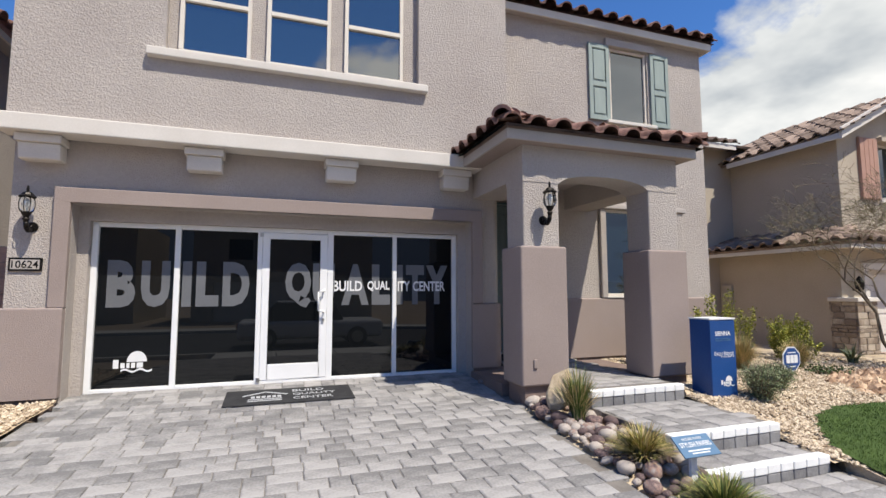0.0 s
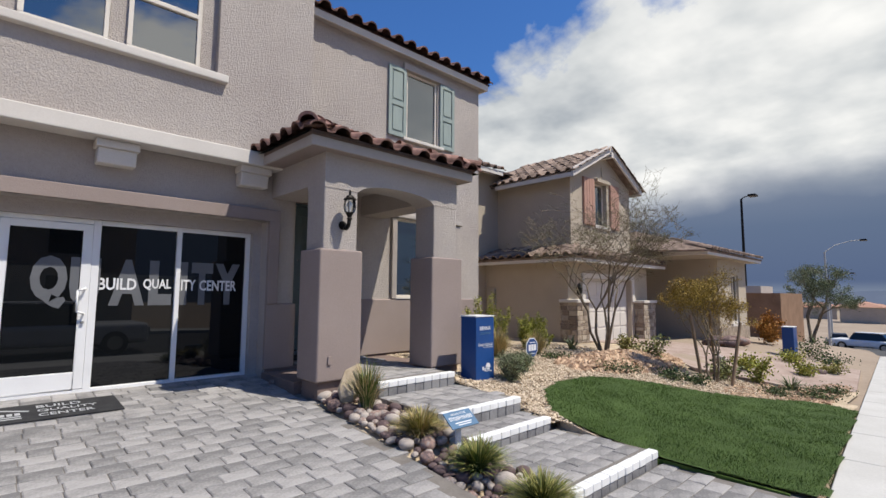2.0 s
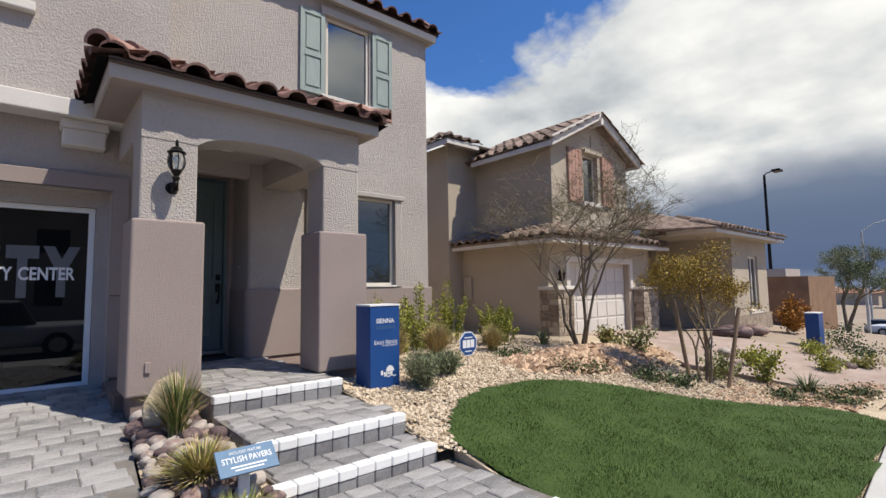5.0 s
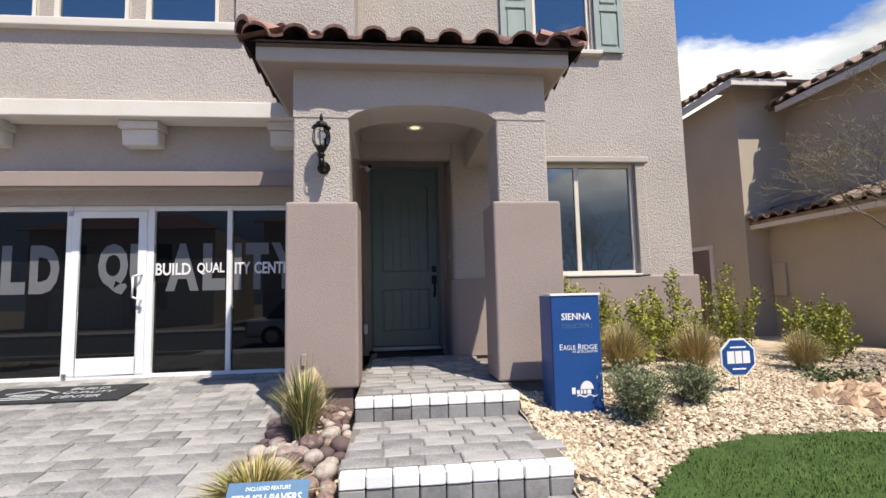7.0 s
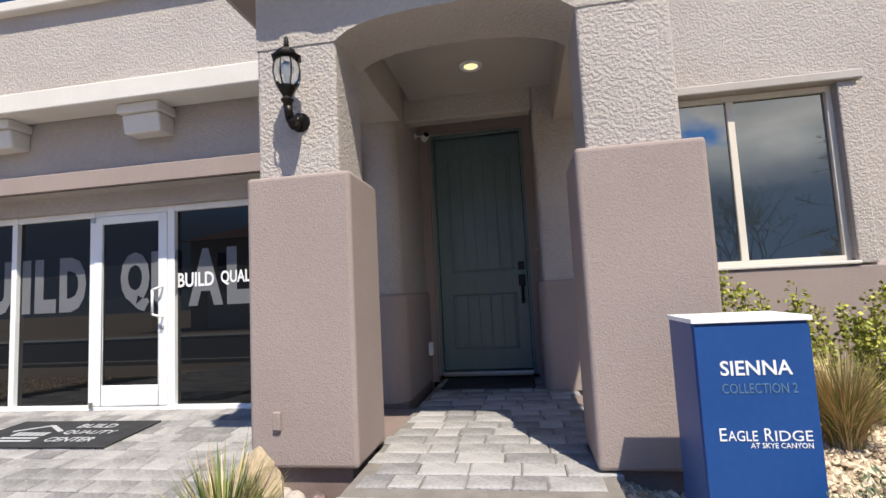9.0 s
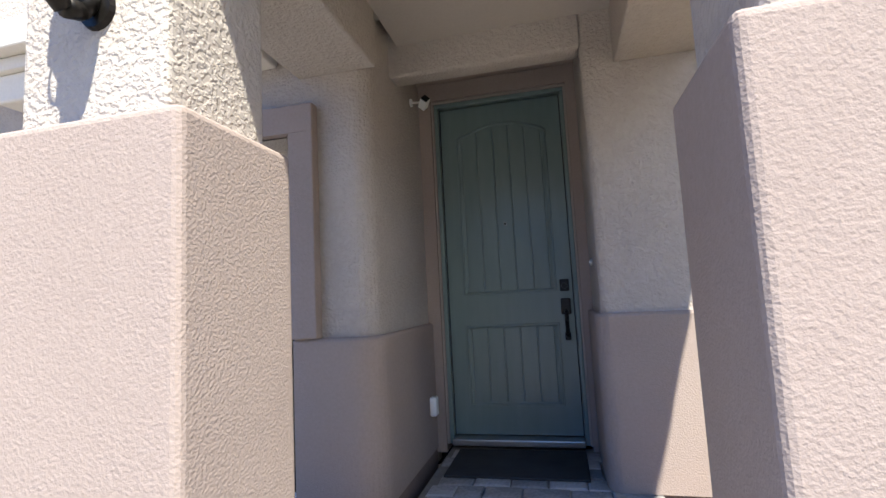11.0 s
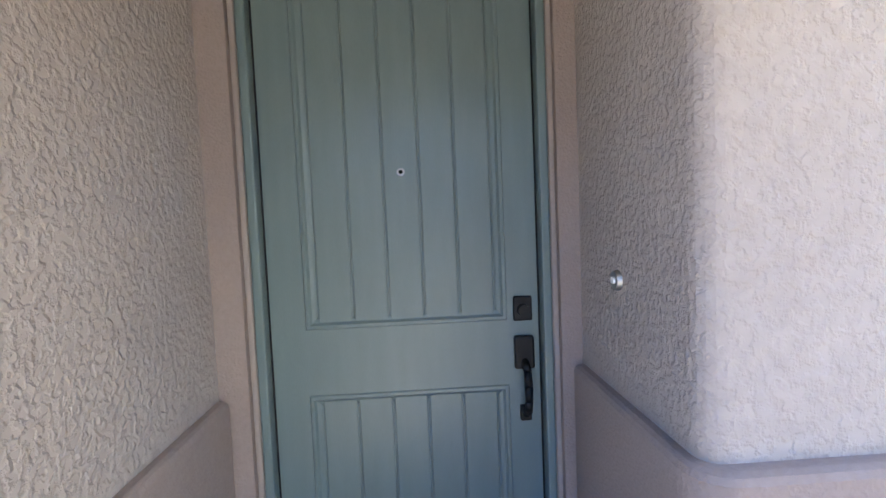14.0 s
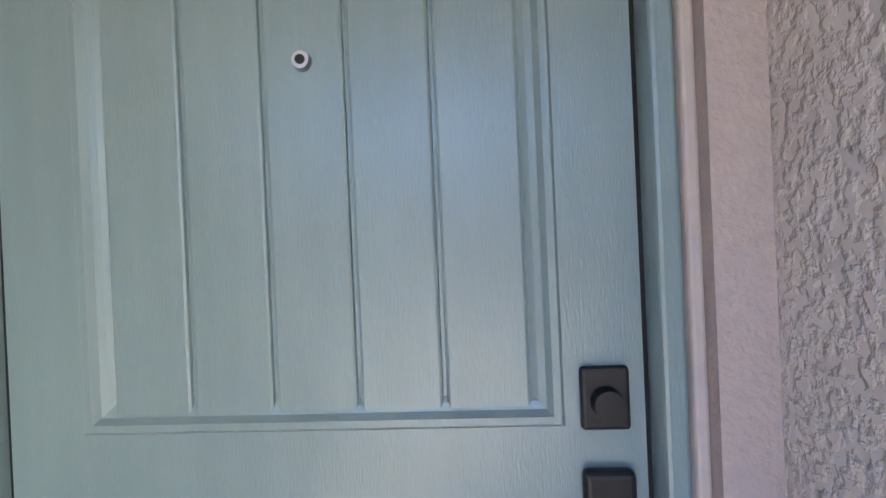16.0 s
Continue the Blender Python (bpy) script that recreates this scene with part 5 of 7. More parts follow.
while len(pieces) < 62000:
    x, y = rnd.uniform(1.2, 6.2), rnd.uniform(-6.95, -3.66)
    if not inside((x, y), TURF_PTS) or rnd.random() > 1.25 - 0.14 * x:
        continue
    pieces.append(blade(rnd, x, y, ground_z(x, y) + 0.025, rnd.uniform(0.016, 0.036), rnd.uniform(0.006, 0.026), 0.0028, 1))
scatter_mesh("turf_blades", pieces, TURF, "fine green artificial grass blades on the lawn", "grass")
# bender-board edge of the lawn
eb, sk = bmesh.new(), bmesh.new()
pe = TURF_L
for (ax, ay), (bx, by) in zip(pe, pe[1:]):
    d = Vector((bx - ax, by - ay, 0)).normalized()
    nn = Vector((-d.y, d.x, 0)) * 0.012
    za, zb = ground_z(ax, ay), ground_z(bx, by)
    et = 0.006
    wb = eb if ay > -5.1 else sk
    q = [wb.verts.new(p) for p in ((ax - nn.x, ay - nn.y, za - 0.25), (bx - nn.x, by - nn.y, zb - 0.25), (bx + nn.x, by + nn.y, zb - 0.25), (ax + nn.x, ay + nn.y, za - 0.25), (ax - nn.x, ay - nn.y, za + et), (bx - nn.x, by - nn.y, zb + et), (bx + nn.x, by + nn.y, zb + et), (ax + nn.x, ay + nn.y, za + et))]
    for f in ((3, 2, 1, 0), (4, 5, 6, 7), (0, 1, 5, 4), (1, 2, 6, 5), (2, 3, 7, 6), (3, 0, 4, 7)):
        wb.faces.new([q[i] for i in f])
setting("lawn_edging", eb, SOIL, "buried tan edging strip round the lawn", "edging")
setting("lawn_edge", sk, TURF, "green turf edge beside the paver walk", "grass")


def chip(rnd, x, y, z, r):
    """A broken gravel chip: a squashed, skewed octahedron."""
    a = rnd.uniform(0, 6.283)
    ca, sa = math.cos(a), math.sin(a)
    lx, ly, lz = r * rnd.uniform(0.7, 1.5), r * rnd.uniform(0.6, 1.0), r * rnd.uniform(0.45, 0.8)
    base = [(lx, 0, 0), (0, ly, 0), (-lx * rnd.uniform(.7, 1), 0, 0), (0, -ly, 0), (rnd.uniform(-.4, .4) * lx, rnd.uniform(-.4, .4) * ly, lz), (rnd.uniform(-.4, .4) * lx, 0, -lz)]
    t1 = rnd.uniform(-0.5, 0.5)
    v = [(x + p[0] * ca - p[1] * sa, y + p[0] * sa + p[1] * ca, z + p[2] + p[0] * t1) for p in base]
    return v, [(0, 1, 4), (1, 2, 4), (2, 3, 4), (3, 0, 4), (1, 0, 5), (2, 1, 5), (3, 2, 5), (0, 3, 5)]


pieces = []
while len(pieces) < 26000:
    x, y = rnd.uniform(1.2, 7.0), rnd.uniform(-5.7, -0.82)
    if not inside((x, y), GRAVEL) or inside((x, y), TURF_PTS) or rnd.random() > 1.6 - 0.2 * x - 0.06 * (y + 3):
        continue
    pieces.append(chip(rnd, x, y, ground_z(x, y) + 0.012 + 0.012 * noise.noise((x * 3, y * 3, 0)) + rnd.uniform(0, 0.012), rnd.uniform(0.012, 0.029)))
scatter_mesh("gravel_chips", pieces, CHIP, "cream and tan angular gravel chips", "gravel")
# gravel on the far side of the driveway
LEFT_BED = [(-5.27, -6.7), (-5.25, -1.26), (-7.2, -1.26), (-7.2, -6.7)]
sheet("ground_gravel_side", LEFT_BED, SOIL, "tan decorative gravel beside the driveway", "gravel", -0.035, 0.15, -7.2, -5.2, -6.7, -1.2)
pieces = []
while len(pieces) < 5200:
    x, y = -5.27 - 1.9 * rnd.random() ** 1.5, rnd.uniform(-4.6, -1.26)
    pieces.append(chip(rnd, x, y, ground_z(x, y) - 0.022 + 0.012 * noise.noise((x * 3, y * 3, 0)) + rnd.uniform(0, 0.012), rnd.uniform(0.014, 0.030)))
scatter_mesh("gravel_chips", pieces, CHIP, "cream and tan gravel chips beside the driveway", "gravel")
# gravel banked up against the side of the steps
def bank_z(x, y):
    top = next((z for z, yf in LEVELS if y > yf), LEVELS[-1][0]) - 0.035
    u = min(1.0, max(0.0, (x - 1.214) / 0.24))
    g = ground_z(x, y) + 0.004
    return g + (max(top, g) - g) * (1 - u) ** 1.5


bm = bmesh.new()
rows = [[bm.verts.new((1.216 + 0.04 * i, y, bank_z(1.216 + 0.04 * i, y))) for i in range(7)] for y in [-2.25 - 0.05 * k for k in range(46)]]
for a, b in zip(rows, rows[1:]):
    for i in range(6):
        bm.faces.new((a[i], b[i], b[i + 1], a[i + 1]))
setting("ground_gravel_bank", bm, SOIL, "tan gravel banked against the entry steps", "gravel", smooth=True)
pieces = []
while len(pieces) < 1500:
    x, y = 1.222 + 0.26 * rnd.random() ** 1.4, rnd.uniform(-4.50, -2.25)
    pieces.append(chip(rnd, x, y, bank_z(x, y) + rnd.uniform(0.002, 0.012), rnd.uniform(0.012, 0.026)))
scatter_mesh("gravel_chips", pieces, CHIP, "cream and tan gravel chips along the steps", "gravel")
pieces = []
while len(pieces) < 2600:
    x, y = rnd.uniform(3.3, 9.0), rnd.uniform(-6.2, -1.3)
    c0 = math.hypot((x - 5.6) / 2.0, (y + 3.2) / 0.75)
    band2 = (x > 5.3 and y < -4.9)
    if (c0 > 1 and not band2) or inside((x, y), TURF_PTS) or not inside((x, y), GRAVEL):
        continue
    lift = 0.16 * max(0.0, 1 - c0)
    pieces.append(chip(rnd, x, y, ground_z(x, y) + 0.02 + lift, rnd.uniform(0.04, 0.095) if not band2 else rnd.uniform(0.02, 0.04)))
scatter_mesh("riprap_stones", pieces, RIP, "rust and tan rubble stones heaped round the tree", "rubble")


def stone_mesh(seed, flat=0.7, rough=0.16, sub=2):
    rr = random.Random(seed)
    bm = bmesh.new()
    bmesh.ops.create_icosphere(bm, subdivisions=sub, radius=1.0)
    o = Vector((rr.uniform(0, 50), rr.uniform(0, 50), 0))
    sx, sy = rr.uniform(0.85, 1.35), rr.uniform(0.75, 1.0)
    for v in bm.verts:
        k = 1 + rough * noise.noise(v.co * 1.3 + o)
        v.co = Vector((v.co.x * sx * k, v.co.y * sy * k, v.co.z * flat * k))
    me = bpy.data.meshes.new("river_rock")
    bm.to_mesh(me)
    bm.free()
    me.materials.append(ROCK)
    for p in me.polygons:
        p.use_smooth = True
    return me


def rock_z(x, y):
    return min(ground_z(0, y), drive_z(y)) - 0.01 + 0.05 * max(0.0, 1 - abs(x + 0.35) / 0.4)


bm = bmesh.new()
ys_ = [-2.1 - 0.15 * i for i in range(28)]
rows = [[bm.verts.new((x, y, rock_z(x, y) - 0.03)) for x in (drive_edge(min(y, -2.21)) + 0.02, -0.45, -0.25, 0.05)] for y in ys_]
for a, b in zip(rows, rows[1:]):
    for i in range(3):
        bm.faces.new((a[i], a[i + 1], b[i + 1], b[i]))
bmesh.ops.recalc_face_normals(bm, faces=bm.faces)
setting("ground_rock_bed", bm, SOIL, "earth bed under the river rocks", "soil")
ROCKS = [stone_mesh(40 + i, 0.62 + 0.05 * (i % 4)) for i in range(8)]
placed = []
tries = 0
while len(placed) < 235 and tries < 20000:
    tries += 1
    y = rnd.uniform(-6.0, -2.12)
    x = rnd.uniform(drive_edge(min(y, -2.21)) + 0.04, -0.06 if y < -4.2 else -0.05)
    if y < -5.5 and x > -0.15:
        continue
    r = rnd.choice((0.04, 0.05, 0.06, 0.07, 0.08, 0.095))
    if any((x - a) ** 2 + (y - b) ** 2 < (0.76 * (r + q)) ** 2 for a, b, q in placed) or (x + 0.38) ** 2 + (y + 3.0) ** 2 < 0.03 or y > -2.7 and x > -0.08:
        continue
    placed.append((x, y, r))
    ob = new("river_rock", rnd.choice(ROCKS))
    ob.matrix_world = Matrix.Translation((x, y, rock_z(x, y) + r * 0.42)) @ pose(0, 0, 0, rnd.uniform(-15, 15), rnd.uniform(-15, 15), rnd.uniform(0, 360)) @ Matrix.Scale(r, 4)
    tagged(ob, "rounded grey-brown river rock beside the driveway", "rock", "river rocks in the bed")
for x, y, r in ((-0.62, -1.55, 0.05), (-0.5, -1.75, 0.06), (-0.38, -1.45, 0.05), (-0.55, -2.0, 0.055), (-0.3, -1.85, 0.05), (-0.2, -1.6, 0.05)):
    ob = new("river_rock", rnd.choice(ROCKS))
    ob.matrix_world = Matrix.Translation((x, y, drive_z(y) + r * 0.4)) @ pose(0, 0, 0, 5, 5, rnd.uniform(0, 360)) @ Matrix.Scale(r, 4)
    tagged(ob, "rounded grey-brown river rock beside the driveway", "rock", "river rocks in the bed")

bm = bmesh.new()
rb = random.Random(19)
for k in range(26):
    u, a = rb.uniform(-1, 1), rb.uniform(0, 6.283)
    rr_ = math.sqrt(1 - u * u)
    t_ = 1 - 0.42 * max(0.0, u + 0.1)
    bm.verts.new((-0.375 + 0.165 * rr_ * math.cos(a) * t_ + 0.04 * u, -3.0 + 0.13 * rr_ * math.sin(a) * t_, -0.05 + 0.29 * max(-0.55, min(0.86, u))))
bmesh.ops.convex_hull(bm, input=bm.verts[:])
bmesh.ops.delete(bm, geom=[v for v in bm.verts if not v.link_faces], context="VERTS")
soften(bm, 0.014, 2)
bmesh.ops.subdivide_edges(bm, edges=bm.edges[:], cuts=1, use_grid_fill=True)
for v in bm.verts:
    v.co += v.normal * 0.006 * noise.noise(v.co * 28)
tagged(part("boulder", bm, BOULD, smooth=False), "upright tan sandstone boulder beside the pillar", "boulder")


def clump(name, x, y, z, h, spread, n, mat, label, cat, group, seed, width=0.007, segs=4, second=None):
    """A tussock of arching strap leaves."""
    rr = random.Random(seed)
    root = thing(name, (x, y, z), label, cat, group)
    for k, m in enumerate([mat] + ([second] if second else [])):
        ps = []
        for _ in range(n if k == 0 else n // 2):
            a = rr.uniform(0, 6.283)
            r0 = rr.uniform(0, 0.06) * (spread / 0.25)
            ln = rr.uniform(0.1, 1.0) ** 0.7 * spread
            hh = h * rr.uniform(0.6, 1.05) * (1 - 0.35 * ln / spread)
            ps.append(blade(rr, x + r0 * math.cos(a), y + r0 * math.sin(a), z - 0.01, hh, ln, width * rr.uniform(0.7, 1.2), segs, a + rr.uniform(-0.4, 0.4)))
        vs, fs = [], []
        for v, f in ps:
            b = len(vs)
            vs += v
            fs += [tuple(b + i for i in q) for q in f]
        me = bpy.data.meshes.new("leaves")
        me.from_pydata(vs, [], fs)
        me.materials.append(m)
        ob = new("leaves", me)
        ob.parent = root
        ob.matrix_parent_inverse = root.matrix_world.inverted()
    return root


G1 = "strap-leaved plants in the rock bed"
clump("grass_plant", -0.34, -3.25, rock_z(-.34, -3.25), 0.66, 0.27, 260, LEAFD, "tall green and straw strap-leaved plant among river rocks", "plant", G1, 1, 0.0038, 5, LEAFT)
clump("grass_plant", -0.40, -4.18, rock_z(-.4, -4.18), 0.36, 0.30, 520, LEAFV, "yellow variegated grassy plant among river rocks", "plant", G1, 2, 0.0042, 5, LEAFT)
clump("grass_plant", -0.42, -4.92, rock_z(-.4, -4.92), 0.36, 0.30, 520, LEAFD, "dark green grassy plant with straw base among river rocks", "plant", G1, 3, 0.0045, 5, LEAFV)
clump("grass_plant", -0.42, -5.52, rock_z(-.4, -5.5), 0.34, 0.31, 520, LEAFV, "yellow variegated grassy plant among river rocks", "plant", G1, 4, 0.0042, 5, LEAFD)


def shrub(name, x, y, h, r, n, mat, label, seed, leaf=0.022, stems=14, upright=0.6, group="", cat="shrub", slim=0.45, foot=0.15, close=None):
    """Stems that fork from the base, with small leaves along them."""
    rr = random.Random(seed)
    z = ground_z(x, y) - 0.02
    root = thing(name, (x, y, z), label, cat, group)
    sb = bmesh.new()
    lv, lf = [], []
    per = max(4, n // stems)
    for s_ in range(stems):
        a, out = rr.uniform(0, 6.283), r * math.sqrt(rr.random())
        top = Vector((x + out * math.cos(a), y + out * math.sin(a), z + h * rr.uniform(upright, 1.0) * (1 - 0.25 * out / r)))
        base = Vector((x + foot * out * math.cos(a), y + foot * out * math.sin(a), z))
        mid = (base + top) / 2 + Vector((0, 0, 0.08 * h)) + Vector((rr.uniform(-.06, .06), rr.uniform(-.06, .06), 0)) * r
        rod(sb, base, mid, 0.006, 0.004, 4, False)
        rod(sb, mid, top, 0.004, 0.002, 4, False)
        for _ in range(per):
            u = rr.uniform(0.12, 1.0)
            p = base.lerp(mid, u * 2) if u < 0.5 else mid.lerp(top, u * 2 - 1)
            p = p + Vector((rr.gauss(0, 1), rr.gauss(0, 1), rr.gauss(0, 0.8))) * (0.10 * r + 0.02 if close is None else close)
            d = Vector((rr.gauss(0, 1), rr.gauss(0, 1), rr.gauss(0.4, 0.8))).normalized()
            w = d.cross(Vector((rr.gauss(0, 1), rr.gauss(0, 1), rr.gauss(0, 1)))).normalized()
            ln = leaf * rr.uniform(0.6, 1.3)
            b = len(lv)
            lv += [tuple(p), tuple(p + d * ln * 0.5 + w * ln * slim), tuple(p + d * ln), tuple(p + d * ln * 0.5 - w * ln * slim)]
            lf.append((b, b + 1, b + 2, b + 3))
    part("stem_mass", sb, BARK, root)
    me = bpy.data.meshes.new("leaves")
    me.from_pydata(lv, [], lf)
    me.materials.append(mat)
    ob = new("leaves", me)
    ob.parent = root
    ob.matrix_parent_inverse = root.matrix_world.inverted()
    return root


G2 = "shrubs along the house"
shrub("sage_shrub", 1.97, -3.36, 0.46, 0.24, 5200, LEAFG, "rounded grey-green shrub in the gravel", 21, 0.036, 110, 0.72, "grey-green shrubs", slim=0.12)
shrub("sage_shrub", 2.55, -3.10, 0.36, 0.19, 3600, LEAFG, "rounded grey-green shrub in the gravel", 22, 0.036, 90, 0.72, "grey-green shrubs", slim=0.12)
clump("feather_grass", 2.53, -2.0, ground_z(2.53, -2.0), 0.70, 0.32, 1100, LEAFT, "tuft of straw-coloured feather grass", "grass", "feather grass tufts", 31, 0.0022, 4, LEAFP)
clump("feather_grass", 3.32, -2.0, ground_z(3.3, -2.0), 0.68, 0.33, 1100, LEAFT, "tuft of straw-coloured feather grass", "grass", "feather grass tufts", 32, 0.0022, 4, LEAFP)
clump("feather_grass", 4.55, -1.95, ground_z(4.5, -1.9), 0.58, 0.30, 900, LEAFT, "tuft of straw-coloured feather grass", "grass", "feather grass tufts", 33, 0.0022, 4, LEAFP)
for i, (x, y, h, r) in enumerate(((2.10, -1.50, 1.05, 0.20), (2.45, -1.40, 1.0, 0.24), (2.95, -1.50, 0.80, 0.34), (3.55, -1.40, 0.98, 0.38), (4.60, -0.85, 1.10, 0.45), (5.20, -1.40, 0.80, 0.40), (5.75, -0.95, 0.7, 0.36))):
    shrub("lime_shrub", x, y, h * 1.2, r * 1.05, 4200, LEAFY, "loose yellow-green shrub with upright stems", 41 + i, 0.030, 20, 0.35, G2, foot=0.55, close=0.026)
for i, (x, y, h, r) in enumerate(((4.37, -2.5, 0.16, 0.34), (4.3, -3.55, 0.17, 0.36), (4.75, -3.65, 0.16, 0.3), (5.1, -4.3, 0.28, 0.34), (5.35, -4.55, 0.22, 0.3), (6.35, -5.5, 0.18, 0.34), (6.75, -5.95, 0.18, 0.36), (7.6, -6.05, 0.2, 0.36))):
    shrub("ground_cover", x, y, h, r, 800, LEAFK, "low dark green spreading plant", 61 + i, 0.03, 26, 0.4, "low spreading plants")
for i, (x, y, h, r, m) in enumerate(((6.75, -2.75, 0.62, 0.3, LEAFV), (6.5, -3.35, 0.66, 0.36, LEAFP), (6.55, -4.65, 0.5, 0.4, LEAFP), (7.1, -5.0, 0.7, 0.3, LEAFY), (8.6, -4.5, 0.45, 0.3, LEAFY), (9.6, -5.3, 0.4, 0.3, LEAFY), (11.6, -4.7, 0.4, 0.4, LEAFY), (14.6, -4.7, 0.75, 0.7, LEAFK), (13.2, -5.3, 0.4, 0.5, LEAFK), (11.0, -5.6, 0.35, 0.35, LEAFV), (16.4, -3.2, 1.15, 0.65, LEAFR))):
    lab = "round rust-orange shrub beside the tan house" if m is LEAFR else "small loose desert shrub"
    shrub("desert_shrub", x, y, h, r, 700 if m is not LEAFR else 2200, m, lab, 81 + i, 0.045 if m is not LEAFR else 0.08, 14, 0.5, "desert shrubs")
clump("spiky_plant", 6.15, -1.75, ground_z(6.1, -1.75), 0.5, 0.32, 60, LEAFG, "spiky grey-green desert plant", "plant", "spiky plants", 35, 0.012, 3)
clump("spiky_plant", 7.2, -5.55, ground_z(7.2, -5.5), 0.42, 0.34, 70, LEAFG, "spiky grey-green desert plant", "plant", "spiky plants", 36, 0.012, 3)


def tree(name, x, y, trunks, height, spread, levels, leaf_n, leaf, mat, label, seed, lean=0.5, trunk_r=0.035, bark=BARK, droop=0.0, fork=0.33, leaf_from=3):
    """Forking limbs from the base, tapered, with small leaves on the outer twigs."""
    rr = random.Random(seed)
    z = ground_z(x, y) - 0.05
    root = thing(name, (x, y, z), label, "tree")
    tb, twb = bmesh.new(), bmesh.new()
    tips = []

    def grow(p, d, ln, r, lev):
        q = p + d * ln
        r = max(r, 0.0026)
        mid = (p + q) / 2 + Vector((rr.gauss(0, 1), rr.gauss(0, 1), rr.gauss(0, 0.5))) * ln * 0.05
        rod(tb if lev < 3 else twb, p, mid, r, r * 0.86, 7 if lev < 2 else 5 if lev < 4 else 3, False)
        rod(tb if lev < 3 else twb, mid, q, r * 0.86, r * 0.72, 7 if lev < 2 else 5 if lev < 4 else 3, False)
        if lev >= leaf_from:
            tips.append((p, q))
        if lev >= levels:
            return
        for _ in range(rr.choice((2, 2, 3))):
            side = Vector((rr.gauss(0, 1), rr.gauss(0, 1), rr.gauss(0, 0.5) - droop * (lev > 2)))
            nd = (d + side * fork * (1 + 0.15 * lev)).normalized()
            nd = (nd + Vector((0, 0, 0.10 - droop))).normalized()
            grow(q, nd, ln * rr.uniform(0.62, 0.88), r * rr.uniform(0.55, 0.72), lev + 1)

    for k in range(trunks):
        a = 6.283 * (k + rr.random() * 0.5) / trunks
        d = Vector((math.cos(a) * lean * rr.uniform(0.4, 1), math.sin(a) * lean * rr.uniform(0.4, 1), 1)).normalized()
        grow(Vector((x + 0.05 * math.cos(a), y + 0.05 * math.sin(a), z)), d, height * 0.30, trunk_r, 0)
    part("trunk", tb, bark, root, smooth=True)
    part("twig_mass", twb, bark, root)
    lv, lf = [], []
    for _ in range(leaf_n):
        p, q = rr.choice(tips)
        c_ = p.lerp(q, rr.random()) + Vector((rr.gauss(0, 1), rr.gauss(0, 1), rr.gauss(0, 1))) * leaf * 1.6
        d = Vector((rr.gauss(0, 1), rr.gauss(0, 1), rr.gauss(0, 1))).normalized()
        w = d.cross(Vector((rr.gauss(0, 1), rr.gauss(0, 1), 0.3))).normalized()
        ln = leaf * rr.uniform(0.6, 1.4)
        b = len(lv)
        lv += [tuple(c_), tuple(c_ + d * ln * 0.5 + w * ln * 0.3), tuple(c_ + d * ln), tuple(c_ + d * ln * 0.5 - w * ln * 0.3)]
        lf.append((b, b + 1, b + 2, b + 3))
    me = bpy.data.meshes.new("crown")
    me.from_pydata(lv, [], lf)
    me.materials.append(mat)
    ob = new("crown", me)
    ob.parent = root
    ob.matrix_parent_inverse = root.matrix_world.inverted()
    return root


tree("desert_tree", 6.45, -2.36, 5, 3.3, 1.8, 8, 15000, 0.015, LEAFP, "bare multi-trunk palo verde tree with fine twigs", 5, 0.36, 0.032, fork=0.50)
tree("young_tree", 6.02, -4.64, 3, 1.66, 0.8, 7, 18000, 0.026, LEAFO, "young amber-leaved tree tied to wooden stakes", 8, 0.13, 0.022, fork=0.26, leaf_from=1)
tree("weeping_tree", 36.0, -1.2, 2, 4.6, 2.5, 7, 24000, 0.06, LEAFG, "large feathery grey-green tree far down the street", 9, 0.35, 0.12, droop=0.08)
for k, (x, y, tx, ty) in enumerate(((5.78, -4.54, 5.56, -4.46), (6.02, -4.92, 6.32, -5.02), (6.36, -4.58, 6.29, -4.53))):
    bm = bmesh.new()
    zz = ground_z(x, y)
    rod(bm, (x, y, zz - 0.05), (tx, ty, zz + (1.15, 1.10, 1.3)[k]), 0.028, 0.025, 10)
    tagged(part("tree_stake", bm, STAKE), "round brown wooden tree stake leaning in the gravel", "stake", "tree stakes")
for x, y, tx, ty in ((33.0, -0.47, 33.0, -0.40), (33.0, -0.98, 33.0, -0.83)):
    bm = bmesh.new()
    rod(bm, (x, y, ground_z(x, y) - 0.2), (tx, ty, 1.0), 0.05, 0.045, 10)
    tagged(part("tree_stake", bm, STAKE), "round dark wooden stake beside the feathery tree", "stake", "tree stakes")
bm = bmesh.new()
zz = ground_z(6.2, -4.5)
rod(bm, (5.63, -4.49, zz + 0.72), (6.22, -4.99, zz + 0.72), 0.008, 0.008, 6)
tagged(part("tree_tie", bm, LINER), "dark tie wire between the tree stakes", "tie")

# ---------------------------------------------------------------- the house next door
nb = thing("house", (11.0, 2.0, -0.4), "tan stucco house with brown tile roofs and stone piers", "house")
NX0, NXG, NY = 7.80, 8.36, -0.65


def solid_roof(poly, up, thick=0.06):
    bm = bmesh.new()
    bm.faces.new([bm.verts.new(p) for p in poly])
    bmesh.ops.recalc_face_normals(bm, faces=bm.faces)
    if bm.faces[:][0].normal.z < 0:
        bmesh.ops.reverse_faces(bm, faces=bm.faces[:])
    bmesh.ops.solidify(bm, geom=bm.faces[:], thickness=thick)
    return bm


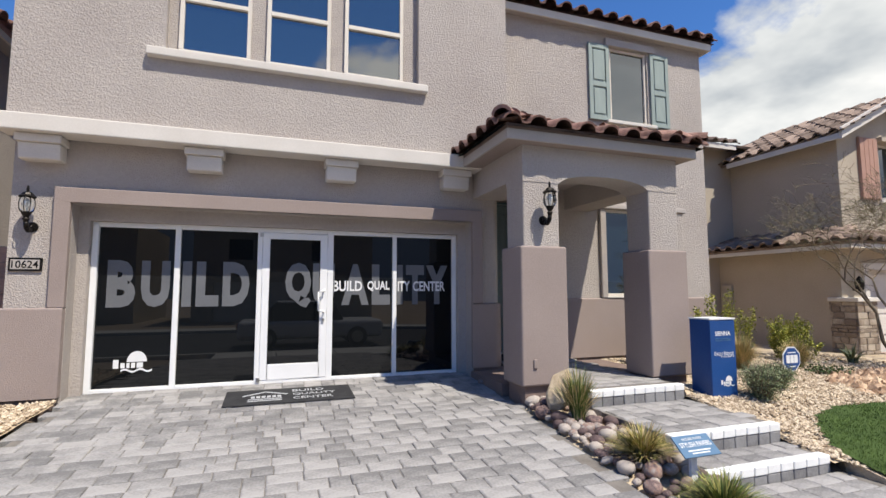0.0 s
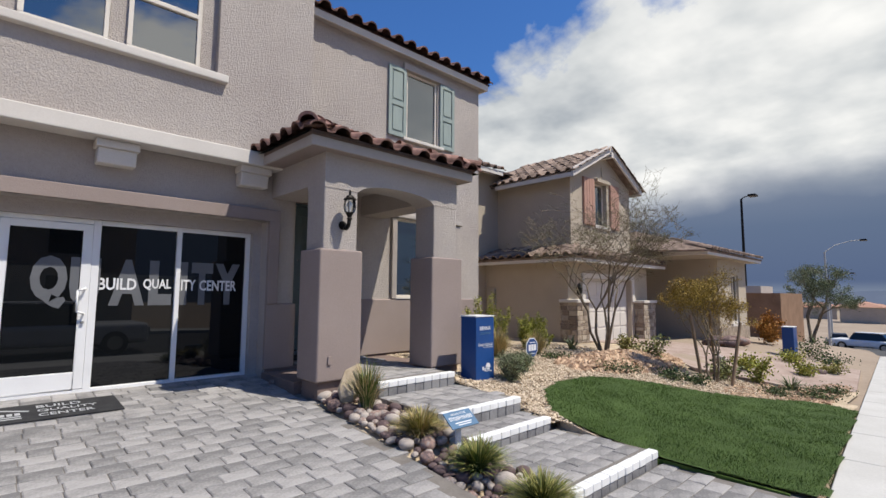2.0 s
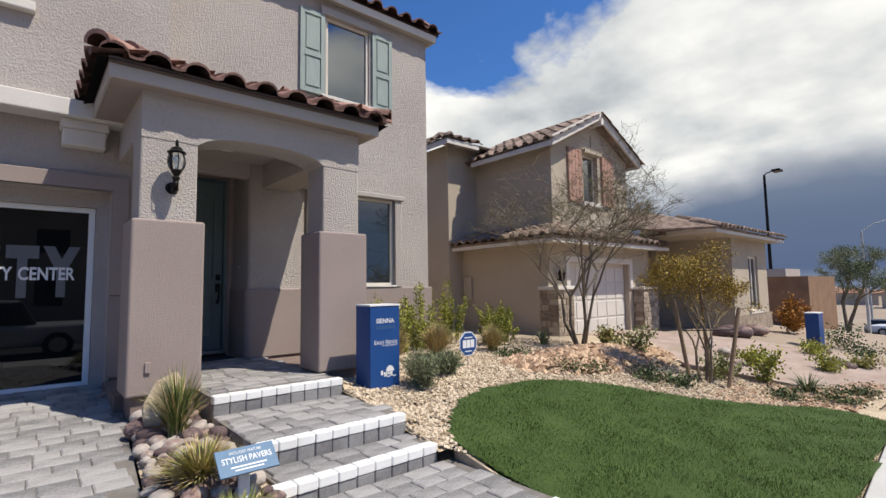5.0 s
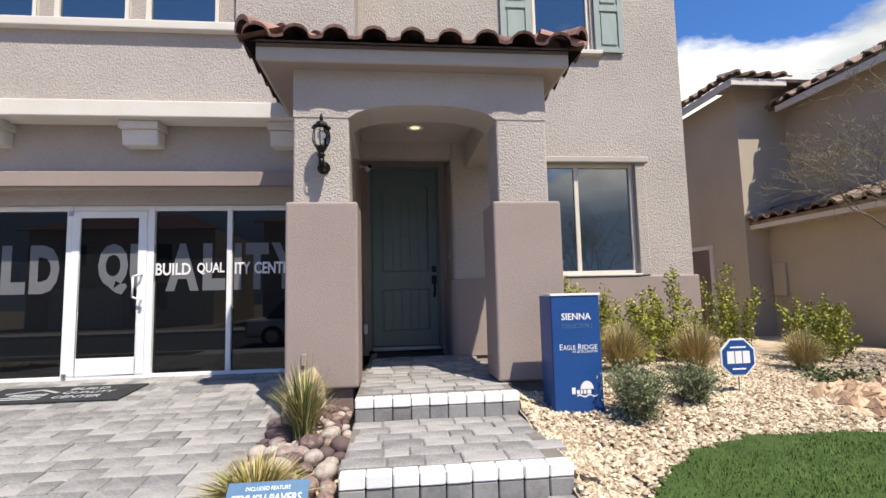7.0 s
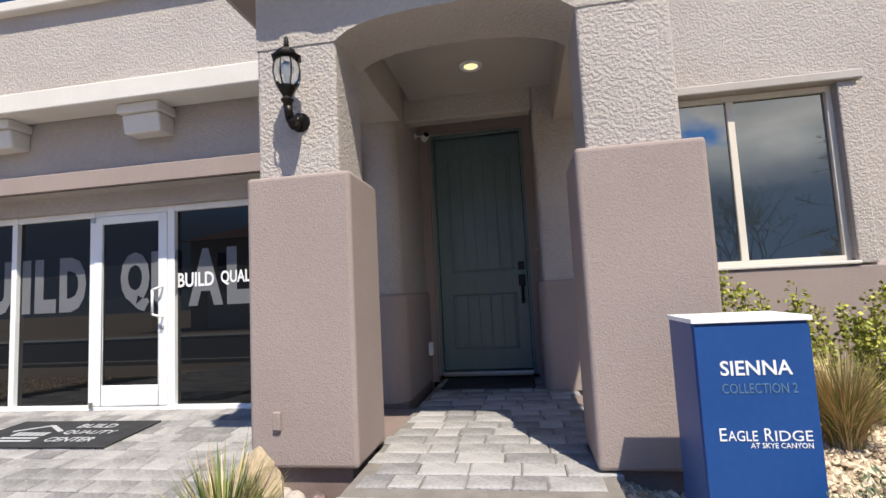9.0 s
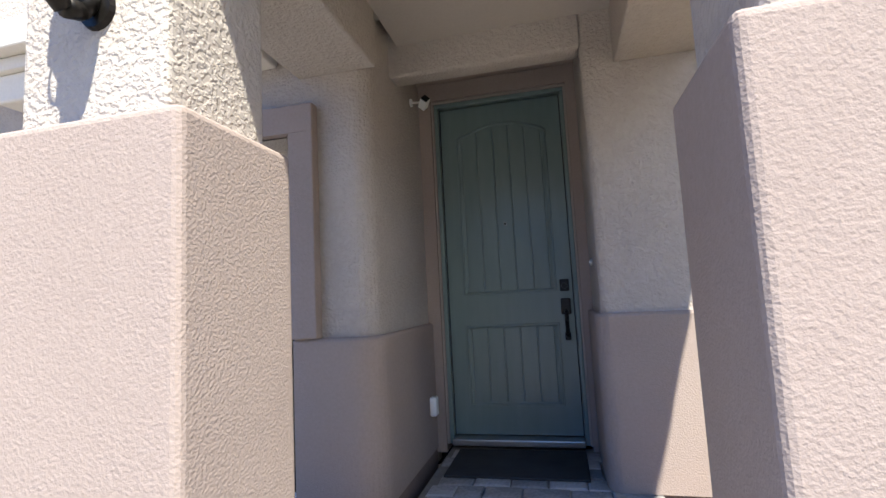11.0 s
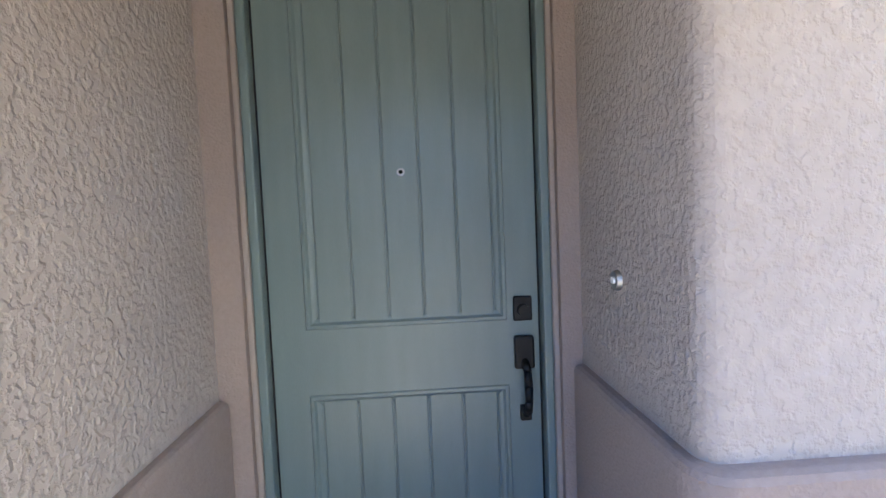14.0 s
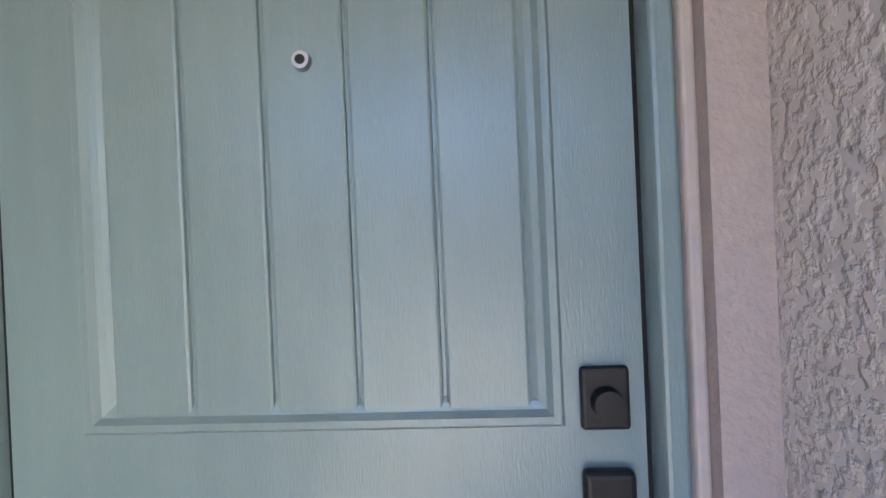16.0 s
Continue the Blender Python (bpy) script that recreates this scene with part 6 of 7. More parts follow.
part("wall", joined(wall_y(NX0, 12.6, NY, NY + 0.2, -0.7, 1.88, [(8.60, 11.45, -0.7, 1.42)])), NWALL, nb, "tan stucco garage front")
part("wall", boxes((NX0, NX0 + 0.2, NY + 0.2, 2.2, -0.7, 1.88)), NWALL, nb, "tan stucco garage side wall")
part("wall", boxes((7.3, 7.5, 2.2, 12.0, -0.7, 4.75)), NWALL, nb, "tan stucco main block")
part("wall", boxes((7.5, 14.0, 2.2, 2.4, -0.7, 4.75)), NWALL, nb, "tan stucco main block")
# gabled upper wing
bm = bmesh.new()
gz, ga = 4.42, 5.33
GXA, GXB, GYF = 8.36, 11.98, -0.42
win = (9.75, 10.45, 3.05, 4.35)
for d in wall_y(GXA, GXB, GYF, GYF + 0.2, 1.9, gz, [win]):
    box(bm, *d)
v = [bm.verts.new((x, y, z)) for y in (GYF, GYF + 0.2) for x, z in ((GXA, gz), (GXB, gz), ((GXA + GXB) / 2, ga))]
for f in ((0, 1, 2), (5, 4, 3), (0, 2, 5, 3), (2, 1, 4, 5)):
    bm.faces.new([v[i] for i in f])
bmesh.ops.recalc_face_normals(bm, faces=bm.faces)
part("wall", bm, NWALL, nb, "tan stucco gable wall")
part("wall", boxes((GXA, GXA + 0.2, GYF + 0.2, 2.2, 1.9, gz + 0.05)), NWALL, nb, "tan stucco wing side")
part("wall", boxes((GXB - 0.2, GXB, GYF + 0.2, 2.2, 1.9, gz + 0.05)), NWALL, nb, "tan stucco wing side")
nw = part("window", joined([(win[0], win[1], GYF + 0.13, GYF + 0.19, win[2], win[2] + 0.05), (win[0], win[1], GYF + 0.13, GYF + 0.19, win[3] - 0.05, win[3]), (win[0], win[0] + 0.05, GYF + 0.13, GYF + 0.19, win[2], win[3]), (win[1] - 0.05, win[1], GYF + 0.13, GYF + 0.19, win[2], win[3])]), VINYL, nb, "almond framed upper window")
part("pane", boxes((win[0], win[1], GYF + 0.15, GYF + 0.16, win[2], win[3])), BLUEPANE, nw)
part("sill", boxes((win[0] - 0.1, win[1] + 0.1, GYF - 0.06, GYF, win[2] - 0.1, win[2])), TRIMW, nw)
part("lintel", boxes((win[0] - 0.05, win[1] + 0.05, GYF - 0.12, GYF, win[3], win[3] + 0.1)), NWALL, nb)
for a, b in ((9.02, 9.62), (10.60, 11.15)):
    sh = part("shutter", boxes((a, b, GYF - 0.05, GYF - 0.002, 3.0, 4.4)), SALMON, nb, "salmon board shutter")
    for i in range(4):
        wd = (b - a) / 4
        part("board", boxes((a + wd * i + 0.006, a + wd * (i + 1) - 0.006, GYF - 0.065, GYF - 0.051, 3.02, 4.38)), SALMON, sh)
# gable rakes and brackets
mx = (GXA + GXB) / 2
for sx, ex in ((-1, GXA - 0.35), (1, GXB + 0.24)):
    bm = bmesh.new()
    slope = (ga - gz) / ((GXB - GXA) / 2)
    z_e = ga + 0.06 - slope * abs(ex - mx)
    qa, qb = [[bm.verts.new(p) for p in ((mx, yy, ga - 0.07), (ex, yy, z_e - 0.13), (ex, yy, z_e + 0.11), (mx, yy, ga + 0.17))] for yy in (GYF - 0.33, GYF - 0.27)]
    bm.faces.new(qa)
    bm.faces.new(qb[::-1])
    for i in range(4):
        bm.faces.new((qa[i], qb[i], qb[(i + 1) % 4], qa[(i + 1) % 4]))
    bmesh.ops.recalc_face_normals(bm, faces=bm.faces[:])
    part("rake_board", bm, TRIMW, nb)
    part("roof", solid_roof([(mx, GYF - 0.26, ga + 0.07), (ex, GYF - 0.26, z_e + 0.01), (ex, 2.4, z_e + 0.01), (mx, 4.0, ga + 0.07)], 1), TILEJ, nb, "brown tile roof slope")
    part("eave_fascia", boxes((ex - 0.02, ex + 0.02, GYF - 0.28, 2.0, z_e - 0.12, z_e)), TRIMW, nb)
part("bracket", boxes((mx - 0.06, mx + 0.06, GYF - 0.38, GYF, ga - 0.22, ga - 0.06)), TRIMW, nb)
part("vent_cross", boxes((mx - 0.03, mx + 0.03, GYF - 0.03, GYF - 0.002, ga - 0.75, ga - 0.45)), NWALL, nb)


def tile_field(origin, along, up, w, ln, name="roof_tiles", keep=lambda u, v: True):
    """S-tile courses on a slope as one joined part."""
    along, up = Vector(along).normalized(), Vector(up).normalized()
    nrm = along.cross(up)
    pcs = []
    nu, nv = max(1, int(w / 0.30)), max(1, int(ln / 0.36))
    for j in range(nv):
        for i in range(nu):
            if not keep((i + 0.5) * w / nu, j * ln / nv):
                continue
            o = Vector(origin) + along * (i + 0.5) * w / nu + up * (j * ln / nv)
            rr = rnd.uniform(0, 0.012)
            pts = []
            for t_, lift in ((-0.03, 0.03), (ln / nv, 0.0)):
                for px, pz in ((-0.15, 0.01), (-0.11, 0.07), (-0.05, 0.09), (0.01, 0.07), (0.05, 0.01), (0.15, 0.01)):
                    p = o + along * px + up * t_ + nrm * (pz + lift + rr)
                    pts.append(tuple(p))
            k = 6
            pts += [tuple(Vector(pts[m]) - nrm * 0.035) for m in range(6)]
            pcs.append((pts, [(m, m + 1, k + m + 1, k + m) for m in range(5)] + [(12 + m, 13 + m, m + 1, m) for m in range(5)]))
    vs, fs_ = [], []
    for v_, f_ in pcs:
        b = len(vs)
        vs += v_
        fs_ += [tuple(b + i for i in q) for q in f_]
    me = bpy.data.meshes.new(name)
    me.from_pydata(vs, [], fs_)
    me.materials.append(TILEJ)
    ob = new(name, me)
    ob.parent = nb
    ob.matrix_parent_inverse = nb.matrix_world.inverted()
    tagged(ob, "weathered brown clay tiles", "", "", "stuff")


sl = (ga - gz) / ((GXB - GXA) / 2)
hyp = math.hypot(1, sl)
zl = ga + 0.08 - sl * (mx - (GXA - 0.35))
tile_field((GXA - 0.37, 2.4, zl), (0, -1, 0), (1 / hyp, 0, sl / hyp), 2.4 - (GYF - 0.42), (mx - GXA + 0.35) * hyp)
tile_field((GXB + 0.37, GYF - 0.42, zl), (0, 1, 0), (-1 / hyp, 0, sl / hyp), 2.8, (mx - GXA + 0.35) * hyp)
# main roof behind
part("roof", solid_roof([(6.9, 1.75, 4.76), (14.4, 1.75, 4.76), (12.5, 5.0, 5.9), (9.0, 5.0, 5.9)], 1), TILEJ, nb, "brown tile main roof")
part("roof", solid_roof([(6.9, 1.75, 4.76), (9.0, 5.0, 5.9), (9.0, 9.0, 5.9), (6.9, 12.0, 4.76)], 1), TILEJ, nb, "brown tile main roof")
part("eave_fascia", boxes((6.88, 8.05, 1.73, 1.77, 4.62, 4.75)), TRIMW, nb)
part("eave_fascia", boxes((6.88, 6.92, 1.77, 12.0, 4.62, 4.75)), TRIMW, nb)
tile_field((6.86, 1.72, 4.77), (1, 0, 0), (0, 0.943, 0.331), 1.3, 1.4, keep=lambda u, v: u > 0.62 * v)
tile_field((6.86, 6.0, 4.77), (0, -1, 0), (0.88, 0, 0.475), 4.25, 0.8, keep=lambda u, v: 4.25 - u > 1.35 * v)
# garage skirt roof
ZE = 1.86
part("soffit", boxes((7.42, 13.0, -1.08, NY, ZE - 0.02, ZE)), NWALL, nb)
part("soffit", boxes((7.42, NX0, NY, 2.2, ZE - 0.02, ZE)), NWALL, nb)
part("eave_fascia", boxes((7.40, 13.0, -1.12, -1.08, ZE - 0.04, ZE + 0.09)), TRIMW, nb)
part("eave_fascia", boxes((7.40, 7.44, -1.08, 2.2, ZE - 0.04, ZE + 0.09)), TRIMW, nb)
part("roof", solid_roof([(7.38, -1.14, ZE + 0.1), (GXA, -0.35, ZE + 0.44), (GXA, 2.2, ZE + 0.44), (7.38, 2.2, ZE + 0.1)], 1), TILEJ, nb, "brown tile skirt roof")
part("roof", solid_roof([(7.38, -1.14, ZE + 0.1), (13.0, -1.14, ZE + 0.1), (13.0, 0.9, ZE + 0.8), (GXA, -0.35, ZE + 0.44)], 1), TILEJ, nb, "brown tile skirt roof")
tile_field((7.36, 2.2, ZE + 0.11), (0, -1, 0), (0.945, 0, 0.327), 3.3, 1.05, keep=lambda u, v: 3.3 - u > 0.8 * v)
tile_field((7.42, -1.16, ZE + 0.11), (1, 0, 0), (0, 0.945, 0.327), 5.5, 0.8, keep=lambda u, v: u > 1.1 * v)
# garage door: sections with raised panels
gdn = part("garage_door", boxes((8.60, 11.45, NY + 0.16, NY + 0.2, -0.7, 1.42)), TRIMW, nb, "cream sectional garage door")
for r_ in range(4):
    for c_ in range(6):
        x0 = 8.64 + 0.467 * c_
        z0 = -0.42 + 0.455 * r_
        part("panel", boxes((x0, x0 + 0.43, NY + 0.145, NY + 0.158, z0, z0 + 0.40), bevel=0.008, segments=1), TRIMW, gdn)
part("trim", boxes((8.46, 11.59, NY - 0.05, NY, 1.42, 1.56)), TRIMW, nb, "cream garage surround")
part("trim", boxes((8.46, 8.60, NY - 0.05, NY, 0.75, 1.42)), TRIMW, nb, "cream garage surround")
part("trim", boxes((11.45, 11.59, NY - 0.05, NY, 0.75, 1.42)), TRIMW, nb, "cream garage surround")


def stone_pier(x0, x1, y0, y1, z0, z1):
    pier = part("stone_pier", boxes((x0 + 0.02, x1 - 0.02, y0 + 0.02, y1, z0, z1)), STONE, nb, "stacked ledger-stone pier")
    z = z0
    while z < z1 - 0.02:
        h = min(rnd.choice((0.07, 0.10, 0.13)), z1 - z)
        x = x0
        while x < x1 - 0.02:
            wd = min(rnd.uniform(0.12, 0.32), x1 - x)
            part("stone", boxes((x + 0.004, x + wd - 0.004, y0 - rnd.uniform(0, 0.02), y0 + 0.03, z + 0.004, z + h - 0.004), bevel=0.008, segments=1), STONE, pier)
            x += wd
        y = y0 + 0.03
        while y < y1 - 0.02:
            wd = min(rnd.uniform(0.12, 0.3), y1 - y)
            part("stone", boxes((x0 - rnd.uniform(0, 0.02), x0 + 0.03, y + 0.004, y + wd - 0.004, z + 0.004, z + h - 0.004), bevel=0.008, segments=1), STONE, pier)
            y += wd
        z += h
    part("cap", boxes((x0 - 0.05, x1 + 0.05, y0 - 0.05, y1, z1, z1 + 0.08), bevel=0.01, segments=1), TRIMW, pier, "cream cap stone")


stone_pier(NX0 - 0.06, NX0 + 0.55, NY - 0.30, NY + 0.22, -0.75, 0.76)
stone_pier(11.65, 12.5, NY - 0.30, NY, -0.8, 0.72)
bm = bmesh.new()
lathe(bm, [(0.03, 0), (0.07, 0.06), (0.09, 0.2), (0.05, 0.28), (0.01, 0.33)], (8.15, NY - 0.13, 0.95), 8)
rod(bm, (8.15, NY, 1.0), (8.15, NY - 0.13, 0.98), 0.02, 0.02, 6)
part("wall_lantern", bm, BRONZE, nb)
part("meter_panel", soften(boxes((NX0 - 0.07, NX0 - 0.001, 1.82, 2.12, 0.50, 1.13)), 0.012, 2), NWALL, nb, "tan painted electric meter panel")
sd = part("side_door", boxes((7.27, 7.299, 3.30, 4.20, -0.5, 1.52)), FOUND, nb, "brown side door")
part("casing", joined([(7.25, 7.298, 3.20, 3.295, -0.5, 1.62), (7.25, 7.298, 3.295, 4.3, 1.525, 1.62)]), TRIMW, sd)
# single-storey wing further along
part("wall", joined(wall_y(15.3, 18.6, -2.0, -1.8, -1.3, 2.3, [(16.75, 17.65, -0.05, 1.75)])), NWALL, nb, "tan stucco wing wall")
part("wall", boxes((15.3, 15.5, -1.8, 3.0, -1.3, 2.3)), NWALL, nb, "tan stucco wing wall")
part("wall", boxes((12.4, 15.5, 0.6, 0.8, -1.2, 2.3)), NWALL, nb, "tan stucco wing wall")
part("wall", boxes((18.4, 18.6, -1.8, 3, -1.3, 2.3)), NWALL, nb, "tan stucco wing wall")
nw2 = part("window", joined([(16.75, 17.65, -1.93, -1.86, -0.05, 0.02), (16.75, 17.65, -1.93, -1.86, 1.68, 1.75), (16.75, 16.82, -1.93, -1.86, 0.02, 1.68), (17.58, 17.65, -1.93, -1.86, 0.02, 1.68), (17.17, 17.23, -1.93, -1.86, 0.02, 1.68)]), VINYL, nb, "almond framed window")
part("pane", boxes((16.75, 17.65, -1.9, -1.89, -0.05, 1.75)), BLUEPANE, nw2)
part("sill", boxes((16.6, 17.8, -2.06, -2.0, -0.17, -0.05)), TRIMW, nw2)
part("stone_base", boxes((15.25, 18.65, -2.06, -2.001, -1.3, -0.15)), STONE, nb)
part("eave_fascia", boxes((12.9, 19.0, -2.47, -2.42, 2.26, 2.39)), TRIMW, nb)
part("eave_fascia", boxes((12.9, 12.95, -2.42, -1.1, 2.26, 2.39)), TRIMW, nb)
part("eave_fascia", boxes((18.96, 19.0, -2.42, 3.0, 2.26, 2.39)), TRIMW, nb)
part("soffit", boxes((12.95, 18.96, -2.42, 0.6, 2.28, 2.30)), NWALL, nb)
part("roof", solid_roof([(12.86, -2.5, 2.4), (19.05, -2.5, 2.4), (16.6, -0.1, 3.2), (13.2, -0.1, 3.2)], 1), TILEJ, nb, "brown tile wing roof")
part("roof", solid_roof([(19.05, -2.5, 2.4), (19.05, 3.0, 2.4), (16.6, 1.5, 3.2), (16.6, -0.1, 3.2)], 1), TILEJ, nb, "brown tile wing roof")
part("roof", solid_roof([(12.86, -2.5, 2.4), (13.2, -0.1, 3.2), (13.2, 1.5, 3.2), (12.0, 1.5, 2.9), (12.0, -1.1, 2.4)], 1), TILEJ, nb, "brown tile wing roof")
tile_field((12.9, -2.53, 2.41), (1, 0, 0), (0, 0.949, 0.316), 6.1, 0.8, keep=lambda u, v: 6.1 - u > v)
tile_field((13.9, -1.7, 2.66), (1, 0, 0), (0, 0.949, 0.316), 3.9, 0.8)
part("foundation", boxes((NX0 - 0.02, NX0 + 0.2, NY - 0.01, 2.2, -0.75, -0.25)), NWALL, nb)
# paved drive next door
bed("driveway_neighbour", [(8.6, -0.7), (11.6, -0.7), (11.9, -3.3), (13.0, -5.9), (8.4, -6.3), (7.6, -5.4), (6.9, -4.0), (9.2, -2.0)], mottled("tan_pavers", (0.30, 0.22, 0.18), (0.42, 0.33, 0.28), 3, 14, 0.9, 0.4, 22, 0.006), "reddish tan paver driveway next door", "driveway", lambda x, y: ground_z(x, y) + 0.015)
k2 = thing("sign_box", (13.7, -4.3, ground_z(13.7, -4.3)), "tall blue sign box in front of the house next door", "sign")
zk = ground_z(13.7, -4.3) - 0.03
part("body", soften(boxes((13.48, 13.92, -4.44, -4.16, zk, zk + 0.82)), 0.004, 1), BLUEP, k2)
part("top", boxes((13.47, 13.93, -4.45, -4.15, zk + 0.82, zk + 0.84)), WHITEP, k2)
for i, (x, y, s_) in enumerate(((8.9, -3.9, 0.16), (9.3, -4.4, 0.2), (12.5, -2.6, 0.25), (12.9, -2.9, 0.3), (13.3, -2.5, 0.28), (14.0, -2.9, 0.3), (12.2, -4.7, 0.2), (11.2, -5.2, 0.18), (14.6, -2.5, 0.26), (10.6, -5.4, 0.16))):
    ob = new("landscape_rock", stone_mesh(300 + i, 0.55, 0.35))
    ob.matrix_world = Matrix.Translation((x, y, ground_z(x, y) + s_ * 0.25)) @ pose(0, 0, 0, 4, 3, 57 * i) @ Matrix.Scale(s_, 4)
    tagged(ob, "pale grey landscape rock in the bed", "rock", "landscape rocks next door")

# ---------------------------------------------------------------- down the street
def lamp_post(x, y, h, arm, label):
    z = ground_z(x, y) - 0.1
    lp = thing("street_lamp", (x, y, z), label, "street lamp", "street lamps")
    bm = bmesh.new()
    rod(bm, (x, y, z), (x, y, z + h), 0.10, 0.06, 12)
    part("pole", bm, BRONZE if arm < 0.8 else CONC, lp)
    bm = bmesh.new()
    pts = [(0, 0), (arm * 0.3, 0.22 * arm), (arm * 0.7, 0.34 * arm), (arm, 0.36 * arm)]
    for a, b in zip(pts, pts[1:]):
        rod(bm, (x + a[0] * 0.5, y - a[0] * 0.85, z + h + a[1]), (x + b[0] * 0.5, y - b[0] * 0.85, z + h + b[1]), 0.035, 0.03, 6)
    part("arm", bm, BRONZE if arm < 0.8 else CONC, lp)
    ax, ay, az = x + arm * 0.5, y - arm * 0.85, z + h + 0.36 * arm
    part("head", soften(boxes((ax - 0.3, ax + 0.3, ay - 0.3, ay + 0.1, az - 0.06, az + 0.06)), 0.03, 2), BRONZE, lp)


lamp_post(28.0, 0.4, 8.0, 0.5, "dark street lamp rising behind the roofs")
lamp_post(42.0, -1.3, 7.0, 2.4, "grey street lamp with a curved arm")
lamp_post(60.0, 1.0, 7.0, 2.0, "grey street lamp with a curved arm")


def car(x, y, turn, paint, label):
    """A plain parked saloon: body, cabin, glass, wheels and lights."""
    z = ground_z(x, -7.0) - 0.14 if y < -8.5 else ground_z(x, y) - 0.02
    root = thing("car", (x, y, z), label, "car", "parked cars")
    M = Matrix.Translation((x, y, z)) @ pose(0, 0, 0, 0, 0, turn)

    def put(name, bm, mat, parent=root, lab=""):
        bmesh.ops.transform(bm, matrix=M, verts=bm.verts)
        return part(name, bm, mat, parent, lab)

    bm = boxes((-2.25, 2.25, -0.9, 0.9, 0.28, 0.85))
    soften(bm, 0.14, 3)
    put("body", bm, paint)
    bm = boxes((-1.7, 1.0, -0.8, 0.8, 0.8, 1.42))
    for v in bm.verts:
        if v.co.z > 1.2:
            v.co.x *= 0.68
            v.co.y *= 0.82
    soften(bm, 0.08, 3)
    put("cabin", bm, PANE)
    bm = boxes((-1.1, 0.6, -0.64, 0.64, 1.40, 1.46))
    soften(bm, 0.03, 2)
    put("roof", bm, paint)
    for wx in (-1.4, 1.4):
        for wy in (-0.86, 0.86):
            bm = bmesh.new()
            rod(bm, (wx, wy - 0.1, 0.32), (wx, wy + 0.1, 0.32), 0.32, 0.32, 18)
            tyre = put("tyre", bm, BLACKP)
            bm = bmesh.new()
            rod(bm, (wx, wy - 0.11, 0.32), (wx, wy + 0.11, 0.32), 0.19, 0.19, 14)
            put("rim", bm, STEEL, tyre)
    for wy in (-0.65, 0.65):
        put("tail_light", boxes((-2.27, -2.2, wy - 0.18, wy + 0.18, 0.62, 0.78)), SALMON)
        put("headlight", boxes((2.2, 2.27, wy - 0.18, wy + 0.18, 0.58, 0.72)), WPRINT)


CARW = mottled("white_car_paint", (0.7, 0.7, 0.7), (0.78, 0.78, 0.78), 2, 20, 0.25, 0.0)
CARD = mottled("grey_car_paint", (0.06, 0.06, 0.065), (0.09, 0.09, 0.095), 2, 20, 0.25, 0.0, spec=0.6)
car(50.0, -2.6, 75, CARW, "white saloon car parked down the street")
car(57.0, 0.2, 10, CARD, "dark grey car parked down the street")
car(64.0, -1.0, 15, CARD, "dark grey car parked down the street")
car(60.0, -3.4, 40, CARW, "white car parked down the street")
car(-2.0, -11.2, 0, CARW, "white car parked at the kerb across the street")
bed("road_side", [(24.0, -3.6), (70.0, 3.0), (70.0, -8.0), (24.0, -8.6)], ASPH, "grey asphalt side road", "road", lambda x, y: ground_z(x, -7.0) - 0.0, 0.05)
bw = thing("block_wall", (24.0, -0.7, -2.4), "brown block building beyond the house next door", "building")
part("wall", boxes((22.0, 26.5, -2.45, 1.0, -2.4, 1.10)), mottled("brown_block", (0.20, 0.12, 0.075), (0.29, 0.18, 0.115), 2, 20, 0.9, 0.3, 20, 0.01), bw)
part("parapet", boxes((21.9, 24.0, -1.75, 1.05, 1.10, 1.42)), GREIGE, bw)
# the valley: pale roofs and a row of far houses
TERRA = mottled("terracotta_roof", (0.27, 0.13, 0.085), (0.42, 0.24, 0.17), 0.3, 3, 0.9, 0.0, vary=0.6)
for i in range(80):
    fx, fy = rnd.uniform(110, 480), rnd.uniform(-20, 130)
    zf = sheet_z(fx, fy)
    w_, d_, h_ = rnd.uniform(8, 16), rnd.uniform(7, 12), rnd.uniform(2.6, 4.2)
    fh = thing("far_house", (fx, fy, zf), "tiny tan house with a red-brown roof in the valley", "house", "far houses in the valley")
    part("wall", boxes((fx, fx + w_, fy, fy + d_, zf - 0.5, zf + h_)), NWALL, fh)
    bm = bmesh.new()
    v = [bm.verts.new(p) for p in ((fx - 0.5, fy - 0.5, zf + h_), (fx + w_ + 0.5, fy - 0.5, zf + h_), (fx + w_ + 0.5, fy + d_ + 0.5, zf + h_), (fx - 0.5, fy + d_ + 0.5, zf + h_), (fx + w_ * 0.3, fy + d_ / 2, zf + h_ + 1.4), (fx + w_ * 0.7, fy + d_ / 2, zf + h_ + 1.4))]
    for f in ((0, 1, 5, 4), (1, 2, 5), (2, 3, 4, 5), (3, 0, 4), (3, 2, 1, 0)):
        bm.faces.new([v[k] for k in f])
    part("roof", bm, TERRA, fh)
# mountains on the horizon; distance haze is painted into their blue colour
MTN = mottled("hazy_mountain", (0.10, 0.13, 0.18), (0.15, 0.18, 0.23), 0.002, 0.02, 1.0, 0.0)
bm = bmesh.new()
prev = None
for i in range(121):
    a = 2 * math.pi * i / 120
    h = 16 + 34 * max(0.0, noise.noise((math.cos(a) * 3.1, math.sin(a) * 3.1, 0.3))) + 14 * abs(noise.noise((math.cos(a) * 11, math.sin(a) * 11, 2.0)))
    row = [bm.verts.new((880 * math.cos(a), 880 * math.sin(a), -40)), bm.verts.new((960 * math.cos(a), 960 * math.sin(a), h - 8))]
    if prev:
        bm.faces.new((prev[0], row[0], row[1], prev[1]))
    prev = row
setting("backdrop", bm, MTN, "hazy blue desert mountains on the horizon", "mountains", smooth=True)
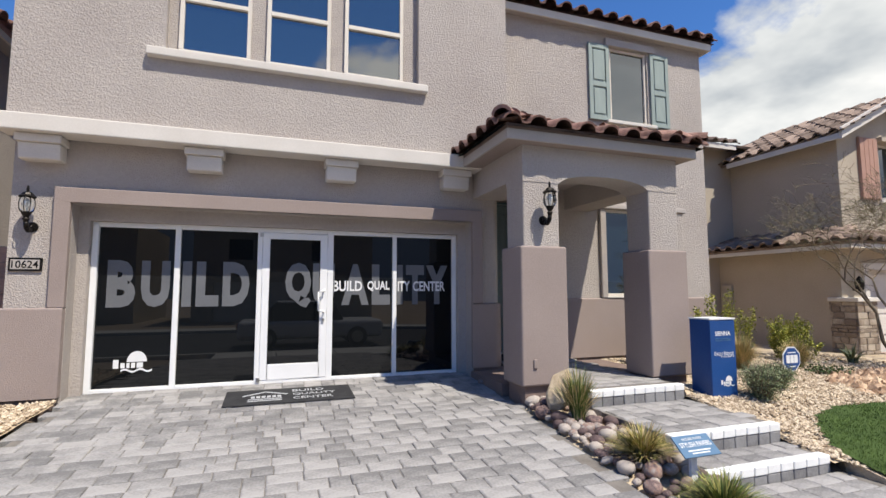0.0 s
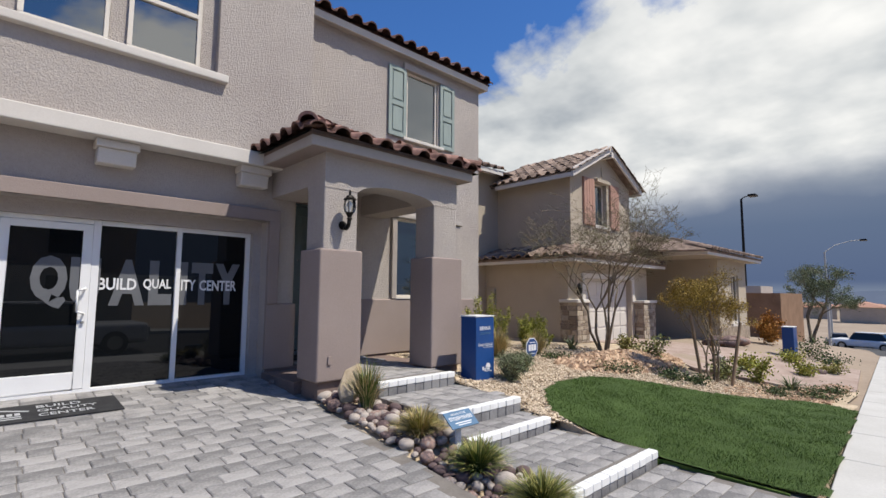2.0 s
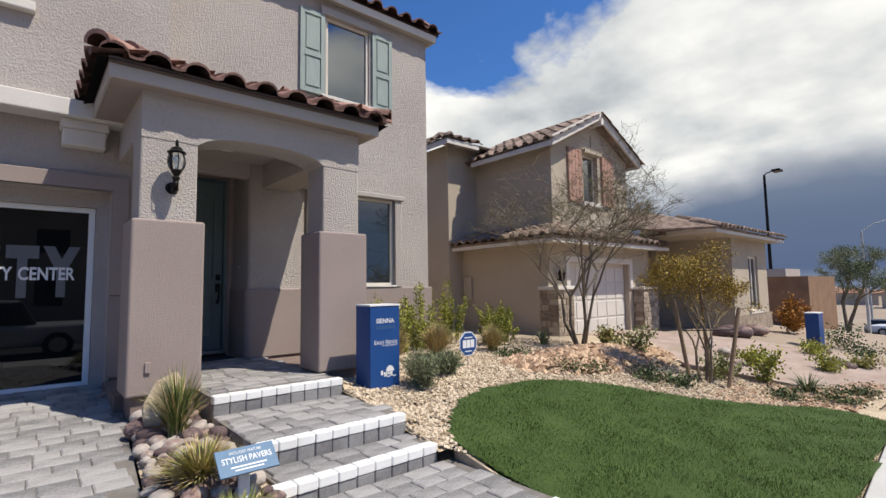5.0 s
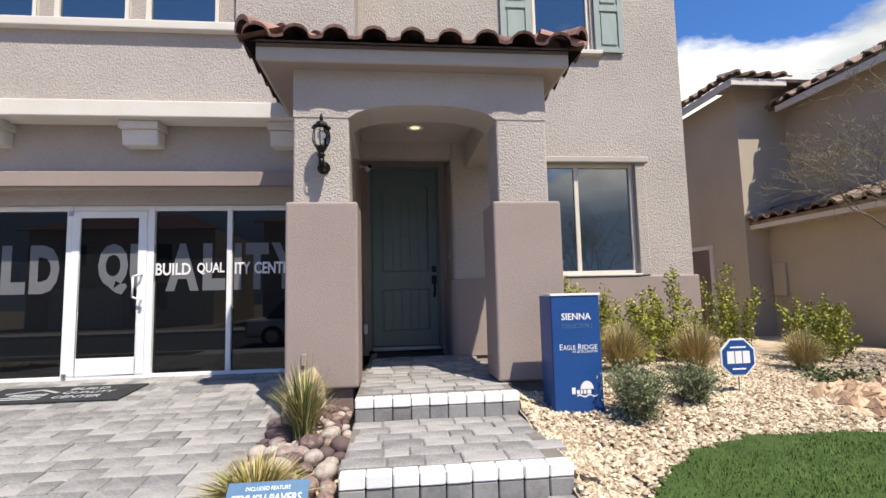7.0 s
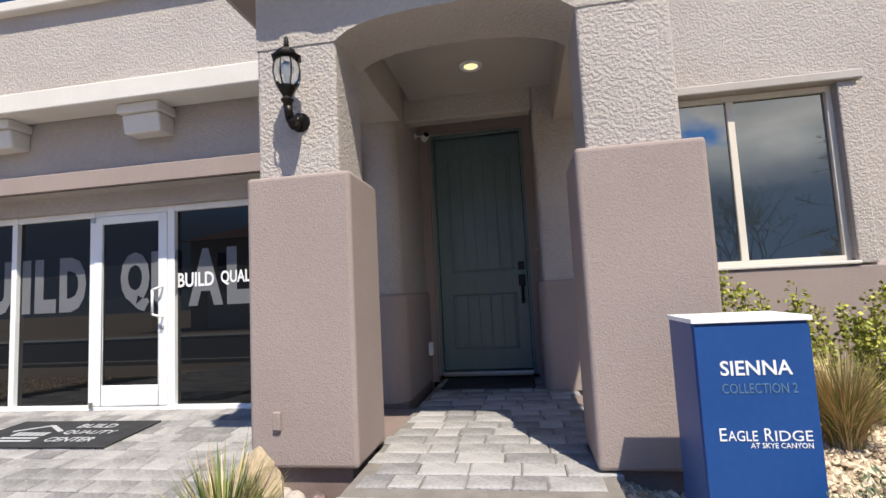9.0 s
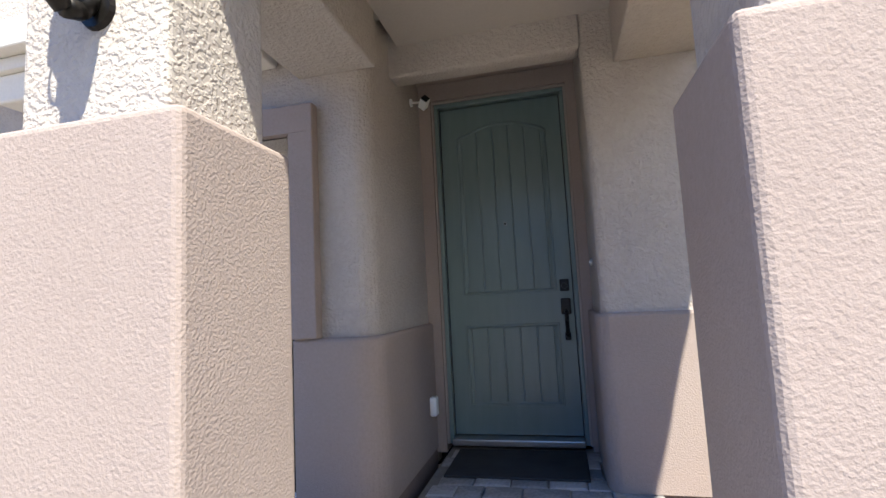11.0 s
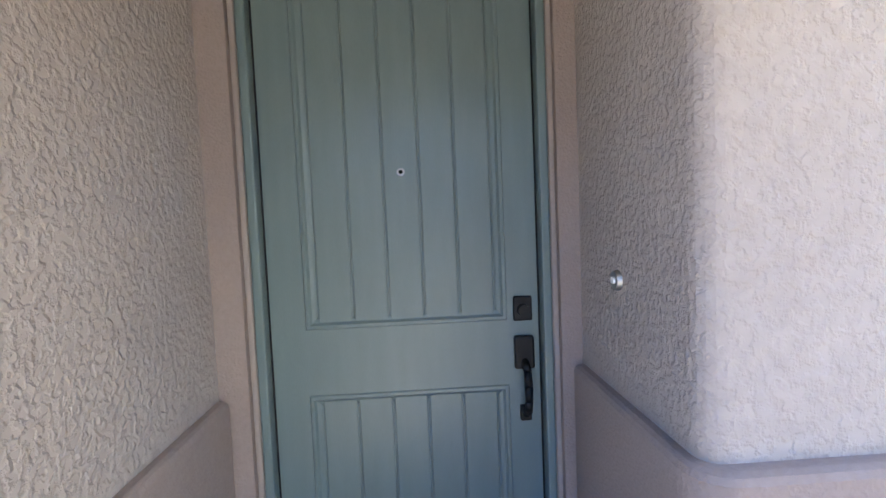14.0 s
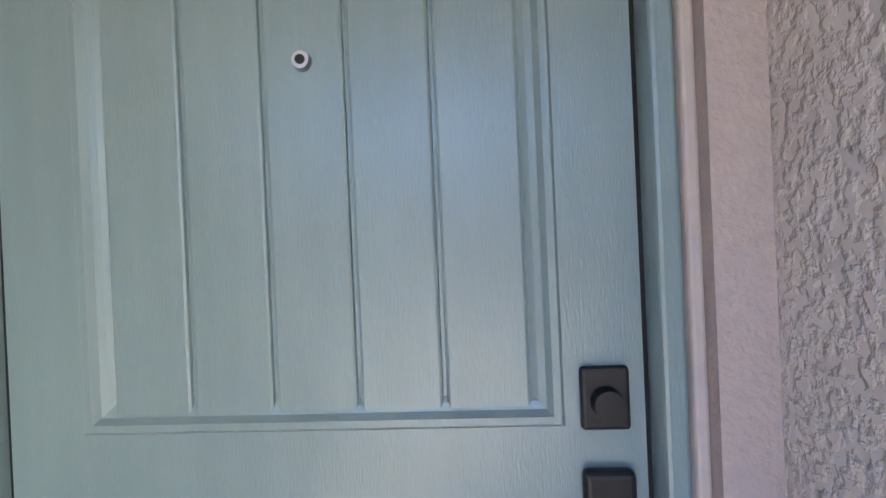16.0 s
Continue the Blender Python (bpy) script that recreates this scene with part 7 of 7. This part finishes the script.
# the house on the other side, past a block wall
lh = thing("house", (-12.0, 4.0, -0.4), "pale stucco house with tile roof beyond the garage", "house")
part("wall", boxes((-17.0, -7.3, 0.6, 10.0, -0.5, 4.72)), STUCCO, lh)
part("soffit", boxes((-17.3, -7.05, 0.35, 10.2, 4.72, 4.75)), GREIGE, lh)
part("eave_fascia", boxes((-7.07, -7.03, 0.35, 10.2, 4.70, 4.84)), TRIMW, lh)
part("roof", solid_roof([(-7.0, 0.2, 4.85), (-7.0, 10.3, 4.85), (-11.0, 8.0, 6.1), (-11.0, 2.6, 6.1)], 1), TILE, lh)
part("roof", solid_roof([(-7.0, 0.2, 4.85), (-11.0, 2.6, 6.1), (-13.2, 2.6, 6.1), (-17.3, 0.2, 4.85)], 1), TILE, lh)
slope_tiles(lh, (-6.98, 0.2, 4.86), (0, 1, 0), (-c, 0, s), 6.0, 1, lambda u, v: True)
sw_ = thing("wall_side_yard", (-6.55, 0.0, -0.4), "reddish brown block wall between the houses", "wall", "", "structure")
part("core", boxes((-7.28, LEFT - 0.004, 0.01, 0.14, -0.4, 1.54)), SANDJ, sw_)
BLOCK = mottled("split_face_block", (0.25, 0.16, 0.13), (0.36, 0.25, 0.21), 6, 50, 0.95, 0.5, 50, 0.006, vary=0.5)
for r_ in range(10):
    x0 = -7.28 + (0.2 if r_ % 2 else 0.0)
    while x0 < LEFT - 0.25:
        part("block", boxes((x0 + 0.005, min(x0 + 0.395, LEFT - 0.006), -0.004, 0.011, -0.4 + 0.194 * r_, -0.4 + 0.194 * r_ + 0.186), bevel=0.003, segments=1), BLOCK, sw_)
        x0 += 0.4
tree("street_tree", 10.8, -19.6, 3, 5.2, 3.0, 8, 3000, 0.03, LEAFP, "bare street tree across the road", 15, 0.38, 0.07, fork=0.38)
# plain houses across the street, seen in the glass
for i, (x0, x1, h) in enumerate(((-22, -11, 5.2), (-8, 3, 5.6), (34, 44, 5.2))):
    oh = thing("house", ((x0 + x1) / 2, -27, -1.0), "two-storey tan house across the street with tile roof", "house")
    part("wall", joined(wall_y(x0, x1, -27.3, -27.0, -1.2, h, [(x0 + 1.2, x0 + 5.6, -1.2, 1.6), (x0 + 7, x0 + 8.2, 0.2, 1.8), (x0 + 2, x0 + 3.4, 3.0, 4.3), (x0 + 7, x0 + 8.4, 3.0, 4.3)])), NWALL, oh)
    part("garage_door", boxes((x0 + 1.2, x0 + 5.6, -27.2, -27.15, -1.2, 1.6)), TRIMW, oh)
    for a, b, c0, d0 in ((x0 + 7, x0 + 8.2, 0.2, 1.8), (x0 + 2, x0 + 3.4, 3.0, 4.3), (x0 + 7, x0 + 8.4, 3.0, 4.3)):
        part("window", boxes((a, b, -27.2, -27.15, c0, d0)), PANE, oh)
    part("side_wall", boxes((x0, x0 + 0.3, -36, -27.3, -1.2, h), (x1 - 0.3, x1, -36, -27.3, -1.2, h)), NWALL, oh)
    part("roof", solid_roof([(x0 - 0.5, -26.5, h), (x1 + 0.5, -26.5, h), (x1 - 3, -31, h + 1.6), (x0 + 3, -31, h + 1.6)], 1), TILE, oh)

# ---------------------------------------------------------------- pavers, last
rnd = random.Random(77)
pave(driveway, courses(-5.24, -0.10, -6.72, -0.88, drive_z, lambda x, y: -5.2 < x < drive_edge(y) - 0.05 and not (y > -1.22 and x > -0.62), rnd), 0.068, lambda p: abs(p[3] + 3.6) + 0.4 * abs(p[2] + 1.8))
for base_, x0, x1, y0, y1, z in ((porch, PX0, PX1, -2.925, -0.13, LEVELS[0][0]), (landing, PX0, PX1, -4.008, -3.03, LEVELS[1][0]), (tread, PX0, PX1, -4.42, -4.11, LEVELS[2][0]), (pad, PX0 - 0.1, PX1 + 0.14, -5.505, -4.52, LEVELS[3][0])):
    pave(base_, courses(x0 + 0.09, x1 - 0.12, y0, y1, lambda y, z=z: z, lambda x, y: True, rnd), 0.0, lambda p: -p[3])
pave(walkway, courses(-0.80, 1.40, -6.72, -5.62, lambda y: -0.62 + 0.005 * (y + 5.6), lambda x, y: x < 1.36, rnd), 0.005, lambda p: -p[3])
